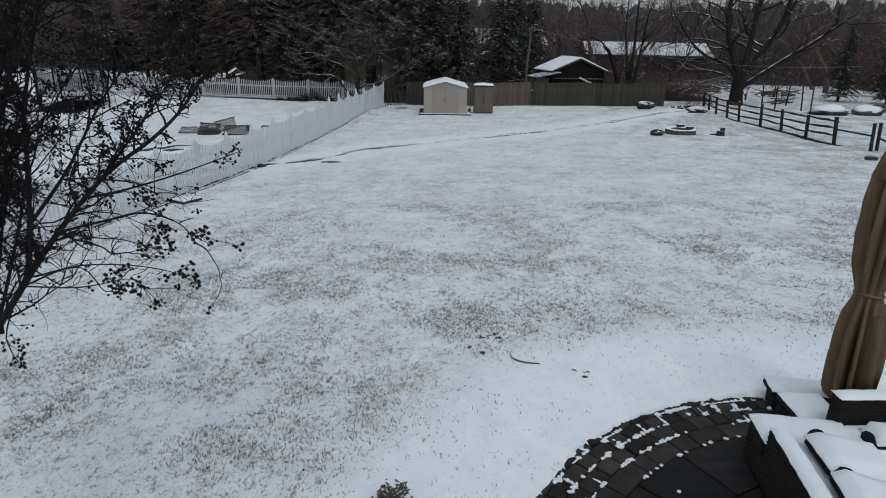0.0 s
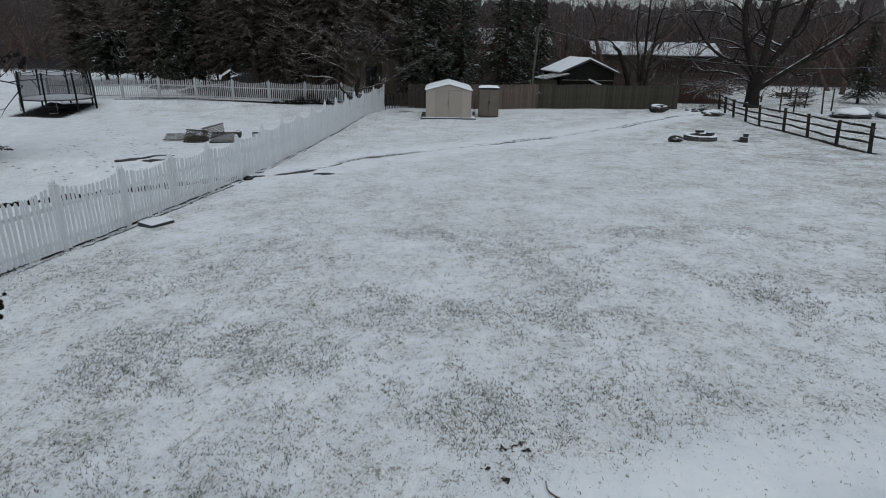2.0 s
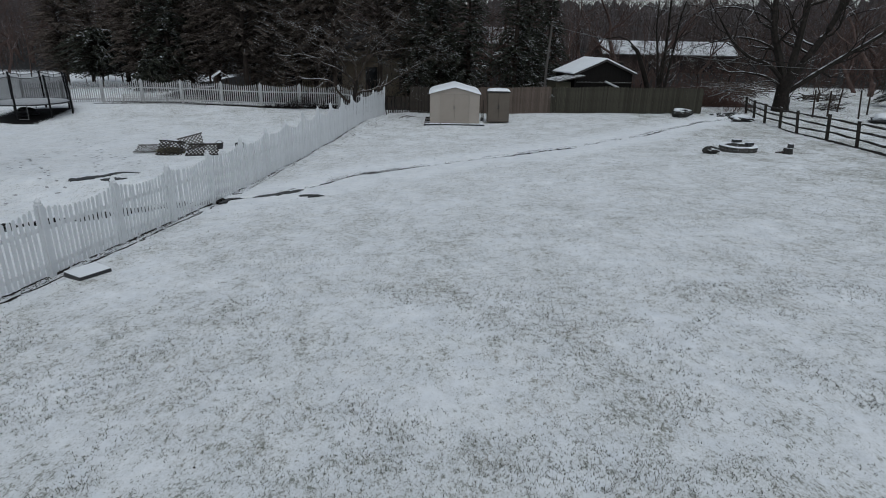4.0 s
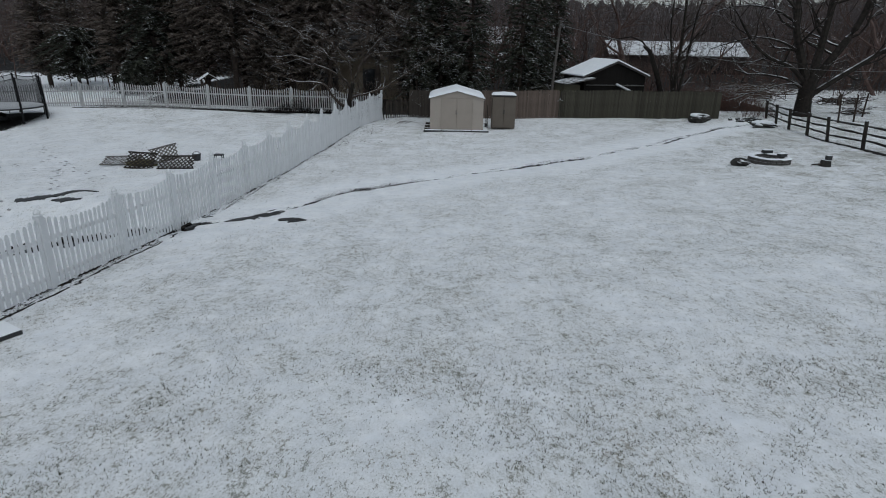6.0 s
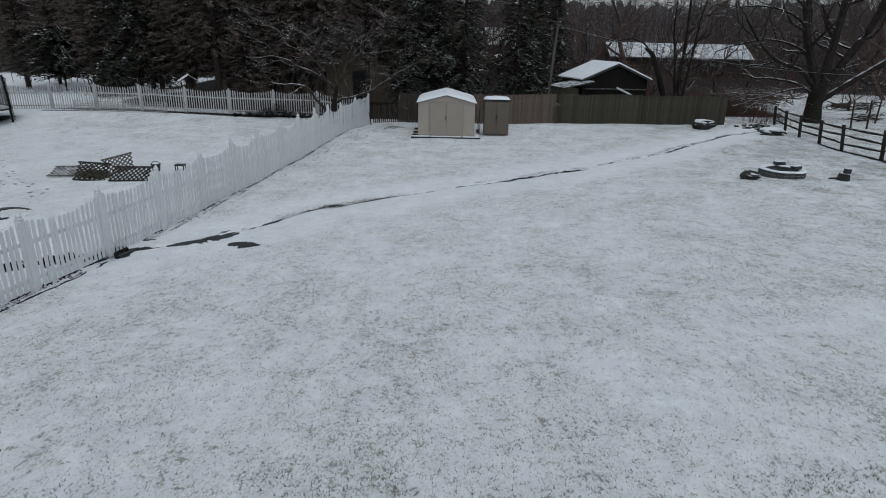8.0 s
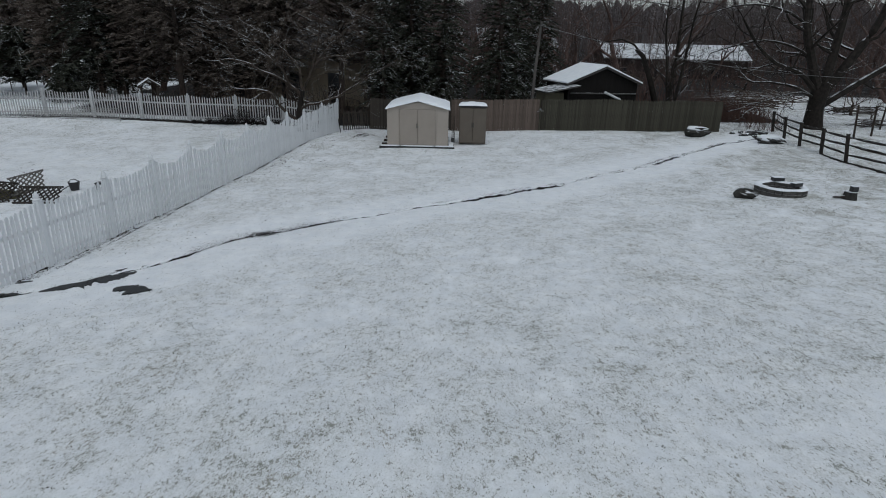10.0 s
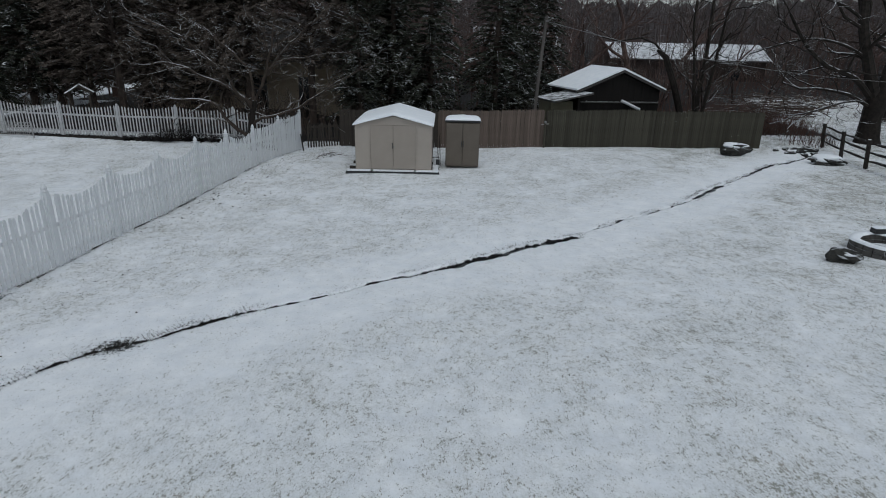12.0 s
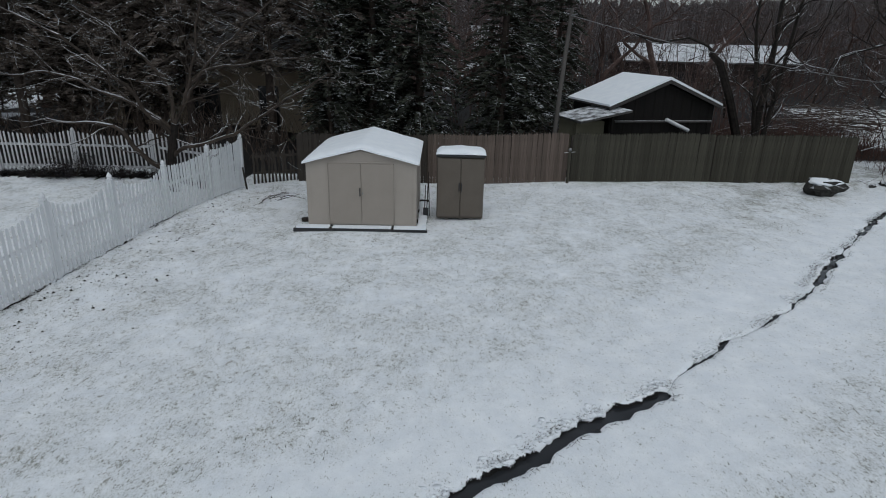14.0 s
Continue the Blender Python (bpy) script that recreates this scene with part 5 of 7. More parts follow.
lattice_panel(-13.21, 30.64, zl + 0.04, 1.32, 0.73, -78, 0, 10, MAT_PALE_LATTICE, "grey lattice panel lying almost flat")
lattice_panel(-11.24, 30.64, zl + 0.10, 1.0, 0.56, -38, -14, 14, MAT_PALE_LATTICE, "grey lattice panel propped on others")
lump("brush_pile", -11.64, 30.77, (0.54, 0.26, 0.15), 51, plain_material("dry_brush", (0.12, 0.108, 0.058), 0.95, 0.6, 10.0), "yellowish dry brush under lattice panels", "brush", 4, snow=False)


def build_bin():
    b = thing("black_tub", "black plastic tub with snow beside the lattice pile", "tub", (-10.0, 31.85, land(-10.0, 31.85)), 10)
    b.scale = (0.60, 0.60, 0.68)
    part("tub", Shape().lathe([(0.20, 0), (0.26, 0.30), (0.29, 0.42), (0.25, 0.42), (0.22, 0.40)], 14), MAT_BLACK, b)
    part("handle", Shape().tube([(-0.25, 0, 0.40), (-0.12, 0, 0.52), (0.12, 0, 0.52), (0.25, 0, 0.40)], 0.015, 6), MAT_BLACK, b)
    part("snow_cover", Shape().blob((0, 0, 0.40), (0.2, 0.2, 0.06), 2, 0.1), MAT_SNOW, b)
    c = thing("low_stool", "small black stool on the snow behind the fence", "stool", (-9.13, 31.9, land(-9.13, 31.9)))
    c.scale = (0.74, 0.74, 0.74)
    part("seat", Shape().box(-0.24, 0.24, -0.16, 0.16, 0.26, 0.33, bevel=0.02), MAT_BLACK, c)
    for x in (-0.2, 0.2):
        for y in (-0.12, 0.12):
            part("leg", Shape().box(x - 0.02, x + 0.02, y - 0.02, y + 0.02, 0, 0.258), MAT_BLACK, c)


build_bin()
solo("pole_on_lattice", Shape().tube([(-9.63, 30.2, 0.58), (-10.1, 31.75, 0.5)], 0.016, 6), MAT_BLACK, "thin dark pole leaning from the lattice pile to the tub", "pole")


MAT_FOAM = plain_material("black_foam_sleeve", (0.009, 0.009, 0.010), 0.9, 0.3, 6.0, bump=0.1)


def build_trampoline():
    x, y = -25.9, 43.5
    t = thing("trampoline", "round black trampoline with a safety net", "trampoline", (x, y, land(x, y)))
    R, zm, zt = 2.2, 0.82, 2.55
    n = 32
    ring = [(R * math.cos(2 * math.pi * k / n), R * math.sin(2 * math.pi * k / n), zm) for k in range(n + 1)]
    part("frame", Shape().tube(ring, 0.045, 6, False), MAT_BLACK, t)
    part("mat", Shape().lathe([(R - 0.05, zm - 0.02), (R - 0.05, zm), (0.1, zm - 0.03)], 32), MAT_BLACK, t)
    part("snow_cover", Shape().lathe([(R - 0.1, zm + 0.002), (R - 0.2, zm + 0.05), (0.1, zm + 0.03)], 32), MAT_SNOW, t, "snow on the jumping mat")
    for k in range(8):
        a = 2 * math.pi * (k + 0.3) / 8
        c, s = math.cos(a), math.sin(a)
        part("net_pole", Shape().tube([(R * 1.03 * c, R * 1.03 * s, 0), (R * 1.03 * c, R * 1.03 * s, 1.4), (R * 0.99 * c, R * 0.99 * s, zt)], 0.056, 8), MAT_FOAM, t)
        if k % 2 == 0:
            b = a + 0.25
            part("leg", Shape().tube([(R * c, R * s, zm), (R * 1.02 * c, R * 1.02 * s, 0.02), (R * 1.02 * math.cos(b), R * 1.02 * math.sin(b), 0.02), (R * math.cos(b), R * math.sin(b), zm)], 0.03, 5), MAT_METAL, t)
    m, nn, l, b = node_material("dark_netting", 0.9)
    weave = noise_node(nn, l, 2.5, 3, 0.6, object_pos(nn))
    l.new(ramp(nn, l, weave, [(0.3, (0.020, 0.020, 0.022)), (0.7, (0.045, 0.045, 0.049))]), b.inputs["Base Color"])
    b.inputs["Alpha"].default_value = 0.46
    net = Shape()
    cols = 96
    pts = []
    for k in range(cols):
        a = 2 * math.pi * k / cols
        top = zt - 0.05 - 0.14 * math.sin(math.pi * ((k / cols * 8 - 0.3) % 1.0))
        pts += [(R * 0.99 * math.cos(a), R * 0.99 * math.sin(a), zm + (top - zm) * q / 4) for q in range(5)]
    net.add(pts, [(5 * k + q, 5 * ((k + 1) % cols) + q, 5 * ((k + 1) % cols) + q + 1, 5 * k + q + 1) for k in range(cols) for q in range(4)])
    part("net", net, m, t, "black mesh net")
    top = [(R * 0.99 * math.cos(2 * math.pi * k / 64), R * 0.99 * math.sin(2 * math.pi * k / 64), zt - 0.05 - 0.14 * math.sin(math.pi * ((k / 64 * 8 - 0.3) % 1.0))) for k in range(65)]
    part("net_edge", Shape().tube(top, 0.02, 4, False), MAT_BLACK, t)
    lump("tarp_heap", x - 0.3, y - 0.2, (0.7, 0.5, 0.3), 61, MAT_BLACK, "black tarp heap under a trampoline", "tarp", snow=False)


build_trampoline()

# grey wire panels before the back fence
def build_wire_panels():
    m = plain_material("dull_grey_mesh", (0.30, 0.295, 0.29), 0.9, 0.3, 3.0)
    for i, (x, w) in enumerate(((-21.9, 3.0), (-18.9, 2.6))):
        t = thing("wire_panel", "low grey wire panel standing before the white fence", "panel", (x, 47.0, land(x, 47.0)), -3, "wire panels")
        g = Shape()
        for k in range(int(w / 0.09)):
            g.tube([(0.09 * k, 0, 0.02), (0.09 * k, 0, 0.62)], 0.012, 3, False)
        for j in range(5):
            g.box(0, w, -0.01, 0.01, 0.05 + 0.14 * j, 0.075 + 0.14 * j)
        part("mesh", g, m, t)
        for xx in (0, w):
            part("stake", Shape().box(xx - 0.02, xx + 0.02, -0.02, 0.02, -0.1, 0.64), m, t)


build_wire_panels()

# ---- far side of the split-rail fence ----
def stick_heap(x, y, w, h, seed, label):
    """Dark branches thrown on a heap, the upper ones lined with snow."""
    r = random.Random(seed)
    t = thing("stick_heap", label, "brush", (x, y, land(min(x, 20), y)), 0, "stick heaps")
    for k in range(34):
        a, l = r.gauss(0, 0.5) + (math.pi if r.random() < 0.5 else 0), r.uniform(0.4, 1.0) * w
        c = Vector((r.gauss(0, w * 0.35), r.gauss(0, 0.25), r.uniform(0.03, h)))
        d = Vector((math.cos(a), math.sin(a) * 0.6, r.gauss(0, 0.18))) * l * 0.5
        rad = r.uniform(0.018, 0.05)
        bark = MAT_LINED if w < 2 else MAT_TWIG
        part("branch", Shape().tube([c - d, c + Vector((0, 0, r.gauss(0, 0.05))), c + d], [rad, rad * 0.9, rad * 0.5], 5), bark, t)


for k, (x, y, sx) in enumerate(((30.0, 45.8, 1.45), (33.2, 46.2, 1.2))):
    lump("covered_woodpile", x, y, (sx, 0.8, 0.26), 76 + k, MAT_BLACK, "low tarp-covered woodpile under deep snow", "woodpile", 4 * k, group="covered woodpiles", cap=1.5)
for k, (x, y, w) in enumerate(((30.4, 53.2, 1.5), (36.4, 48.6, 1.2), (33.2, 60.5, 1.9), (35.8, 61.2, 1.6))):
    stick_heap(x, y, w, 0.55, 71 + k, "low heap of dark branches dusted with snow")
for k, (x, y, w, h) in enumerate(((17.8, 57.0, 2.6, 0.5), (20.6, 60.5, 2.8, 0.6), (24.5, 61.5, 4.0, 1.0), (28.2, 63.5, 3.6, 0.9), (29.0, 68.0, 4.5, 1.2), (33.0, 70.0, 4.5, 1.0))):
    stick_heap(x, y, w, h, 171 + k, "tangle of fallen branches lined with snow")
for k, (x, y, h, tilt) in enumerate(((26.3, 48.6, 1.9, -5), (27.6, 49.0, 1.8, -3), (29.2, 48.0, 2.0, -7), (31.5, 50.5, 1.7, -4), (30.2, 52.0, 1.7, 2))):
    p = solo("stake", Shape().tube([(0, 0, -0.1), (0, 0, h)], [0.06, 0.05], 6), MAT_BARK, "dark upright wooden stake beyond the rail fence", "stake", "stakes")
    p.matrix_basis = pose(x, y, land(x, y), 0, tilt, 0)
solo("dark_box", Shape().box(-0.2, 0.2, -0.12, 0.12, 0, 0.14, pose(17.15, 22.95, land(17, 22.95), 0, 0, -4), bevel=0.02), MAT_BLACK, "low black box lying on the lawn", "box")

# ---- trees ----
def grow(r, shapes, p, d, length, rad, level, top, bend=0.22, lift=0.12, side=3, gravity=0.0, ratio=0.68):
    """One branch as a bent tube, then its children; thin ones go to the twigs' mesh."""
    n = 4 if level < 2 else 3
    pts, radii = [Vector(p)], [rad]
    d = Vector(d).normalized()
    end = rad * (0.55 if level < top else 0.3)
    for k in range(n):
        d = (d + Vector((r.gauss(0, bend), r.gauss(0, bend), r.gauss(0, bend) * 0.7 + lift - gravity * level))).normalized()
        pts.append(pts[-1] + d * (length / n))
        radii.append(rad + (end - rad) * (k + 1) / n)
    which = 0 if level == 0 else (1 if level < top - 1 else 2)
    shapes[which].tube(pts, radii, (8, 6, 3)[which] if level < 2 else (5 if which < 2 else 3), cap=False)
    if level >= top:
        return
    kids = side + (1 if r.random() < 0.5 else 0)
    for k in range(kids):
        t = 1.0 if k == 0 else r.uniform(0.35, 0.95)
        i = min(n - 1, int(t * n))
        q = pts[i].lerp(pts[i + 1], t * n - i)
        axis = Vector((r.gauss(0, 1), r.gauss(0, 1), r.gauss(0, 0.5)))
        spread = r.uniform(0.45, 0.95) if k else 0.2
        nd = (d + axis.normalized() * spread).normalized()
        grow(r, shapes, q, nd, length * ratio * r.uniform(0.75, 1.15), max(0.006, radii[i] * (0.72 if k == 0 else 0.55)), level + 1, top, bend, lift, side, gravity, ratio)


def tree_thing(name, label, at, shapes, mats, turn=0.0, group="", category="tree"):
    t = thing(name, label, category, at, turn, group)
    for nm, s, m in zip(("trunk", "crown", "twig_crown"), shapes, mats):
        if s.f:
            tagged(part(nm, s, m, t), kind="" if nm == "trunk" else "stuff")
    return t


def bare_tree(seed, height, rad, top=5, side=3, bend=0.2, lift=0.10, first=0.34, ratio=0.68):
    r = random.Random(seed)
    shapes = (Shape(), Shape(), Shape())
    grow(r, shapes, (0, 0, -0.3), (r.gauss(0, 0.05), r.gauss(0, 0.05), 1), height * first, rad, 0, top, bend, lift, side, 0.0, ratio)
    return shapes


# woods: a few built trees, then copies
WOODS_LABEL = "tall bare deciduous tree in the winter woods"
models = []
for k in range(5):
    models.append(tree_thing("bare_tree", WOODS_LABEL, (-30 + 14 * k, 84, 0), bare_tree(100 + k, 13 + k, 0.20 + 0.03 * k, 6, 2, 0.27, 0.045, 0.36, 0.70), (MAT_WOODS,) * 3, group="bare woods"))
spots = random.Random(21)
count = 0
while count < 92:
    x, y = spots.uniform(-62, 66), spots.uniform(60, 112)
    if abs(x) > 0.85 * y + 4 or (18 < x < 44 and 82 < y < 106 and spots.random() < 0.93) or (-16 < x < 0 and 58 < y < 69) or (-60 < x < -30 and y < 72):
        continue
    if 16 < x < 46 and y < 82 and spots.random() < (0.9 if x > 25 and y < 76 else 0.55):
        continue
    o = copy_thing(models[count % 5], pose(x, y, float(base_height(x, y)), spots.uniform(-3, 3), spots.uniform(-3, 3), spots.uniform(0, 360)))
    s = spots.uniform(0.75, 1.15)
    o.scale = (s, s, s)
    count += 1


def conifer(seed, height, radius, droop=0.25, dens=1.0, low=0.06, spray=0.30, shapefn=None, slim=0.20):
    """Trunk with whorls of boughs; each bough carries flat sprays of needles."""
    r = random.Random(seed)
    trunk, boughs, needles = Shape(), Shape(), Shape()
    trunk.tube([(0, 0, -0.3), (r.gauss(0, 0.05), r.gauss(0, 0.05), height * 0.5), (0, 0, height)], [0.018 * height, 0.011 * height, 0.01], 8)
    z = height * low
    while z < height * 0.985:
        f = z / height
        reach = radius * (shapefn(f) if shapefn else (1 - f) ** 0.8 * min(1, 0.55 + f * 4))
        for b in range(max(4, int(7 * dens))):
            a = r.uniform(0, 2 * math.pi)
            L = reach * r.uniform(0.6, 1.12) + 0.1
            d = Vector((math.cos(a), math.sin(a), 0))
            side = Vector((-d.y, d.x, 0))
            tip = -droop * L + r.uniform(-0.1, 0.1)
            def at(t):
                return Vector((0, 0, z)) + d * (L * t) + Vector((0, 0, tip * t + 0.18 * L * math.sin(math.pi * t)))
            boughs.tube([at(0), at(0.5), at(1)], [0.012 + 0.012 * L, 0.01 + 0.006 * L, 0.004], 3, False)
            m = max(4, int(L / (0.10 / dens)))
            for k in range(m):
                t = 0.12 + 0.9 * (k + r.random()) / m
                q = at(min(t, 1.05))
                w = spray * r.uniform(0.55, 1.2) * (1.15 - 0.5 * t)
                for sg in (-1, 1):
                    dirn = (d * r.uniform(0.35, 0.9) + side * sg * r.uniform(0.3, 1.0) + Vector((0, 0, r.uniform(-0.30, 0.12)))).normalized()
                    cr = dirn.cross(UP).normalized()
                    lift = Vector((0, 0, r.uniform(-0.06, 0.06)))
                    e = q + dirn * w
                    mid = q + dirn * (w * 0.55)
                    needles.add([q, mid + cr * (slim * w) + lift, e, mid - cr * (slim * w) - lift * 0.5], [(0, 1, 2, 3)])
        z += height * r.uniform(0.016, 0.03) / dens ** 0.5
    return trunk, boughs, needles


def conifer_thing(label, at, shapes, needle=MAT_NEEDLE, name="conifer", group="conifers"):
    t = thing(name, label, "tree", at, 0, group)
    for nm, s, m in zip(("trunk", "branch_frame", "crown"), shapes, (MAT_BARK, MAT_BARK, needle)):
        tagged(part(nm, s, m, t), kind="" if nm == "trunk" else "stuff")
    return t


SPRUCE = "dark green spruce dusted with snow behind the fence"
spruce_a = conifer_thing(SPRUCE, (1.8, 54.4, 0.1), conifer(1, 11.5, 2.9, 0.16, 1.1, spray=0.42, slim=0.16))
spruce_b = conifer_thing(SPRUCE, (5.5, 54.9, 0.1), conifer(2, 12.5, 2.5, 0.18, 1.1, spray=0.42, slim=0.16))
for x, y, s, t in ((-0.4, 55.4, 1.02, 80), (-2.2, 54.4, 0.72, 200), (7.0, 57.5, 0.9, 140), (-26.0, 62.0, 1.1, 30), (-23.4, 60.5, 0.8, 300), (-22.6, 56.8, 1.1, 155), (-0.9, 58.5, 1.1, 10), (37.6, 56.5, 0.62, 110), (40.8, 54.6, 0.55, 30), (46.0, 62.0, 0.75, 50), (49.0, 60.0, 0.6, 150), (9.3, 62.0, 0.9, 250)):
    o = copy_thing(spruce_a if t % 100 < 60 else spruce_b, pose(x, y, float(base_height(x, y)), 0, 0, t))
    o.scale = (s, s, s)

CEDAR = "shaggy brown-green cedar in shade"
cedar = conifer_thing(CEDAR, (-13.8, 55.0, 0.2), conifer(5, 9.5, 2.6, -0.15, 1.15, 0.08, 0.34, lambda f: (1 - f) ** 0.55 * min(1, 0.4 + f * 3), 0.11), MAT_CEDAR, "cedar", "cedars")
for x, y, s, t in ((-18.5, 56.0, 1.15, 40), (-10.6, 56.3, 1.25, 100), (-21.3, 57.5, 1.1, 170), (-16.2, 57.8, 1.4, 220), (-34.5, 66.0, 1.0, 12), (-25.6, 58.0, 1.15, 140), (-29.5, 63.0, 1.3, 260), (-34.0, 61.0, 1.2, 310), (-2.6, 56.2, 0.7, 20)):
    o = copy_thing(cedar, pose(x, y, float(base_height(x, y)), 0, 0, t))
    o.scale = (s, s, s)

tall_cedar = conifer_thing("tall cedar with bare lower stem", (-8.9, 55.4, 0.1), conifer(6, 12.0, 3.2, -0.05, 1.15, 0.24, 0.36, lambda f: max(0.1, math.sin(math.pi * min(1, max(0, (f - 0.14) / 0.9))) ** 0.5), 0.11), MAT_CEDAR, "cedar", "cedars")
for x, y, s, t in ((-5.3, 55.9, 1.15, 120), (-12.2, 57.0, 1.3, 230), (-2.9, 57.2, 1.1, 330), (-15.5, 53.6, 1.0, 60)):
    o = copy_thing(tall_cedar, pose(x, y, float(base_height(x, y)), 0, 0, t))
    o.scale = (s, s, s)

# a small round-headed pine with a bare stem, and the evergreen in the neighbour's yard
conifer_thing("small round-headed pine with a bare stem", (-30.0, 59.5, 0.2), conifer(8, 5.2, 3.4, 0.02, 1.1, 0.22, 0.34, lambda f: max(0.15, math.sin(math.pi * min(1, max(0, (f - 0.12) / 0.86))) ** 0.6)), MAT_NEEDLE, "pine", "pines")
conifer_thing("dense dark evergreen standing in the neighbour's snow", (-20.1, 23.8, land(-14, 24)), conifer(9, 10.5, 3.2, -0.05, 1.6, 0.03, 0.32, lambda f: (1 - f) ** 0.45), MAT_NEEDLE, "evergreen", "evergreens")

conifer_thing("low bushy cedar behind the white back fence", (-22.6, 53.0, float(base_height(-22.6, 53.0))), conifer(12, 2.3, 1.6, 0.05, 1.3, 0.02, 0.30, lambda f: (1 - f) ** 0.4), MAT_NEEDLE, "cedar_bush", "cedar bushes")


def build_corner_tree():
    r = random.Random(33)
    sh = (Shape(), Shape(), Shape())
    sh[0].tube([(0, 0, -0.3), (0.0, 0, 0.6), (0.05, 0.02, 1.4), (0.18, 0.02, 2.0), (0.30, 0, 2.45)], [0.22, 0.165, 0.145, 0.13, 0.11], 10)
    starts = [((0.10, 0, 1.35), [(0.6, -0.1, 1.72), (1.93, 0.0, 2.0), (3.28, 0.0, 2.72), (4.47, 0.0, 3.68), (5.6, -0.1, 4.2)], 0.075),
              ((-0.02, 0, 0.8), [(-0.5, -0.2, 1.2), (-0.95, -0.3, 1.75), (-1.3, -0.3, 2.2), (-2.07, -0.4, 2.45), (-3.4, -0.6, 2.6)], 0.10),
              ((0.26, 0, 2.3), [(0.5, 0.0, 2.87), (0.94, 0.1, 3.78), (1.27, 0.0, 5.13), (1.6, -0.2, 6.5)], 0.065),
              ((0.22, 0, 2.2), [(-0.1, -0.1, 2.6), (-0.8, -0.3, 3.05), (-1.7, -0.4, 3.5), (-2.9, -0.5, 4.0), (-4.6, -0.6, 3.9)], 0.075),
              ((0.26, 0, 2.35), [(0.1, 0.3, 3.2), (-0.2, 0.5, 3.93), (-1.28, 0.7, 4.92), (-2.6, 0.9, 5.8)], 0.075),
              ((0.85, 0.1, 3.6), [(1.4, 0.1, 4.1), (2.16, 0.0, 4.32), (3.42, -0.1, 4.5), (4.7, -0.2, 4.6)], 0.045),
              ((0.2, 0, 2.1), [(-0.3, -0.7, 3.0), (-1.0, -1.2, 4.2), (-2.2, -1.6, 5.2), (-3.6, -1.9, 5.9)], 0.07),
              ((0.26, 0, 2.35), [(0.7, 0.6, 3.4), (1.6, 0.9, 4.6), (2.6, 1.2, 5.6), (3.6, 1.3, 6.6)], 0.06)]
    for a, pts, rad in starts:
        line = [Vector(p) for p in smooth_line([a] + pts, 0.30)]
        n = len(line)
        line = [p + 0.16 * min(1, i / 4) * noise.noise_vector(p * 1.1) + 0.05 * noise.noise_vector(p * 3.7) for i, p in enumerate(line)]
        sh[1].tube(line, [rad * (1 - 0.78 * i / n) for i in range(n)], 7, False)
        for k in range(3, n):
            for _ in range(1):
                d = (line[k] - line[k - 1]).normalized()
                nd = (d * 0.8 + Vector((r.gauss(0, 0.8), r.gauss(0, 0.6), r.gauss(0.05, 0.55)))).normalized()
                grow(r, sh, line[k], nd, r.uniform(0.7, 1.7), rad * (1 - 0.75 * k / n) * 0.36 + 0.004, 3, 6, 0.36, 0.02, 2, 0.0, 0.64)
    tree_thing("bare_tree", "low spreading bare tree with snow-lined branches at the fence", (-6.16, 46.6, land(-5.1, 46.6) - 0.04), sh, (MAT_OLD_BARK, MAT_LINED, MAT_LINED))


build_corner_tree()


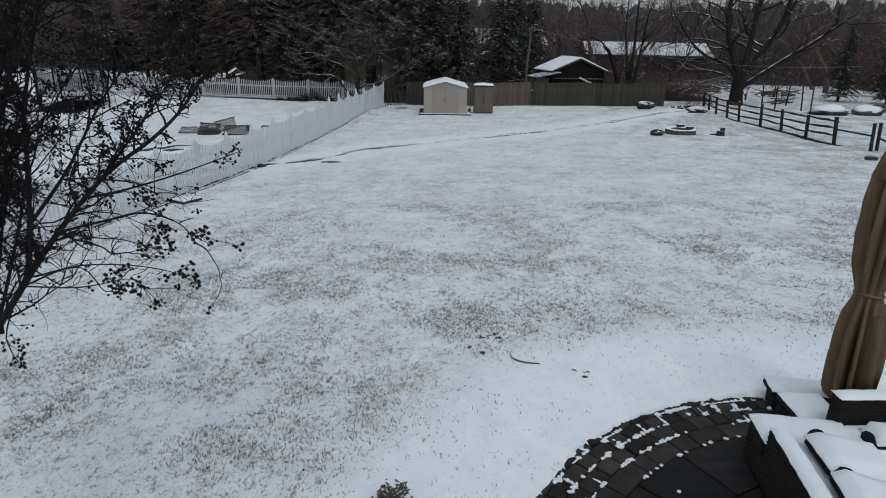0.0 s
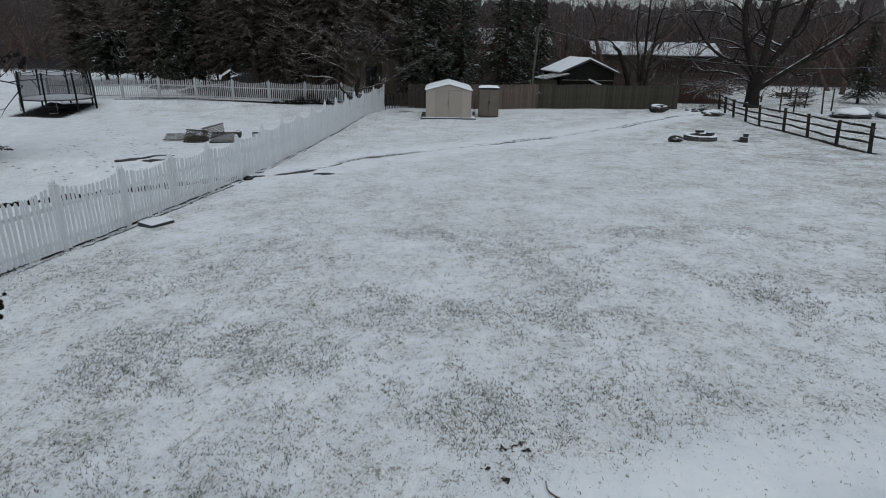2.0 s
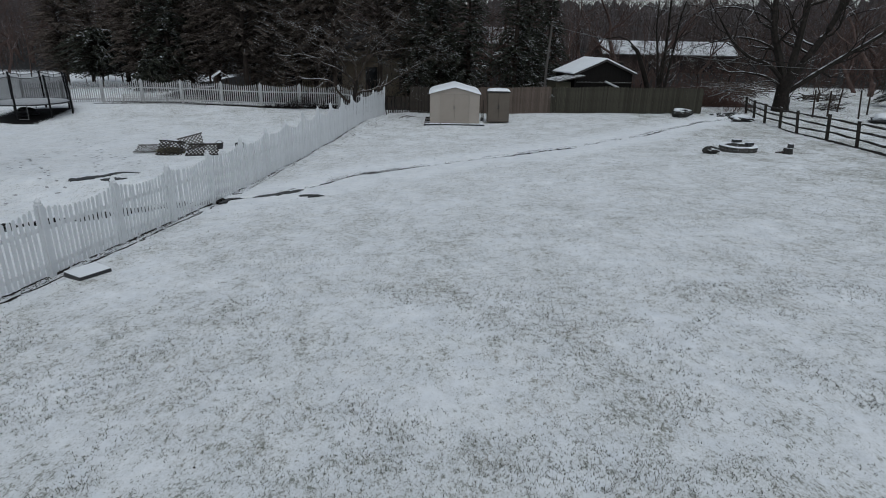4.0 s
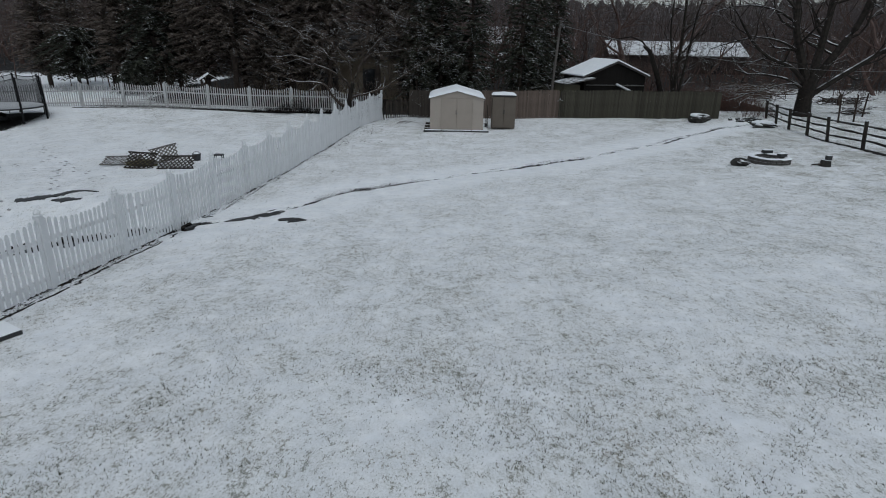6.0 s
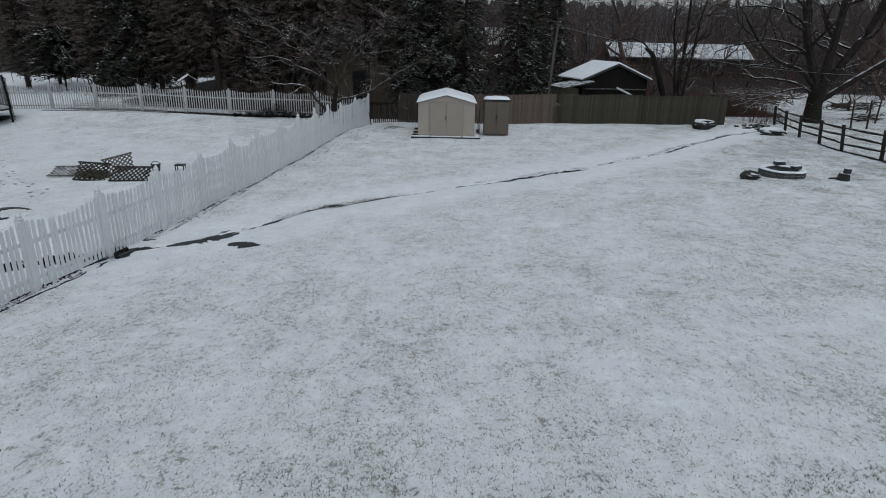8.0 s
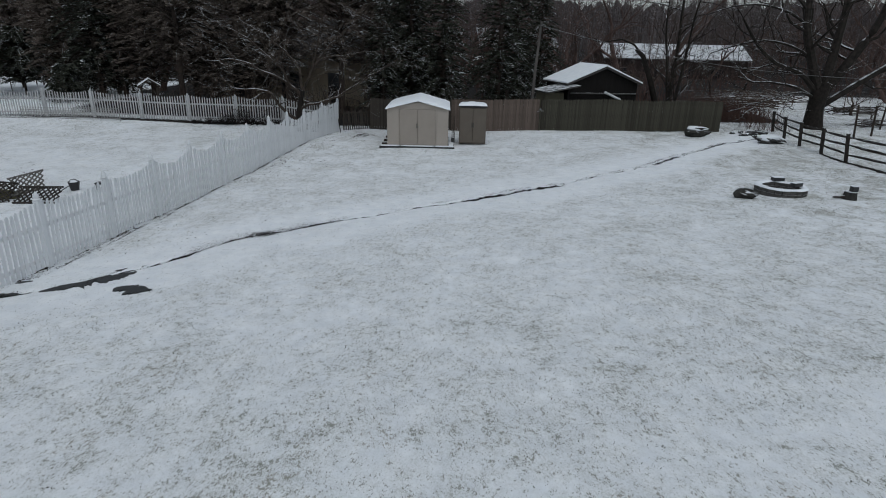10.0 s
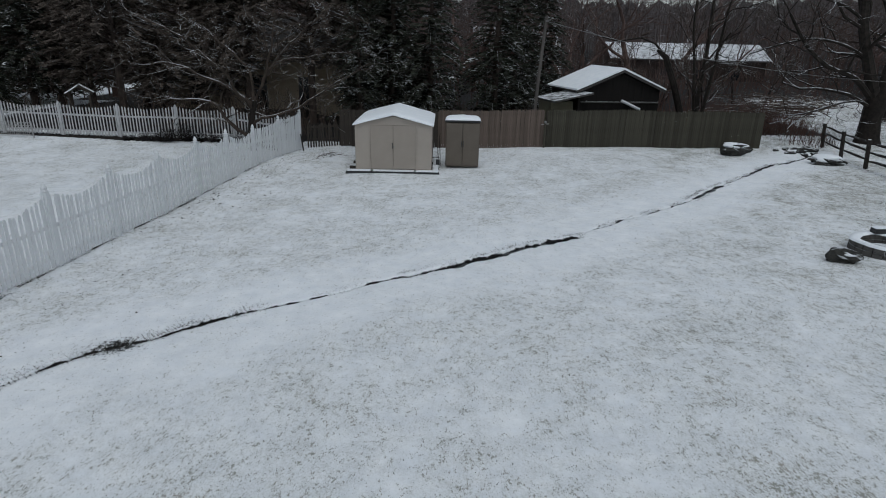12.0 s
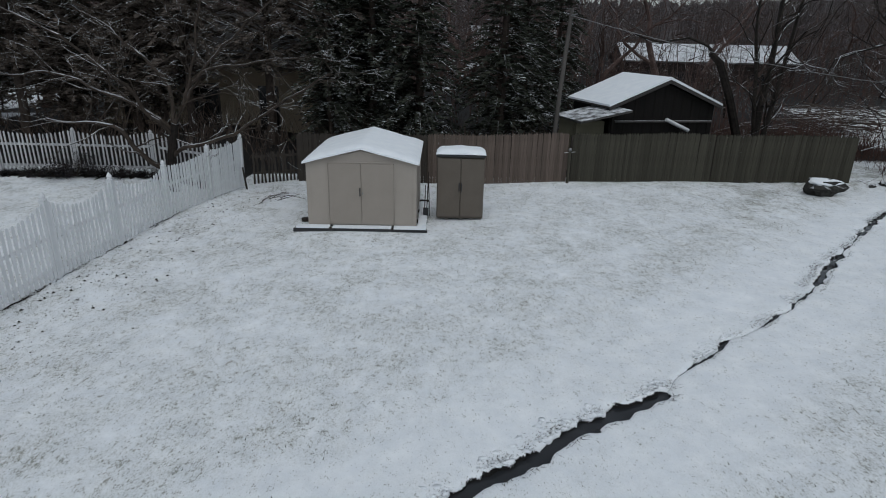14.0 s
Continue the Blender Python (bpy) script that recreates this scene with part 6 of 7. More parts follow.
def build_big_tree():
    r = random.Random(44)
    sh = (Shape(), Shape(), Shape())
    sh[0].tube([(0.1, 0, -0.3), (0.05, 0, 0.3), (0, 0, 1.2), (0.05, 0, 2.2), (0.2, 0, 2.8)], [0.78, 0.58, 0.49, 0.52, 0.42], 12)
    limbs = [((0.0, 0, 2.2), [(-0.9, 0, 4.2), (-1.6, 0.2, 6.5), (-1.7, 0.3, 9.5), (-2.2, 0.3, 12.5)], 0.32),
             ((0.2, 0, 2.5), [(0.5, 0.2, 4.6), (0.7, 0.2, 7.5), (1.3, 0.3, 10.5), (1.7, 0.3, 13)], 0.30),
             ((0.3, 0, 2.3), [(1.4, -0.1, 4.2), (2.6, -0.2, 6.6), (3.3, 0, 9.5), (4.2, 0, 12.5)], 0.30),
             ((0.4, 0, 1.5), [(1.7, -0.3, 2.6), (3.6, -0.5, 4.0), (5.8, -0.8, 5.6), (8.2, -1.0, 7.6)], 0.22),
             ((-0.2, 0, 2.3), [(-1.6, -0.3, 3.4), (-3.4, -0.6, 4.0), (-4.8, -0.8, 5.0), (-6.0, -1, 6.4)], 0.18),
             ((-0.2, 0, 1.9), [(-1.8, -0.4, 2.6), (-3.8, -0.8, 2.9), (-4.9, -1.2, 2.9), (-6.0, -1.5, 3.2)], 0.11),
             ((-1.0, 0.1, 4.4), [(-2.4, -0.2, 5.0), (-4.2, -0.4, 5.3), (-6.0, -0.6, 5.0), (-7.6, -0.8, 4.5)], 0.09),
             ((-1.5, 0.2, 6.2), [(-2.8, 0.0, 6.9), (-4.6, -0.2, 7.3), (-6.4, -0.4, 7.2), (-8.0, -0.5, 6.7)], 0.09),
             ((-0.3, 0, 2.0), [(-1.4, -0.5, 2.3), (-2.8, -0.9, 2.1), (-4.2, -1.2, 1.7), (-5.4, -1.5, 1.6)], 0.07)]
    for a, pts, rad in limbs:
        line = smooth_line([a] + pts, 0.6)
        n = len(line)
        sh[1].tube(line, [rad * (1 - 0.7 * i / n) for i in range(n)], 7, False)
        for k in range(3, n):
            d = (line[k] - line[k - 1]).normalized()
            nd = (d * 0.6 + Vector((r.gauss(0, 0.8), r.gauss(0, 0.6), r.gauss(0.1, 0.5)))).normalized()
            grow(r, sh, line[k], nd, r.uniform(1.2, 2.8), rad * (1 - 0.7 * k / n) * 0.38 + 0.009, 2, 5, 0.24, 0.05, 2, 0.0, 0.66)
    tree_thing("bare_tree", "large old bare tree with a thick dark trunk", (25.6, 51.8, land(20, 50)), sh, (MAT_OLD_BARK, MAT_BIG_LIMB, MAT_LINED))


build_big_tree()


def build_barn_tree():
    r = random.Random(55)
    sh = (Shape(), Shape(), Shape())
    sh[0].tube([(0, 0, -0.3), (-0.4, 0, 1.2), (-1.0, 0, 2.8), (-1.6, 0.1, 4.2), (-2.1, 0.1, 4.6)], [0.24, 0.20, 0.18, 0.16, 0.11], 8)
    for a, pts, rad in (((0.5, 0, -0.2), [(0.45, 0, 2), (0.55, 0, 4.5), (0.5, 0, 8), (0.6, 0, 11)], 0.16),
                        ((0.7, 0.1, -0.2), [(0.9, 0, 2), (1.2, 0.1, 4.5), (1.5, 0.2, 7), (2.1, 0.2, 9)], 0.12),
                        ((0.6, 0.1, 0.3), [(0.2, 0, 2.2), (0.0, 0.1, 4.0), (-0.3, 0.2, 6), (-0.3, 0.2, 9)], 0.10),
                        ((-1.6, 0.1, 4.2), [(-2.3, 0, 4.9), (-3.1, 0.1, 5.2), (-4.3, 0.2, 5.0), (-5.4, 0.2, 5.3)], 0.07)):
        line = smooth_line([a] + pts, 0.5)
        n = len(line)
        sh[1].tube(line, [rad * (1 - 0.75 * i / n) for i in range(n)], 6, False)
        for k in range(3, n):
            nd = ((line[k] - line[k - 1]).normalized() * 0.5 + Vector((r.gauss(0, 0.8), r.gauss(0, 0.6), r.gauss(0.2, 0.4)))).normalized()
            grow(r, sh, line[k], nd, r.uniform(1.0, 2.0), rad * (1 - 0.7 * k / n) * 0.4 + 0.006, 3, 5, 0.25, 0.06, 2)
    tree_thing("bare_tree", "slender multi-stemmed bare tree with a broken leaning trunk", (16.4, 53.6, 0.2), sh, (MAT_OLD_BARK, MAT_BIG_LIMB, MAT_LINED))


build_barn_tree()

grove = tree_thing("bare_tree", "slim bare tree lined with snow before the far house", (19.2, 66.0, 0.3), bare_tree(311, 10.5, 0.13, 5, 3, 0.22, 0.05, 0.20), (MAT_BIG_LIMB, MAT_LINED, MAT_LINED), group="trees before the far house")
for x, y, s, t in ((14.6, 68.0, 0.9, 70), (23.0, 69.5, 1.05, 150), (27.6, 72.0, 0.95, 230), (17.0, 63.0, 0.7, 300), (31.5, 74.0, 1.1, 20), (11.4, 66.0, 0.8, 190)):
    o = copy_thing(grove, pose(x, y, float(base_height(x, y)), 0, 0, t))
    o.scale = (s, s, s)

far_small = tree_thing("bare_tree", "young bare tree beyond the rail fence", (36.5, 47.2, land(20, 47)), bare_tree(300, 4.6, 0.10, 5, 3, 0.3, 0.04, 0.22), (MAT_BARK, MAT_TWIG, MAT_TWIG), group="young trees")
for x, y, s in ((30.8, 54.0, 0.85), (28.6, 56.0, 0.9), (40.0, 53.0, 1.2), (33.5, 60.0, 1.3)):
    o = copy_thing(far_small, pose(x, y, 0.25, 0, 0, x * 40))
    o.scale = (s, s, s)


def build_thicket(name, label, n, box, hmin, hmax, mat, seed, rad=0.012):
    """Dense thin stems of the undergrowth."""
    r = np.random.default_rng(seed)
    x0, x1, y0, y1 = box
    verts, faces = [], []
    for k in range(n):
        x, y = r.uniform(x0, x1), r.uniform(y0, y1)
        h = r.uniform(hmin, hmax)
        if 16 < x < 46 and 62 < y < 96:
            h = min(h, 1.0 + 2.6 * r.random())
            if r.random() < 0.45:
                continue
        if (x < -16 or 24 < x < 46) and y < 84 and r.random() < 0.6:
            continue
        p = Vector((x, y, float(base_height(x, y)) - 0.05))
        d = Vector((r.normal(0, 0.22), r.normal(0, 0.22), 1)).normalized()
        base = len(verts)
        w = rad * r.uniform(0.6, 1.5)
        for s in range(4):
            rr = w * (1 - s / 4.2)
            for j in range(3):
                a = 2.1 * j
                verts.append((p.x + rr * math.cos(a), p.y + rr * math.sin(a), p.z))
            d = (d + Vector((r.normal(0, 0.28), r.normal(0, 0.28), 0))).normalized()
            p = p + d * (h / 3)
        for s in range(3):
            for j in range(3):
                q = (j + 1) % 3
                faces.append((base + 3 * s + j, base + 3 * s + q, base + 3 * s + 3 + q, base + 3 * s + 3 + j))
    me = bpy.data.meshes.new(name)
    me.from_pydata(verts, [], faces)
    me.materials.append(mat)
    return tagged(new(name, me), label, "brush", kind="stuff")


MAT_REDBRUSH = snowy_material("reddish_brush", (0.046, 0.0265, 0.0215), (0.108, 0.063, 0.050), 0.8, 0.4, 3.0)
# Greyer than the nearer bark: the air's haze is put into the colour.
MAT_HAZE = snowy_material("hazy_far_bark", (0.050, 0.042, 0.041), (0.125, 0.106, 0.104), 0.8, 0.25, 2.0)


def build_twiggery(name, label, n, box, hmin, hmax, mat, seed, twigs=46, rad=0.05, clear=True):
    """Bare saplings: a thin bent stem each, and a fan of fine twigs round its upper part."""
    r = np.random.default_rng(seed)
    x, y = r.uniform(box[0], box[1], n), r.uniform(box[2], box[3], n)
    h = r.uniform(hmin, hmax, n)
    if clear:
        low = (x > 17) & (x < 45) & (y < 97)
        h = np.where(low & (r.random(n) < 0.62), np.minimum(h, 1.6 + 2.2 * r.random(n)), h)
        keep = ~(((x < -16) | ((x > 24) & (x < 46))) & (y < 84) & (r.random(n) < 0.6)) & ~((x > 25) & (x < 47) & (y < 77) & (r.random(n) < 0.85))
        x, y, h = x[keep], y[keep], h[keep]
    n = len(x)
    foot = np.stack([x, y, base_height(x, y) - 0.1], -1)
    lean = np.stack([r.normal(0, 0.10, n), r.normal(0, 0.10, n), np.ones(n)], -1)
    w = rad * (0.4 + 0.6 * r.random(n)) * (h / hmax) ** 0.5
    tri = []
    for a in (0.3, 2.4):
        c = np.stack([np.cos(a) * w, np.sin(a) * w, 0 * w], -1)
        tri.append(np.stack([foot - c, foot + c, foot + lean * h[:, None]], 1))
    for _ in range(twigs):
        t = 0.18 + 0.8 * r.random(n) ** 0.8
        base = foot + lean * (h * t)[:, None]
        a, e = r.uniform(0, 2 * np.pi, n), r.uniform(-0.1, 1.25, n)
        L = h * (0.10 + 0.24 * r.random(n)) * (1.15 - t)
        off = np.stack([np.cos(a) * np.cos(e), np.sin(a) * np.cos(e), np.sin(e)], -1)
        base = base + off * (L * 0.6 * r.random(n))[:, None]
        off = off + r.normal(0, 0.35, (n, 3))
        side = np.stack([r.normal(0, 1, n), r.normal(0, 1, n), r.normal(0, 1, n)], -1) * (w * (0.16 + 0.16 * r.random(n)))[:, None]
        tri.append(np.stack([base - side, base + side, base + off * L[:, None]], 1))
    v = np.concatenate(tri)
    me = bpy.data.meshes.new(name)
    me.from_pydata(v.reshape(-1, 3).tolist(), [], np.arange(3 * len(v)).reshape(-1, 3).tolist())
    me.materials.append(mat)
    return tagged(new(name, me), label, "brush", kind="stuff")


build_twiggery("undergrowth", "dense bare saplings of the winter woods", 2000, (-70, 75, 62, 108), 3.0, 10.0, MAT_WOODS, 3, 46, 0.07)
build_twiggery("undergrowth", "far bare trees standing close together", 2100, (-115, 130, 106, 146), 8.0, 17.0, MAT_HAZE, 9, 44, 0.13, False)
build_thicket("undergrowth", "bare brush behind the stockade fence", 1700, (12.5, 25, 53.5, 63), 0.5, 2.2, MAT_REDBRUSH, 4, 0.016)
build_thicket("undergrowth", "thin brush at the foot of the conifers", 1500, (-23, 9, 50.5, 58), 0.6, 2.4, MAT_TWIG, 5, 0.014)
build_thicket("undergrowth", "bare brush before the far brown house", 2200, (17, 48, 70, 92), 1.0, 3.4, MAT_REDBRUSH, 12, 0.02)
build_thicket("undergrowth", "reddish brush behind the fence end", 420, (18.6, 24.2, 53.5, 56.5), 0.5, 1.7, MAT_REDBRUSH, 16, 0.011)
build_thicket("undergrowth", "reddish brush by the big bare tree", 130, (21.0, 23.5, 49.8, 52.2), 0.4, 1.5, MAT_REDBRUSH, 6, 0.010)


def low_shrub(x, y, s, seed, mat, label, group="dark shrubs"):
    r = random.Random(seed)
    t = thing("shrub", label, "shrub", (x, y, land(x, y)), 0, group)
    stems, leaves = Shape(), Shape()
    for k in range(26):
        a, e = r.uniform(0, 6.28), r.uniform(0.2, 1.2)
        tip = Vector((math.cos(a) * math.cos(e), math.sin(a) * math.cos(e), math.sin(e) * 0.8)) * s * r.uniform(0.6, 1.1)
        stems.tube([(0, 0, 0), tip * 0.5 + Vector((0, 0, 0.05)), tip], [0.012, 0.008, 0.004], 3, False)
        for j in range(48):
            q = tip * r.uniform(0.35, 1.05) + Vector((r.gauss(0, 0.08), r.gauss(0, 0.08), r.gauss(0, 0.06))) * s
            d = Vector((r.gauss(0, 1), r.gauss(0, 1), r.gauss(0, 0.4))).normalized()
            c = d.cross(UP).normalized()
            w = 0.09 * s ** 0.5
            leaves.add([q, q + d * w * 0.5 + c * w * 0.25, q + d * w, q + d * w * 0.5 - c * w * 0.25], [(0, 1, 2, 3)])
    part("branchwork", stems, MAT_BARK, t)
    part("leaves", leaves, mat, t)


MAT_DARK_LEAF = snowy_material("wilted_dark_leaves", (0.010, 0.009, 0.010), (0.038, 0.033, 0.035), 1.15, 0.5, 8.0, patch=0.4)
for k, (x, y, s) in enumerate(((-9.1, 47.35, 0.7), (-9.9, 47.4, 1.05), (-10.6, 47.4, 0.75), (-8.3, 47.4, 0.5), (-7.6, 47.45, 0.42), (-6.9, 47.5, 0.5), (-6.2, 47.5, 0.4), (-11.4, 47.45, 0.45), (-12.2, 47.4, 0.36), (-5.6, 47.55, 0.36))):
    low_shrub(x, y, s, 500 + k, MAT_DARK_LEAF, "low dark shrub before the white back fence")
low_shrub(-0.31, 3.62, 0.21, 520, MAT_CEDAR, "small dark shrub at the edge of the snow bed", "bed shrubs")

# distant wooded rise that closes the view
def build_backdrop():
    s = Shape()
    n = 880
    pts = []
    for k in range(n + 1):
        a = radians(-20 + 220 * k / n)
        R = 150
        h = 14.6 + 3 * noise.noise(Vector((k * 0.018, 0, 0))) + 2.4 * noise.noise(Vector((k * 0.17, 4, 0))) + 2.6 * noise.noise(Vector((k * 0.7, 9, 0)))
        for j in range(6):
            pts.append((R * math.cos(a) * (1 + 0.04 * j), R * math.sin(a) * (1 + 0.04 * j) + 5, -4 + (h + 4) * j / 5))
    s.add(pts, [(6 * k + j, 6 * k + j + 1, 6 * k + 7 + j, 6 * k + 6 + j) for k in range(n) for j in range(5)])
    m, nn, l, b = node_material("hazy_distant_woods", 0.95)
    pos = world_pos(nn)
    q = maths(nn, l, "ADD", maths(nn, l, "MULTIPLY", noise_node(nn, l, 0.12, 5, 0.6, pos), 0.5), maths(nn, l, "MULTIPLY", noise_node(nn, l, 1.4, 4, 0.7, pos, (1, 1, 0.15)), 0.5))
    # Ramp is greyed and lightened: haze over the distance is part of it.
    l.new(ramp(nn, l, q, [(0.35, (0.037, 0.033, 0.033)), (0.65, (0.094, 0.084, 0.084))]), b.inputs["Base Color"])
    solo("backdrop", s, m, "distant grey-brown wooded rise", "backdrop", kind="structure")


build_backdrop()

# ---- patio ----
def build_patio():
    m = plain_material("wet_paver", (0.030, 0.0250, 0.0215), 0.72, 0.55, 5.0, bump=0.5, per_object=0.5, fine=90)
    slate = plain_material("wet_slate_paver", (0.0150, 0.0135, 0.0130), 0.62, 0.6, 4.0, (1, 2.5, 1), 0.5, per_object=0.35, fine=70)
    joints = []
    p = thing("patio", "curved patio of dark wet concrete pavers", "patio", (PATIO[0], PATIO[1], PATIO_Z), kind="structure")
    part("bed", Shape().lathe([(PATIO_R + 0.02, -0.2), (PATIO_R + 0.02, -0.03), (0.1, -0.03)], 64), MAT_DARK_WOOD, p, "dark jointing sand")
    r = random.Random(12)
    rings = [(3.33, 3.47, 0.18, 0.26), (3.17, 3.32, 0.16, 0.34), (2.99, 3.16, 0.14, 0.40), (2.77, 2.98, 0.16, 0.44), (2.16, 2.76, 0.60, 1.05), (1.50, 2.15, 0.5, 0.9), (0.80, 1.49, 0.45, 0.8)]
    for r0, r1, wmin, wmax in rings:
        a = r.uniform(0, 0.3)
        end = a + 2 * math.pi
        while a < end - 0.02:
            w = r.uniform(wmin, wmax) / ((r0 + r1) / 2)
            b = min(a + w, end)
            if end - b < 0.05:
                b = end
            g = (0.009 + r.uniform(-0.003, 0.004)) / r1
            if math.sin((a + b) / 2) > -0.35:
                top = r.uniform(-0.004, 0.006)
                n = 6
                if 2.7 < r0 < 3.30 and 0.9 < a < 2.95:
                    joints.append((r1 + 0.005, a, b))
                ang = [a + g + (b - a - 2 * g) * i / n for i in range(n + 1)]
                lo = [(rr * math.cos(t), rr * math.sin(t), -0.05) for rr in (r0, r1) for t in ang]
                mid = [(rr * math.cos(t), rr * math.sin(t), top - 0.008) for rr in (r0, r1) for t in ang]
                ch = 0.007
                hi = [(rr * math.cos(t), rr * math.sin(t), top) for rr in (r0 + ch, r1 - ch) for t in [ang[0] + ch / r1] + ang[1:-1] + [ang[-1] - ch / r1]]
                k = n + 1
                loop = list(range(k)) + list(range(2 * k - 1, k - 1, -1))
                s = Shape()
                fs = [(i, i + 1, k + i + 1, k + i) for i in range(n)]
                s.add(lo + mid + hi, [tuple(4 * k + q for q in f[::-1]) for f in fs]
                      + [(loop[i], loop[(i + 1) % len(loop)], 2 * k + loop[(i + 1) % len(loop)], 2 * k + loop[i]) for i in range(len(loop))]
                      + [(2 * k + loop[i], 2 * k + loop[(i + 1) % len(loop)], 4 * k + loop[(i + 1) % len(loop)], 4 * k + loop[i]) for i in range(len(loop))])
                part("paver", s, m if r1 > 2.8 else slate, p)
            a = b
    # snow left in the joints: wavering ribbons along them, thicker where joints meet
    sn = Shape()

    def ribbon(path, width, seed):
        n = len(path)
        pts = []
        for j, q in enumerate(path):
            d = (path[min(j + 1, n - 1)] - path[max(j - 1, 0)]).normalized()
            side = Vector((-d.y, d.x, 0))
            e = min(1, 0.15 + 1.6 * math.sin(math.pi * (j + 0.3) / (n - 0.4)))
            w = width * e * (0.75 + 1.9 * noise.noise(Vector((seed * 7.7, j * 0.22, 0))))
            w = max(w, 0.003)
            q = q + side * (0.012 * noise.noise(Vector((seed * 3.3, j * 0.13, 5))))
            for o, h in ((-1, -0.004), (-0.72, 0.45), (0, 0.8), (0.72, 0.45), (1, -0.004)):
                pts.append(q + side * (w * o) + Vector((0, 0, 0.004 + max(0, h) * min(w, 0.03) if h > 0 else -0.003)))
        sn.add(pts, [(5 * j + k, 5 * j + k + 1, 5 * j + 6 + k, 5 * j + 5 + k) for j in range(n - 1) for k in range(4)])

    for k in range(150):
        ring, a, b = r.choice(joints)
        if r.random() < 0.6:
            span = r.choice((0.05, 0.08, 0.12, 0.17, 0.24)) / ring
            a0 = r.choice((a, b)) - r.uniform(0, span)
            path = [Vector((ring * math.cos(a0 + span * j / 40), ring * math.sin(a0 + span * j / 40), 0)) for j in range(41)]
        else:
            r1 = min(3.4, ring + r.uniform(0.06, 0.2))
            path = [Vector(((ring - 0.02 + (r1 - ring) * j / 16) * math.cos(b), (ring - 0.02 + (r1 - ring) * j / 16) * math.sin(b), 0)) for j in range(17)]
        ribbon(path, r.uniform(0.007, 0.021), k)
        if r.random() < 0.5:
            q = path[r.choice((0, -1))]
            w = r.uniform(0.014, 0.034)
            sn.blob((q.x, q.y, 0.003), (w * r.uniform(0.8, 1.5), w, w * 0.4), k + 200, 0.45, 10, flat=0.3)
    # crumbs of snow on the pavers and along the slate's edge
    for k in range(90):
        rr, a = r.choice((2.765, 2.765, 2.985, 3.165, r.uniform(1.7, 3.3))), r.uniform(0.9, 2.95)
        w = r.uniform(0.008, 0.026)
        sn.blob((rr * math.cos(a), rr * math.sin(a), 0.004), (w * r.uniform(0.9, 1.6), w, w * 0.55), k + 600, 0.4, 8, flat=0.3)
    o = part("snow_bits", sn, MAT_SNOW, p, "scraps of snow in the joints", smooth=True)
    tagged(o, kind="stuff")
    # ragged snow lip that overhangs the outer pavers
    lip = Shape()
    n = 900
    pts = []
    prof = 6
    for k in range(n + 1):
        a = math.pi * (-0.05 + 1.1 * k / n)
        c, s = math.cos(a), math.sin(a)
        wob = 0.06 * noise.noise(Vector((k * 0.035, 3, 0))) + 0.05 * noise.noise(Vector((k * 0.10, 8, 0)))
        fine = 0.03 * noise.noise(Vector((k * 0.32, 8, 3)))
        rr = PATIO_R - 0.075 + wob
        for dr, z in ((0.0, -0.004), (0.010, 0.020), (0.035, 0.036), (0.10, 0.046), (0.20, 0.044), (0.38, 0.024)):
            ro = wob * (1 - dr / 0.38) ** 2 + fine * max(0, 1 - dr / 0.03) + PATIO_R - 0.075 + dr
            pts.append((ro * c, ro * s, z + (0.008 * noise.noise(Vector((k * 0.06, dr * 5, 1))) if z > 0 else 0)))
    lip.add(pts, [(k * prof + j, k * prof + j + 1, (k + 1) * prof + j + 1, (k + 1) * prof + j) for k in range(n) for j in range(prof - 1)])
    part("snow_lip", lip, MAT_GROUND, p, "rounded edge of snow", smooth=True)


build_patio()


def wicker_material():
    m, n, l, b = node_material("black_brown_wicker", 0.74)
    pos = object_pos(n)
    strand = noise_node(n, l, 9.0, 2, 0.5, pos, (0.6, 0.6, 5.0))
    fleck = noise_node(n, l, 70.0, 2, 0.5, pos)
    f = maths(n, l, "ADD", maths(n, l, "MULTIPLY", strand, 0.6), maths(n, l, "MULTIPLY", fleck, 0.4))
    l.new(ramp(n, l, f, [(0.3, (0.004, 0.0034, 0.003)), (0.7, (0.024, 0.0195, 0.0165))]), b.inputs["Base Color"])
    bumped(n, l, b, fleck, 0.3, 0.004)
    return m


MAT_WICKER = wicker_material()
MAT_CUSHION = plain_material("charcoal_cushion", (0.014, 0.0145, 0.0175), 0.85, 0.3, 6.0, bump=0.2)


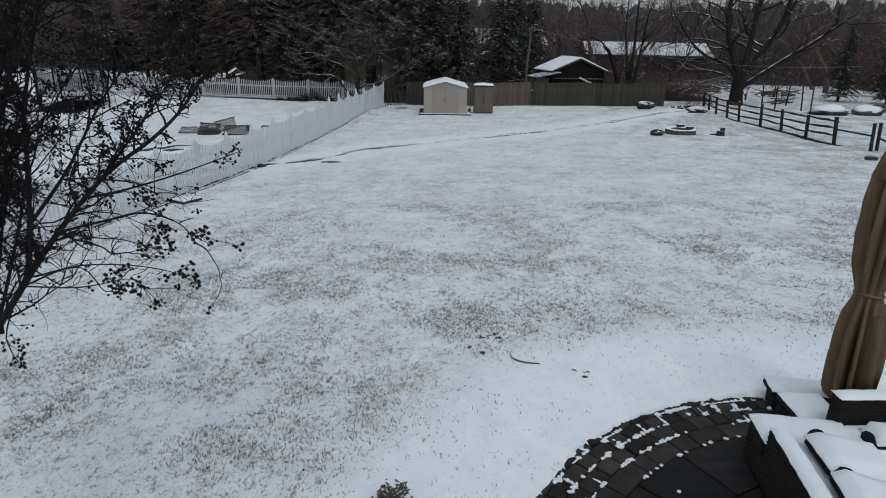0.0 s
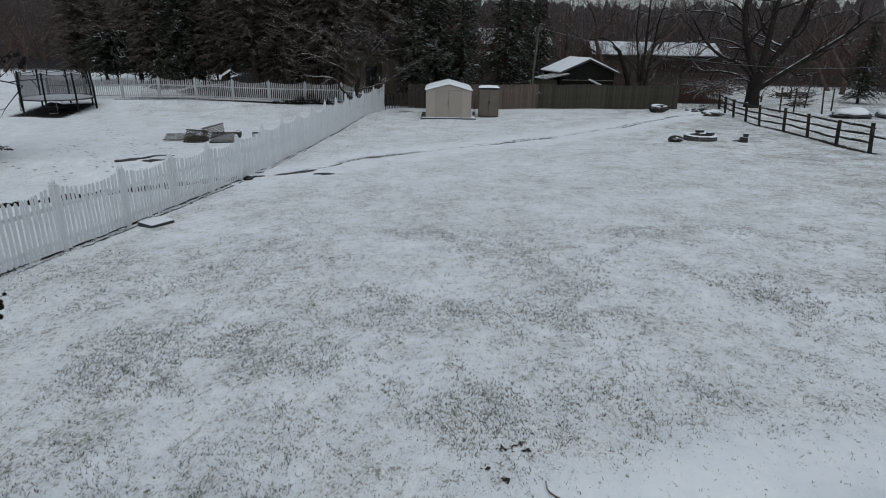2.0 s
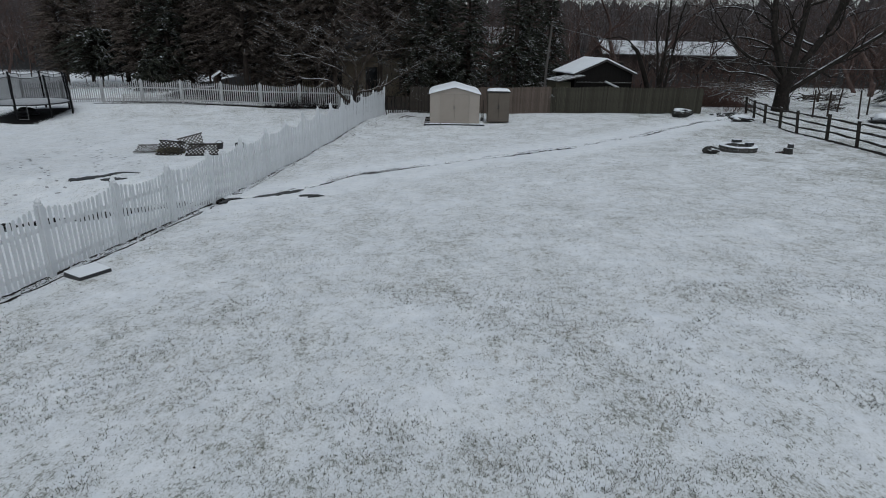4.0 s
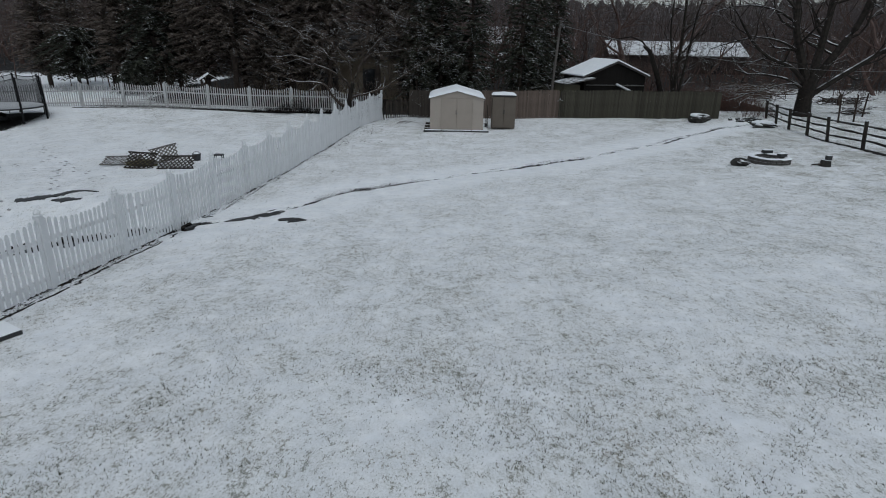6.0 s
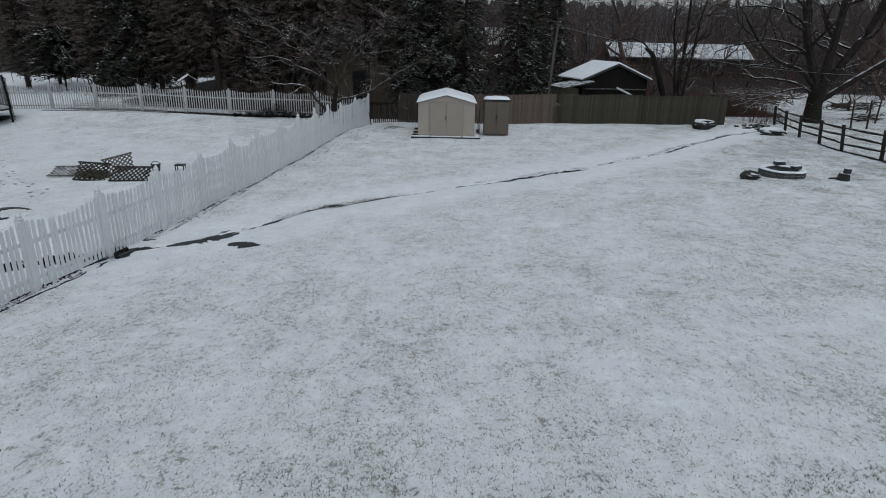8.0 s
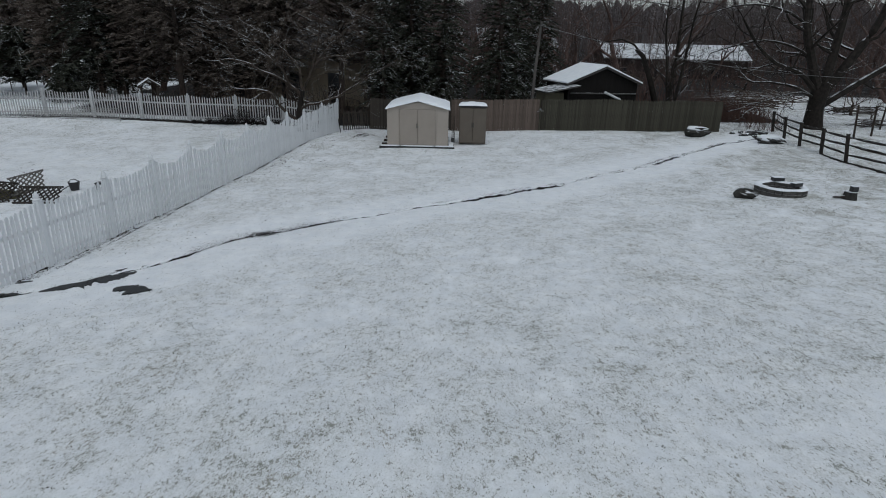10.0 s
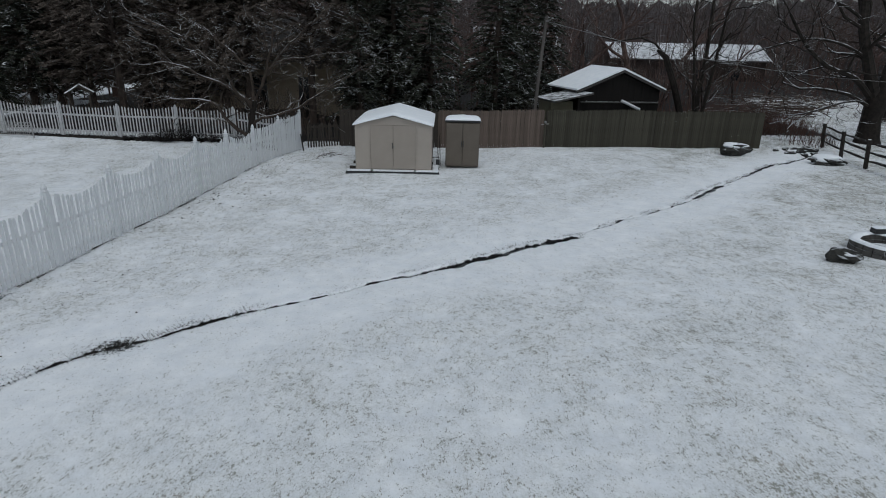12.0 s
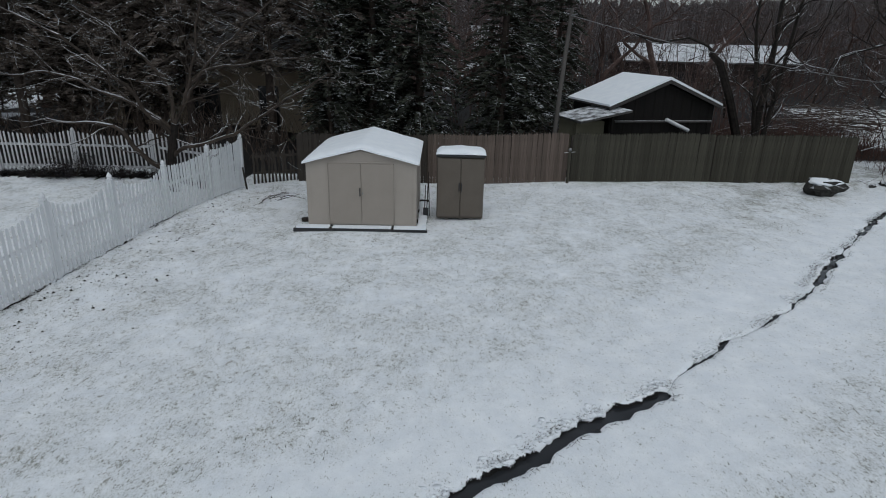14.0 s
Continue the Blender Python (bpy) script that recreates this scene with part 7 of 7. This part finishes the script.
def snow_slab(x0, x1, y0, y1, z, t, seed=0, slump=0.02):
    """A soft pillow of snow with rounded, uneven edges."""
    s = Shape()
    nx, ny = max(6, int((x1 - x0) / 0.05)), max(6, int((y1 - y0) / 0.05))
    pts, low = [], []
    for j in range(ny + 1):
        for i in range(nx + 1):
            x, y = x0 + (x1 - x0) * i / nx, y0 + (y1 - y0) * j / ny
            e = min(1, min(x - x0, x1 - x) / 0.05) * min(1, min(y - y0, y1 - y) / 0.05)
            wob = 0.009 * noise.noise(Vector((x * 5, y * 5, seed)))
            ex = 0.012 * noise.noise(Vector((x * 11, y * 11, seed + 5)))
            pts.append((x + ex, y + ex, z + 0.008 + (t - 0.008) * math.sqrt(max(0, e)) + (wob if e > 0.05 else 0)))
    r = nx + 1
    s.add(pts, [(j * r + i, j * r + i + 1, (j + 1) * r + i + 1, (j + 1) * r + i) for j in range(ny) for i in range(nx)])
    ring = list(range(r)) + [j * r + nx for j in range(1, ny + 1)] + [ny * r + i for i in range(nx - 1, -1, -1)] + [j * r for j in range(ny - 1, 0, -1)]
    n = len(ring)
    s.add([pts[i] for i in ring] + [(pts[i][0], pts[i][1], z) for i in ring], [(k, n + k, n + (k + 1) % n, (k + 1) % n) for k in range(n)])
    return s


def woven_box(x0, x1, y0, y1, z0, z1, band=0.024, stake=0.052):
    """A box of strands woven round upright stakes: courses bulge out and in by turns."""
    c = 0.03
    corners = [(x0 + c, y0), (x1 - c, y0), (x1, y0 + c), (x1, y1 - c), (x1 - c, y1), (x0 + c, y1), (x0, y1 - c), (x0, y0 + c)]
    line = []
    for k in range(8):
        a, b = Vector(corners[k]), Vector(corners[(k + 1) % 8])
        m = max(1, round((b - a).length / stake) * 2) if k % 2 == 0 else 1
        nrm = Vector((b.y - a.y, a.x - b.x)).normalized()
        line += [(a.lerp(b, j / m), nrm) for j in range(m)]
    n = len(line)
    rows = max(3, int((z1 - z0) / band))
    pts, s = [], Shape()
    levels = []
    for q in range(rows):
        h = (z1 - z0) / rows
        levels += [(z0 + h * q, q, 0.0), (z0 + h * (q + 0.3), q, 1.0), (z0 + h * (q + 0.75), q, 1.0)]
    levels.append((z1, rows, 0.0))
    for z, q, out in levels:
        for j, (p, nrm) in enumerate(line):
            wave = 0.5 + 0.5 * math.cos(math.pi * (j / 2 + q))
            o = -0.006 + out * (0.002 + 0.007 * wave)
            pts.append((p.x + nrm.x * o, p.y + nrm.y * o, z))
    m = len(levels)
    s.add(pts, [(i * n + j, i * n + (j + 1) % n, (i + 1) * n + (j + 1) % n, (i + 1) * n + j) for i in range(m - 1) for j in range(n)]
          + [tuple(range(n - 1, -1, -1)), tuple(range((m - 1) * n, m * n))])
    return s


def loose_cushion(parent, x, y, z, length, width, tilt, turn, seed):
    """A cushion lying askew under a thick slab of snow, one dark end sticking out."""
    m = pose(x, y, z, tilt, 0, turn)
    tab = Shape().box(0, length, 0, width, 0, 0.08, m, bevel=0.03)
    tab.blob(tuple(m @ Vector((length + 0.0, width - 0.09, 0.085))), (0.03, 0.075, 0.07), seed, 0.15, 14)
    c = part("loose_cushion", tab, MAT_CUSHION, parent, "dark cushion half buried in snow")
    s = snow_slab(-0.015, length - 0.02, -0.015, width + 0.01, 0.082, 0.10, seed)
    s.v = [tuple(m @ Vector(q)) for q in s.v]
    part("snow_cover", s, MAT_SNOW, c, "thick slab of snow", smooth=True)


def wicker_seat(name, label, at, turn, w, d, seat=0.36, back=0.62, open_end=0.0, cushions=1, t=0.05, category="sofa"):
    """A low wicker seat that faces -y in its own frame: back at y = d, its open end low."""
    c = thing(name, label, category, (*at, PATIO_Z + 0.008), turn)
    top = seat - 0.1
    wb = w - open_end
    part("base", woven_box(0, w, 0, d, 0.03, top), MAT_WICKER, c)
    part("back", woven_box(0, wb, d - 0.15, d, top + 0.004, back), MAT_WICKER, c)
    part("snow_cover", snow_slab(0.0, wb - 0.01, d - 0.155, d + 0.0, back, t * 0.8, 1), MAT_SNOW, c, "snow along the back", smooth=True)
    if open_end:
        part("end_box", woven_box(wb + 0.004, w, 0.02, d, top + 0.004, seat + 0.06), MAT_WICKER, c)
        part("snow_cover", snow_slab(wb - 0.03, w + 0.01, 0.0, d + 0.01, seat + 0.06, t * 1.2, 3), MAT_SNOW, c, "pillow of snow on the low end", smooth=True)
    for k in range(cushions):
        a, b = wb * k / cushions + 0.005, wb * (k + 1) / cushions - 0.005
        part("cushion", Shape().box(a, b, -0.01, d - 0.16, top + 0.003, seat + 0.04, bevel=0.03), MAT_CUSHION, c)
        part("snow_cover", snow_slab(a, b, 0.0, d - 0.16, seat + 0.04, t + 0.03, 8 + k), MAT_SNOW, c, "pillow of snow on the seat", smooth=True)
    for x in (0.05, w - 0.05):
        for y in (0.05, d - 0.05):
            part("foot", Shape().box(x - 0.025, x + 0.025, y - 0.025, y + 0.025, -0.008, 0.028), MAT_BLACK, c)
    return c


# the sofa's back runs away from the house, its seat faces the armchair
sofa = wicker_seat("outdoor_sofa", "low dark wicker sofa buried in snow on the patio", (3.44, 2.46), 81, 2.1, 0.80, back=0.58, open_end=0.40, cushions=2)
loose_cushion(sofa, 1.20, 0.02, 0.42, 0.45, 0.52, 9, 2, 4)
loose_cushion(sofa, 0.62, 0.06, 0.42, 0.50, 0.54, 11, -3, 7)
chair = wicker_seat("outdoor_armchair", "dark wicker armchair with snow on its seat", (3.66, 4.0), 1, 0.98, 0.62, seat=0.38, back=0.72, category="chair")
loose_cushion(chair, 0.50, 0.30, 0.42, 0.40, 0.26, 6, 175, 9)


def build_ottoman():
    o = thing("ottoman", "low dark wicker ottoman with a snowy cushion", "ottoman", (3.48, 4.68, PATIO_Z + 0.008), -3)
    part("base", woven_box(0, 0.42, 0, 0.44, 0, 0.28), MAT_WICKER, o)
    part("cushion", Shape().box(-0.01, 0.43, -0.01, 0.45, 0.284, 0.36, bevel=0.025), MAT_CUSHION, o)
    part("snow_cover", snow_slab(0.0, 0.42, 0.0, 0.44, 0.36, 0.05, 4), MAT_SNOW, o, smooth=True)
    q = thing("side_bench", "low dark bench under snow at the patio's edge", "bench", (3.60, 5.34, PATIO_Z - 0.09), -12)
    part("seat", Shape().box(0, 0.95, 0, 0.32, 0.25, 0.33, bevel=0.02), MAT_CUSHION, q)
    part("base", woven_box(0.04, 0.91, 0.03, 0.29, 0.098, 0.246), MAT_WICKER, q)
    part("snow_cover", snow_slab(0.0, 0.95, 0.0, 0.32, 0.33, 0.05, 6), MAT_SNOW, q, smooth=True)


build_ottoman()


def build_umbrella():
    x, y = 4.14, 5.02
    u = thing("patio_umbrella", "closed tan patio umbrella tied at its middle", "umbrella", (x, y, PATIO_Z))
    lean = -0.046
    m = plain_material("tan_canvas", (0.136, 0.094, 0.056), 0.85, 0.34, 4.0, (4, 4, 0.6), 0.5, fine=150)
    n = 96
    prof = [(0.47, 0.124, 0.86), (0.50, 0.128, 0.86), (0.75, 0.138, 0.74), (1.05, 0.140, 0.60), (1.30, 0.130, 0.42), (1.46, 0.110, 0.16), (1.53, 0.100, 0.10), (1.60, 0.112, 0.16),
            (1.80, 0.132, 0.36), (2.10, 0.146, 0.40), (2.40, 0.146, 0.38), (2.62, 0.140, 0.26), (2.66, 0.130, 0.22), (2.80, 0.10, 0.18), (2.95, 0.065, 0.12), (3.06, 0.025, 0.05)]
    s = Shape()
    pts = []
    for z, r, depth in prof:
        for k in range(n):
            a = 2 * math.pi * k / n
            fold = 2 * abs(math.sin(4 * a + 0.7 * math.sin(3 * a + 0.6) + 0.5 * math.sin(z * 1.7))) - 1.15 + 0.20 * math.sin(17 * a + 1.5 * z) + 0.16 * math.sin(5 * a - 2.2 * z)
            rr = r * (1 + depth * 1.10 * fold)
            zz = z
            if z < 0.5:
                zz = z + 0.15 * math.sin(8 * a + 1.0) + 0.07 * math.sin(5 * a) + 0.03 * math.sin(13 * a) + 0.30 * max(0, math.cos(a + 0.25)) ** 6
            pts.append((lean * zz + rr * math.cos(a), rr * math.sin(a), zz))
    s.add(pts, [(i * n + k, i * n + (k + 1) % n, (i + 1) * n + (k + 1) % n, (i + 1) * n + k) for i in range(len(prof) - 1) for k in range(n)])
    part("canopy", s, m, u, "tan canvas hanging in folds", smooth=True)
    band = [(lean * 1.53 + 0.112 * math.cos(2 * math.pi * k / 24), 0.112 * math.sin(2 * math.pi * k / 24), 1.53 + 0.01 * math.sin(2 * math.pi * k / 12)) for k in range(25)]
    part("tie_strap", Shape().tube(band, 0.018, 5, False), m, u)
    part("strap_patch", Shape().box(-0.045, 0.075, -0.165, -0.150, 1.37, 1.49, Matrix.Translation((lean * 1.4, 0, 0)), bevel=0.004), m, u, "square fabric tab")
    part("top_vent", Shape().lathe([(0.155, 2.62), (0.12, 2.80), (0.075, 2.96), (0.02, 3.10)], 40, Matrix.Translation((lean * 2.8, 0, 0)), wobble=lambda a, z: 1 + 0.16 * math.sin(8 * a + 1)), m, u, "short upper flap", smooth=True)
    part("pole", Shape().tube([(0, 0, 0.08), (lean * 3.1, 0, 3.12)], 0.022, 10), MAT_BLACK, u)
    part("finial", Shape().blob((lean * 3.15, 0, 3.15), (0.03, 0.03, 0.04), 1, 0.02), MAT_BLACK, u)
    part("foot", Shape().lathe([(0.26, 0.004), (0.26, 0.05), (0.20, 0.09), (0.05, 0.12), (0.03, 0.2)], 20), MAT_BLACK, u)


build_umbrella()


# ---- crape myrtle with seed heads by the house ----
def build_myrtle():
    r = random.Random(77)
    limbs = [([(-2.9, 2.75, 1.9), (-2.78, 2.9, 2.8), (-2.59, 3.0, 3.4), (-2.33, 3.1, 3.83), (-2.2, 3.3, 4.09), (-1.98, 3.5, 4.39), (-1.8, 3.75, 4.56), (-1.67, 3.9, 4.71), (-1.58, 4.05, 4.88)], 0.040),
             ([(-2.33, 3.1, 3.83), (-2.34, 3.2, 3.93), (-2.38, 3.4, 4.35), (-2.45, 3.6, 4.74), (-2.43, 3.8, 5.18), (-2.24, 3.8, 5.61)], 0.024),
             ([(-2.2, 3.3, 4.09), (-1.74, 3.0, 4.26), (-1.41, 2.75, 4.38), (-1.13, 2.5, 4.41), (-0.98, 2.3, 4.39)], 0.011),
             ([(-2.33, 3.1, 3.83), (-1.98, 3.0, 3.99), (-1.58, 2.8, 4.09), (-1.25, 2.6, 4.14), (-1.11, 2.5, 4.14)], 0.008),
             ([(-2.26, 3.1, 3.89), (-1.89, 2.95, 4.01), (-1.69, 2.8, 3.94), (-1.54, 2.7, 4.04)], 0.008),
             ([(-2.07, 3.4, 4.27), (-1.88, 3.5, 4.3), (-1.59, 3.6, 4.38), (-1.25, 3.7, 4.5)], 0.010),
             ([(-2.35, 3.0, 3.73), (-2.26, 2.8, 3.66), (-2.15, 2.7, 3.58)], 0.007),
             ([(-2.36, 3.3, 4.13), (-2.2, 3.5, 4.42), (-2.04, 3.7, 4.8), (-1.88, 3.9, 5.09)], 0.016),
             ([(-2.49, 3.05, 3.55), (-2.61, 3.3, 4.05), (-2.59, 3.5, 4.58), (-2.52, 3.7, 5.05), (-2.4, 3.8, 5.6)], 0.030),
             ([(-2.05, 3.45, 4.30), (-1.9, 3.8, 4.62), (-1.75, 4.1, 4.95), (-1.7, 4.3, 5.2)], 0.013),
             ([(-2.2, 3.3, 4.09), (-1.9, 3.05, 4.28), (-1.62, 2.9, 4.33), (-1.5, 2.84, 4.31), (-1.38, 2.79, 4.29)], 0.008),
             ([(-2.1, 3.35, 4.2), (-1.9, 3.15, 4.36), (-1.74, 3.03, 4.39), (-1.63, 3.04, 4.41), (-1.49, 2.98, 4.39)], 0.008),
             ([(-2.2, 3.3, 4.09), (-1.77, 2.9, 4.2), (-1.48, 2.67, 4.27), (-1.39, 2.66, 4.25), (-1.31, 2.66, 4.22)], 0.008),
             ([(-2.33, 3.1, 3.83), (-1.7, 2.6, 4.05), (-1.38, 2.42, 4.17), (-1.32, 2.42, 4.17), (-1.26, 2.41, 4.13)], 0.007),
             ([(-2.0, 3.5, 4.35), (-1.86, 3.4, 4.48), (-1.70, 3.32, 4.53), (-1.57, 3.29, 4.53)], 0.008),
             ([(-2.8, 2.9, 2.9), (-3.0, 3.2, 3.9), (-3.0, 3.5, 4.6), (-2.85, 3.7, 5.4)], 0.03)]
    for k in range(6):
        y1 = r.uniform(3.3, 4.5)
        a, b = Vector(r.choice(((-2.59, 3.0, 3.4), (-2.49, 3.05, 3.6), (-2.9, 3.1, 3.5), (-2.7, 3.2, 3.9)))), Vector((-y1 * r.uniform(0.53, 0.80), y1, r.uniform(4.8, 5.8)))
        mid = [a.lerp(b, t) + Vector((r.gauss(0, 0.07), r.gauss(0, 0.1), r.gauss(0.04, 0.06))) for t in (0.25, 0.5, 0.75)]
        limbs.append(([tuple(a)] + [tuple(q) for q in mid] + [tuple(b)], r.uniform(0.013, 0.019)))
    t = thing("crape_myrtle", "bare dark crape myrtle with round seed heads", "shrub", (0, 0, 0))
    stems, twigs, pods = Shape(), Shape(), Shape()

    g = (1 + 5 ** 0.5) / 2
    ball = [Vector(q).normalized() for q in ((-1, g, 0), (1, g, 0), (-1, -g, 0), (1, -g, 0), (0, -1, g), (0, 1, g), (0, -1, -g), (0, 1, -g), (g, 0, -1), (g, 0, 1), (-g, 0, -1), (-g, 0, 1))]
    facets = [(0, 11, 5), (0, 5, 1), (0, 1, 7), (0, 7, 10), (0, 10, 11), (1, 5, 9), (5, 11, 4), (11, 10, 2), (10, 7, 6), (7, 1, 8),
              (3, 9, 4), (3, 4, 2), (3, 2, 6), (3, 6, 8), (3, 8, 9), (4, 9, 5), (2, 4, 11), (6, 2, 10), (8, 6, 7), (9, 8, 1)]

    def pod(p, s):
        pods.add([p + v * s for v in ball], facets)

    def twig(p, d, L, rad, lev):
        pts = [p]
        for k in range(4):
            d = (d + Vector((r.gauss(0, 0.22), r.gauss(0, 0.22), r.gauss(0.02, 0.2)))).normalized()
            pts.append(pts[-1] + d * (L / 4))
        twigs.tube(pts, [rad, rad * 0.85, rad * 0.7, rad * 0.6, rad * 0.45], 3, False)
        if lev < 3:
            for k in range(r.randint(2, 4) if lev < 2 else 2):
                i = r.randint(1, 4)
                nd = (d * 0.6 + Vector((r.gauss(-0.15, 0.6), r.gauss(0.1, 0.6), r.gauss(0.15, 0.5)))).normalized()
                twig(pts[i], nd, L * r.uniform(0.45, 0.75), rad * 0.65, lev + 1)
        elif r.random() < 0.27:
            seeds(pts[-1], d, r.randint(3, 7))

    def seeds(p, d, n):
        for _ in range(n):
            nd = (d * 0.4 + Vector((r.gauss(0, 0.7), r.gauss(0, 0.7), r.gauss(0, 0.6)))).normalized()
            e = p + nd * r.uniform(0.012, 0.038)
            twigs.tube([p, e], [0.0015, 0.001], 3, False)
            pod(e, r.uniform(0.006, 0.0095))

    for pts, rad in limbs:
        line = smooth_line(pts, 0.06)
        n = len(line)
        (stems if rad > 0.012 else twigs).tube(line, [rad * 0.74 * (1 - 0.72 * i / n) for i in range(n)], 7 if rad > 0.012 else 4, False)
        for k in range(5, n):
            if line[k].z < 3.6 or r.random() > (0.95 if rad > 0.012 else 0.30):
                continue
            d = (line[k] - line[k - 1]).normalized()
            nd = (d * 0.7 + Vector((r.gauss(-0.25, 0.5), r.gauss(0.1, 0.5), r.gauss(0.1, 0.5)))).normalized()
            twig(line[k], nd, r.uniform(0.18, 0.62) * (1 - 0.55 * k / n) if rad > 0.012 else r.uniform(0.08, 0.20), (0.0044 if rad > 0.012 else 0.0021) + rad * 0.12, 0 if rad > 0.012 else 2)
        d = (line[-1] - line[-2]).normalized()
        for _ in range(7 if rad < 0.014 else 2):
            q = line[-1] - d * r.uniform(0, 0.16)
            e = q + (d + Vector((r.gauss(0, 0.6), r.gauss(0, 0.6), r.gauss(0, 0.6)))) * r.uniform(0.02, 0.11)
            twigs.tube([q, e], [0.002, 0.0013], 3, False)
            seeds(e, d, 5)
    m = snowy_material("myrtle_bark", (0.005, 0.0045, 0.005), (0.022, 0.019, 0.021), 0.9, 0.10, 20.0)
    part("stem", stems, m, t)
    tagged(part("twig_crown", twigs, m, t), kind="stuff")
    tagged(part("seed_head", pods, plain_material("dark_seed_pod", (0.012, 0.009, 0.008), 0.8, 0.4, 30.0, bump=0), t, "round dark seed capsules"), kind="stuff")


build_myrtle()
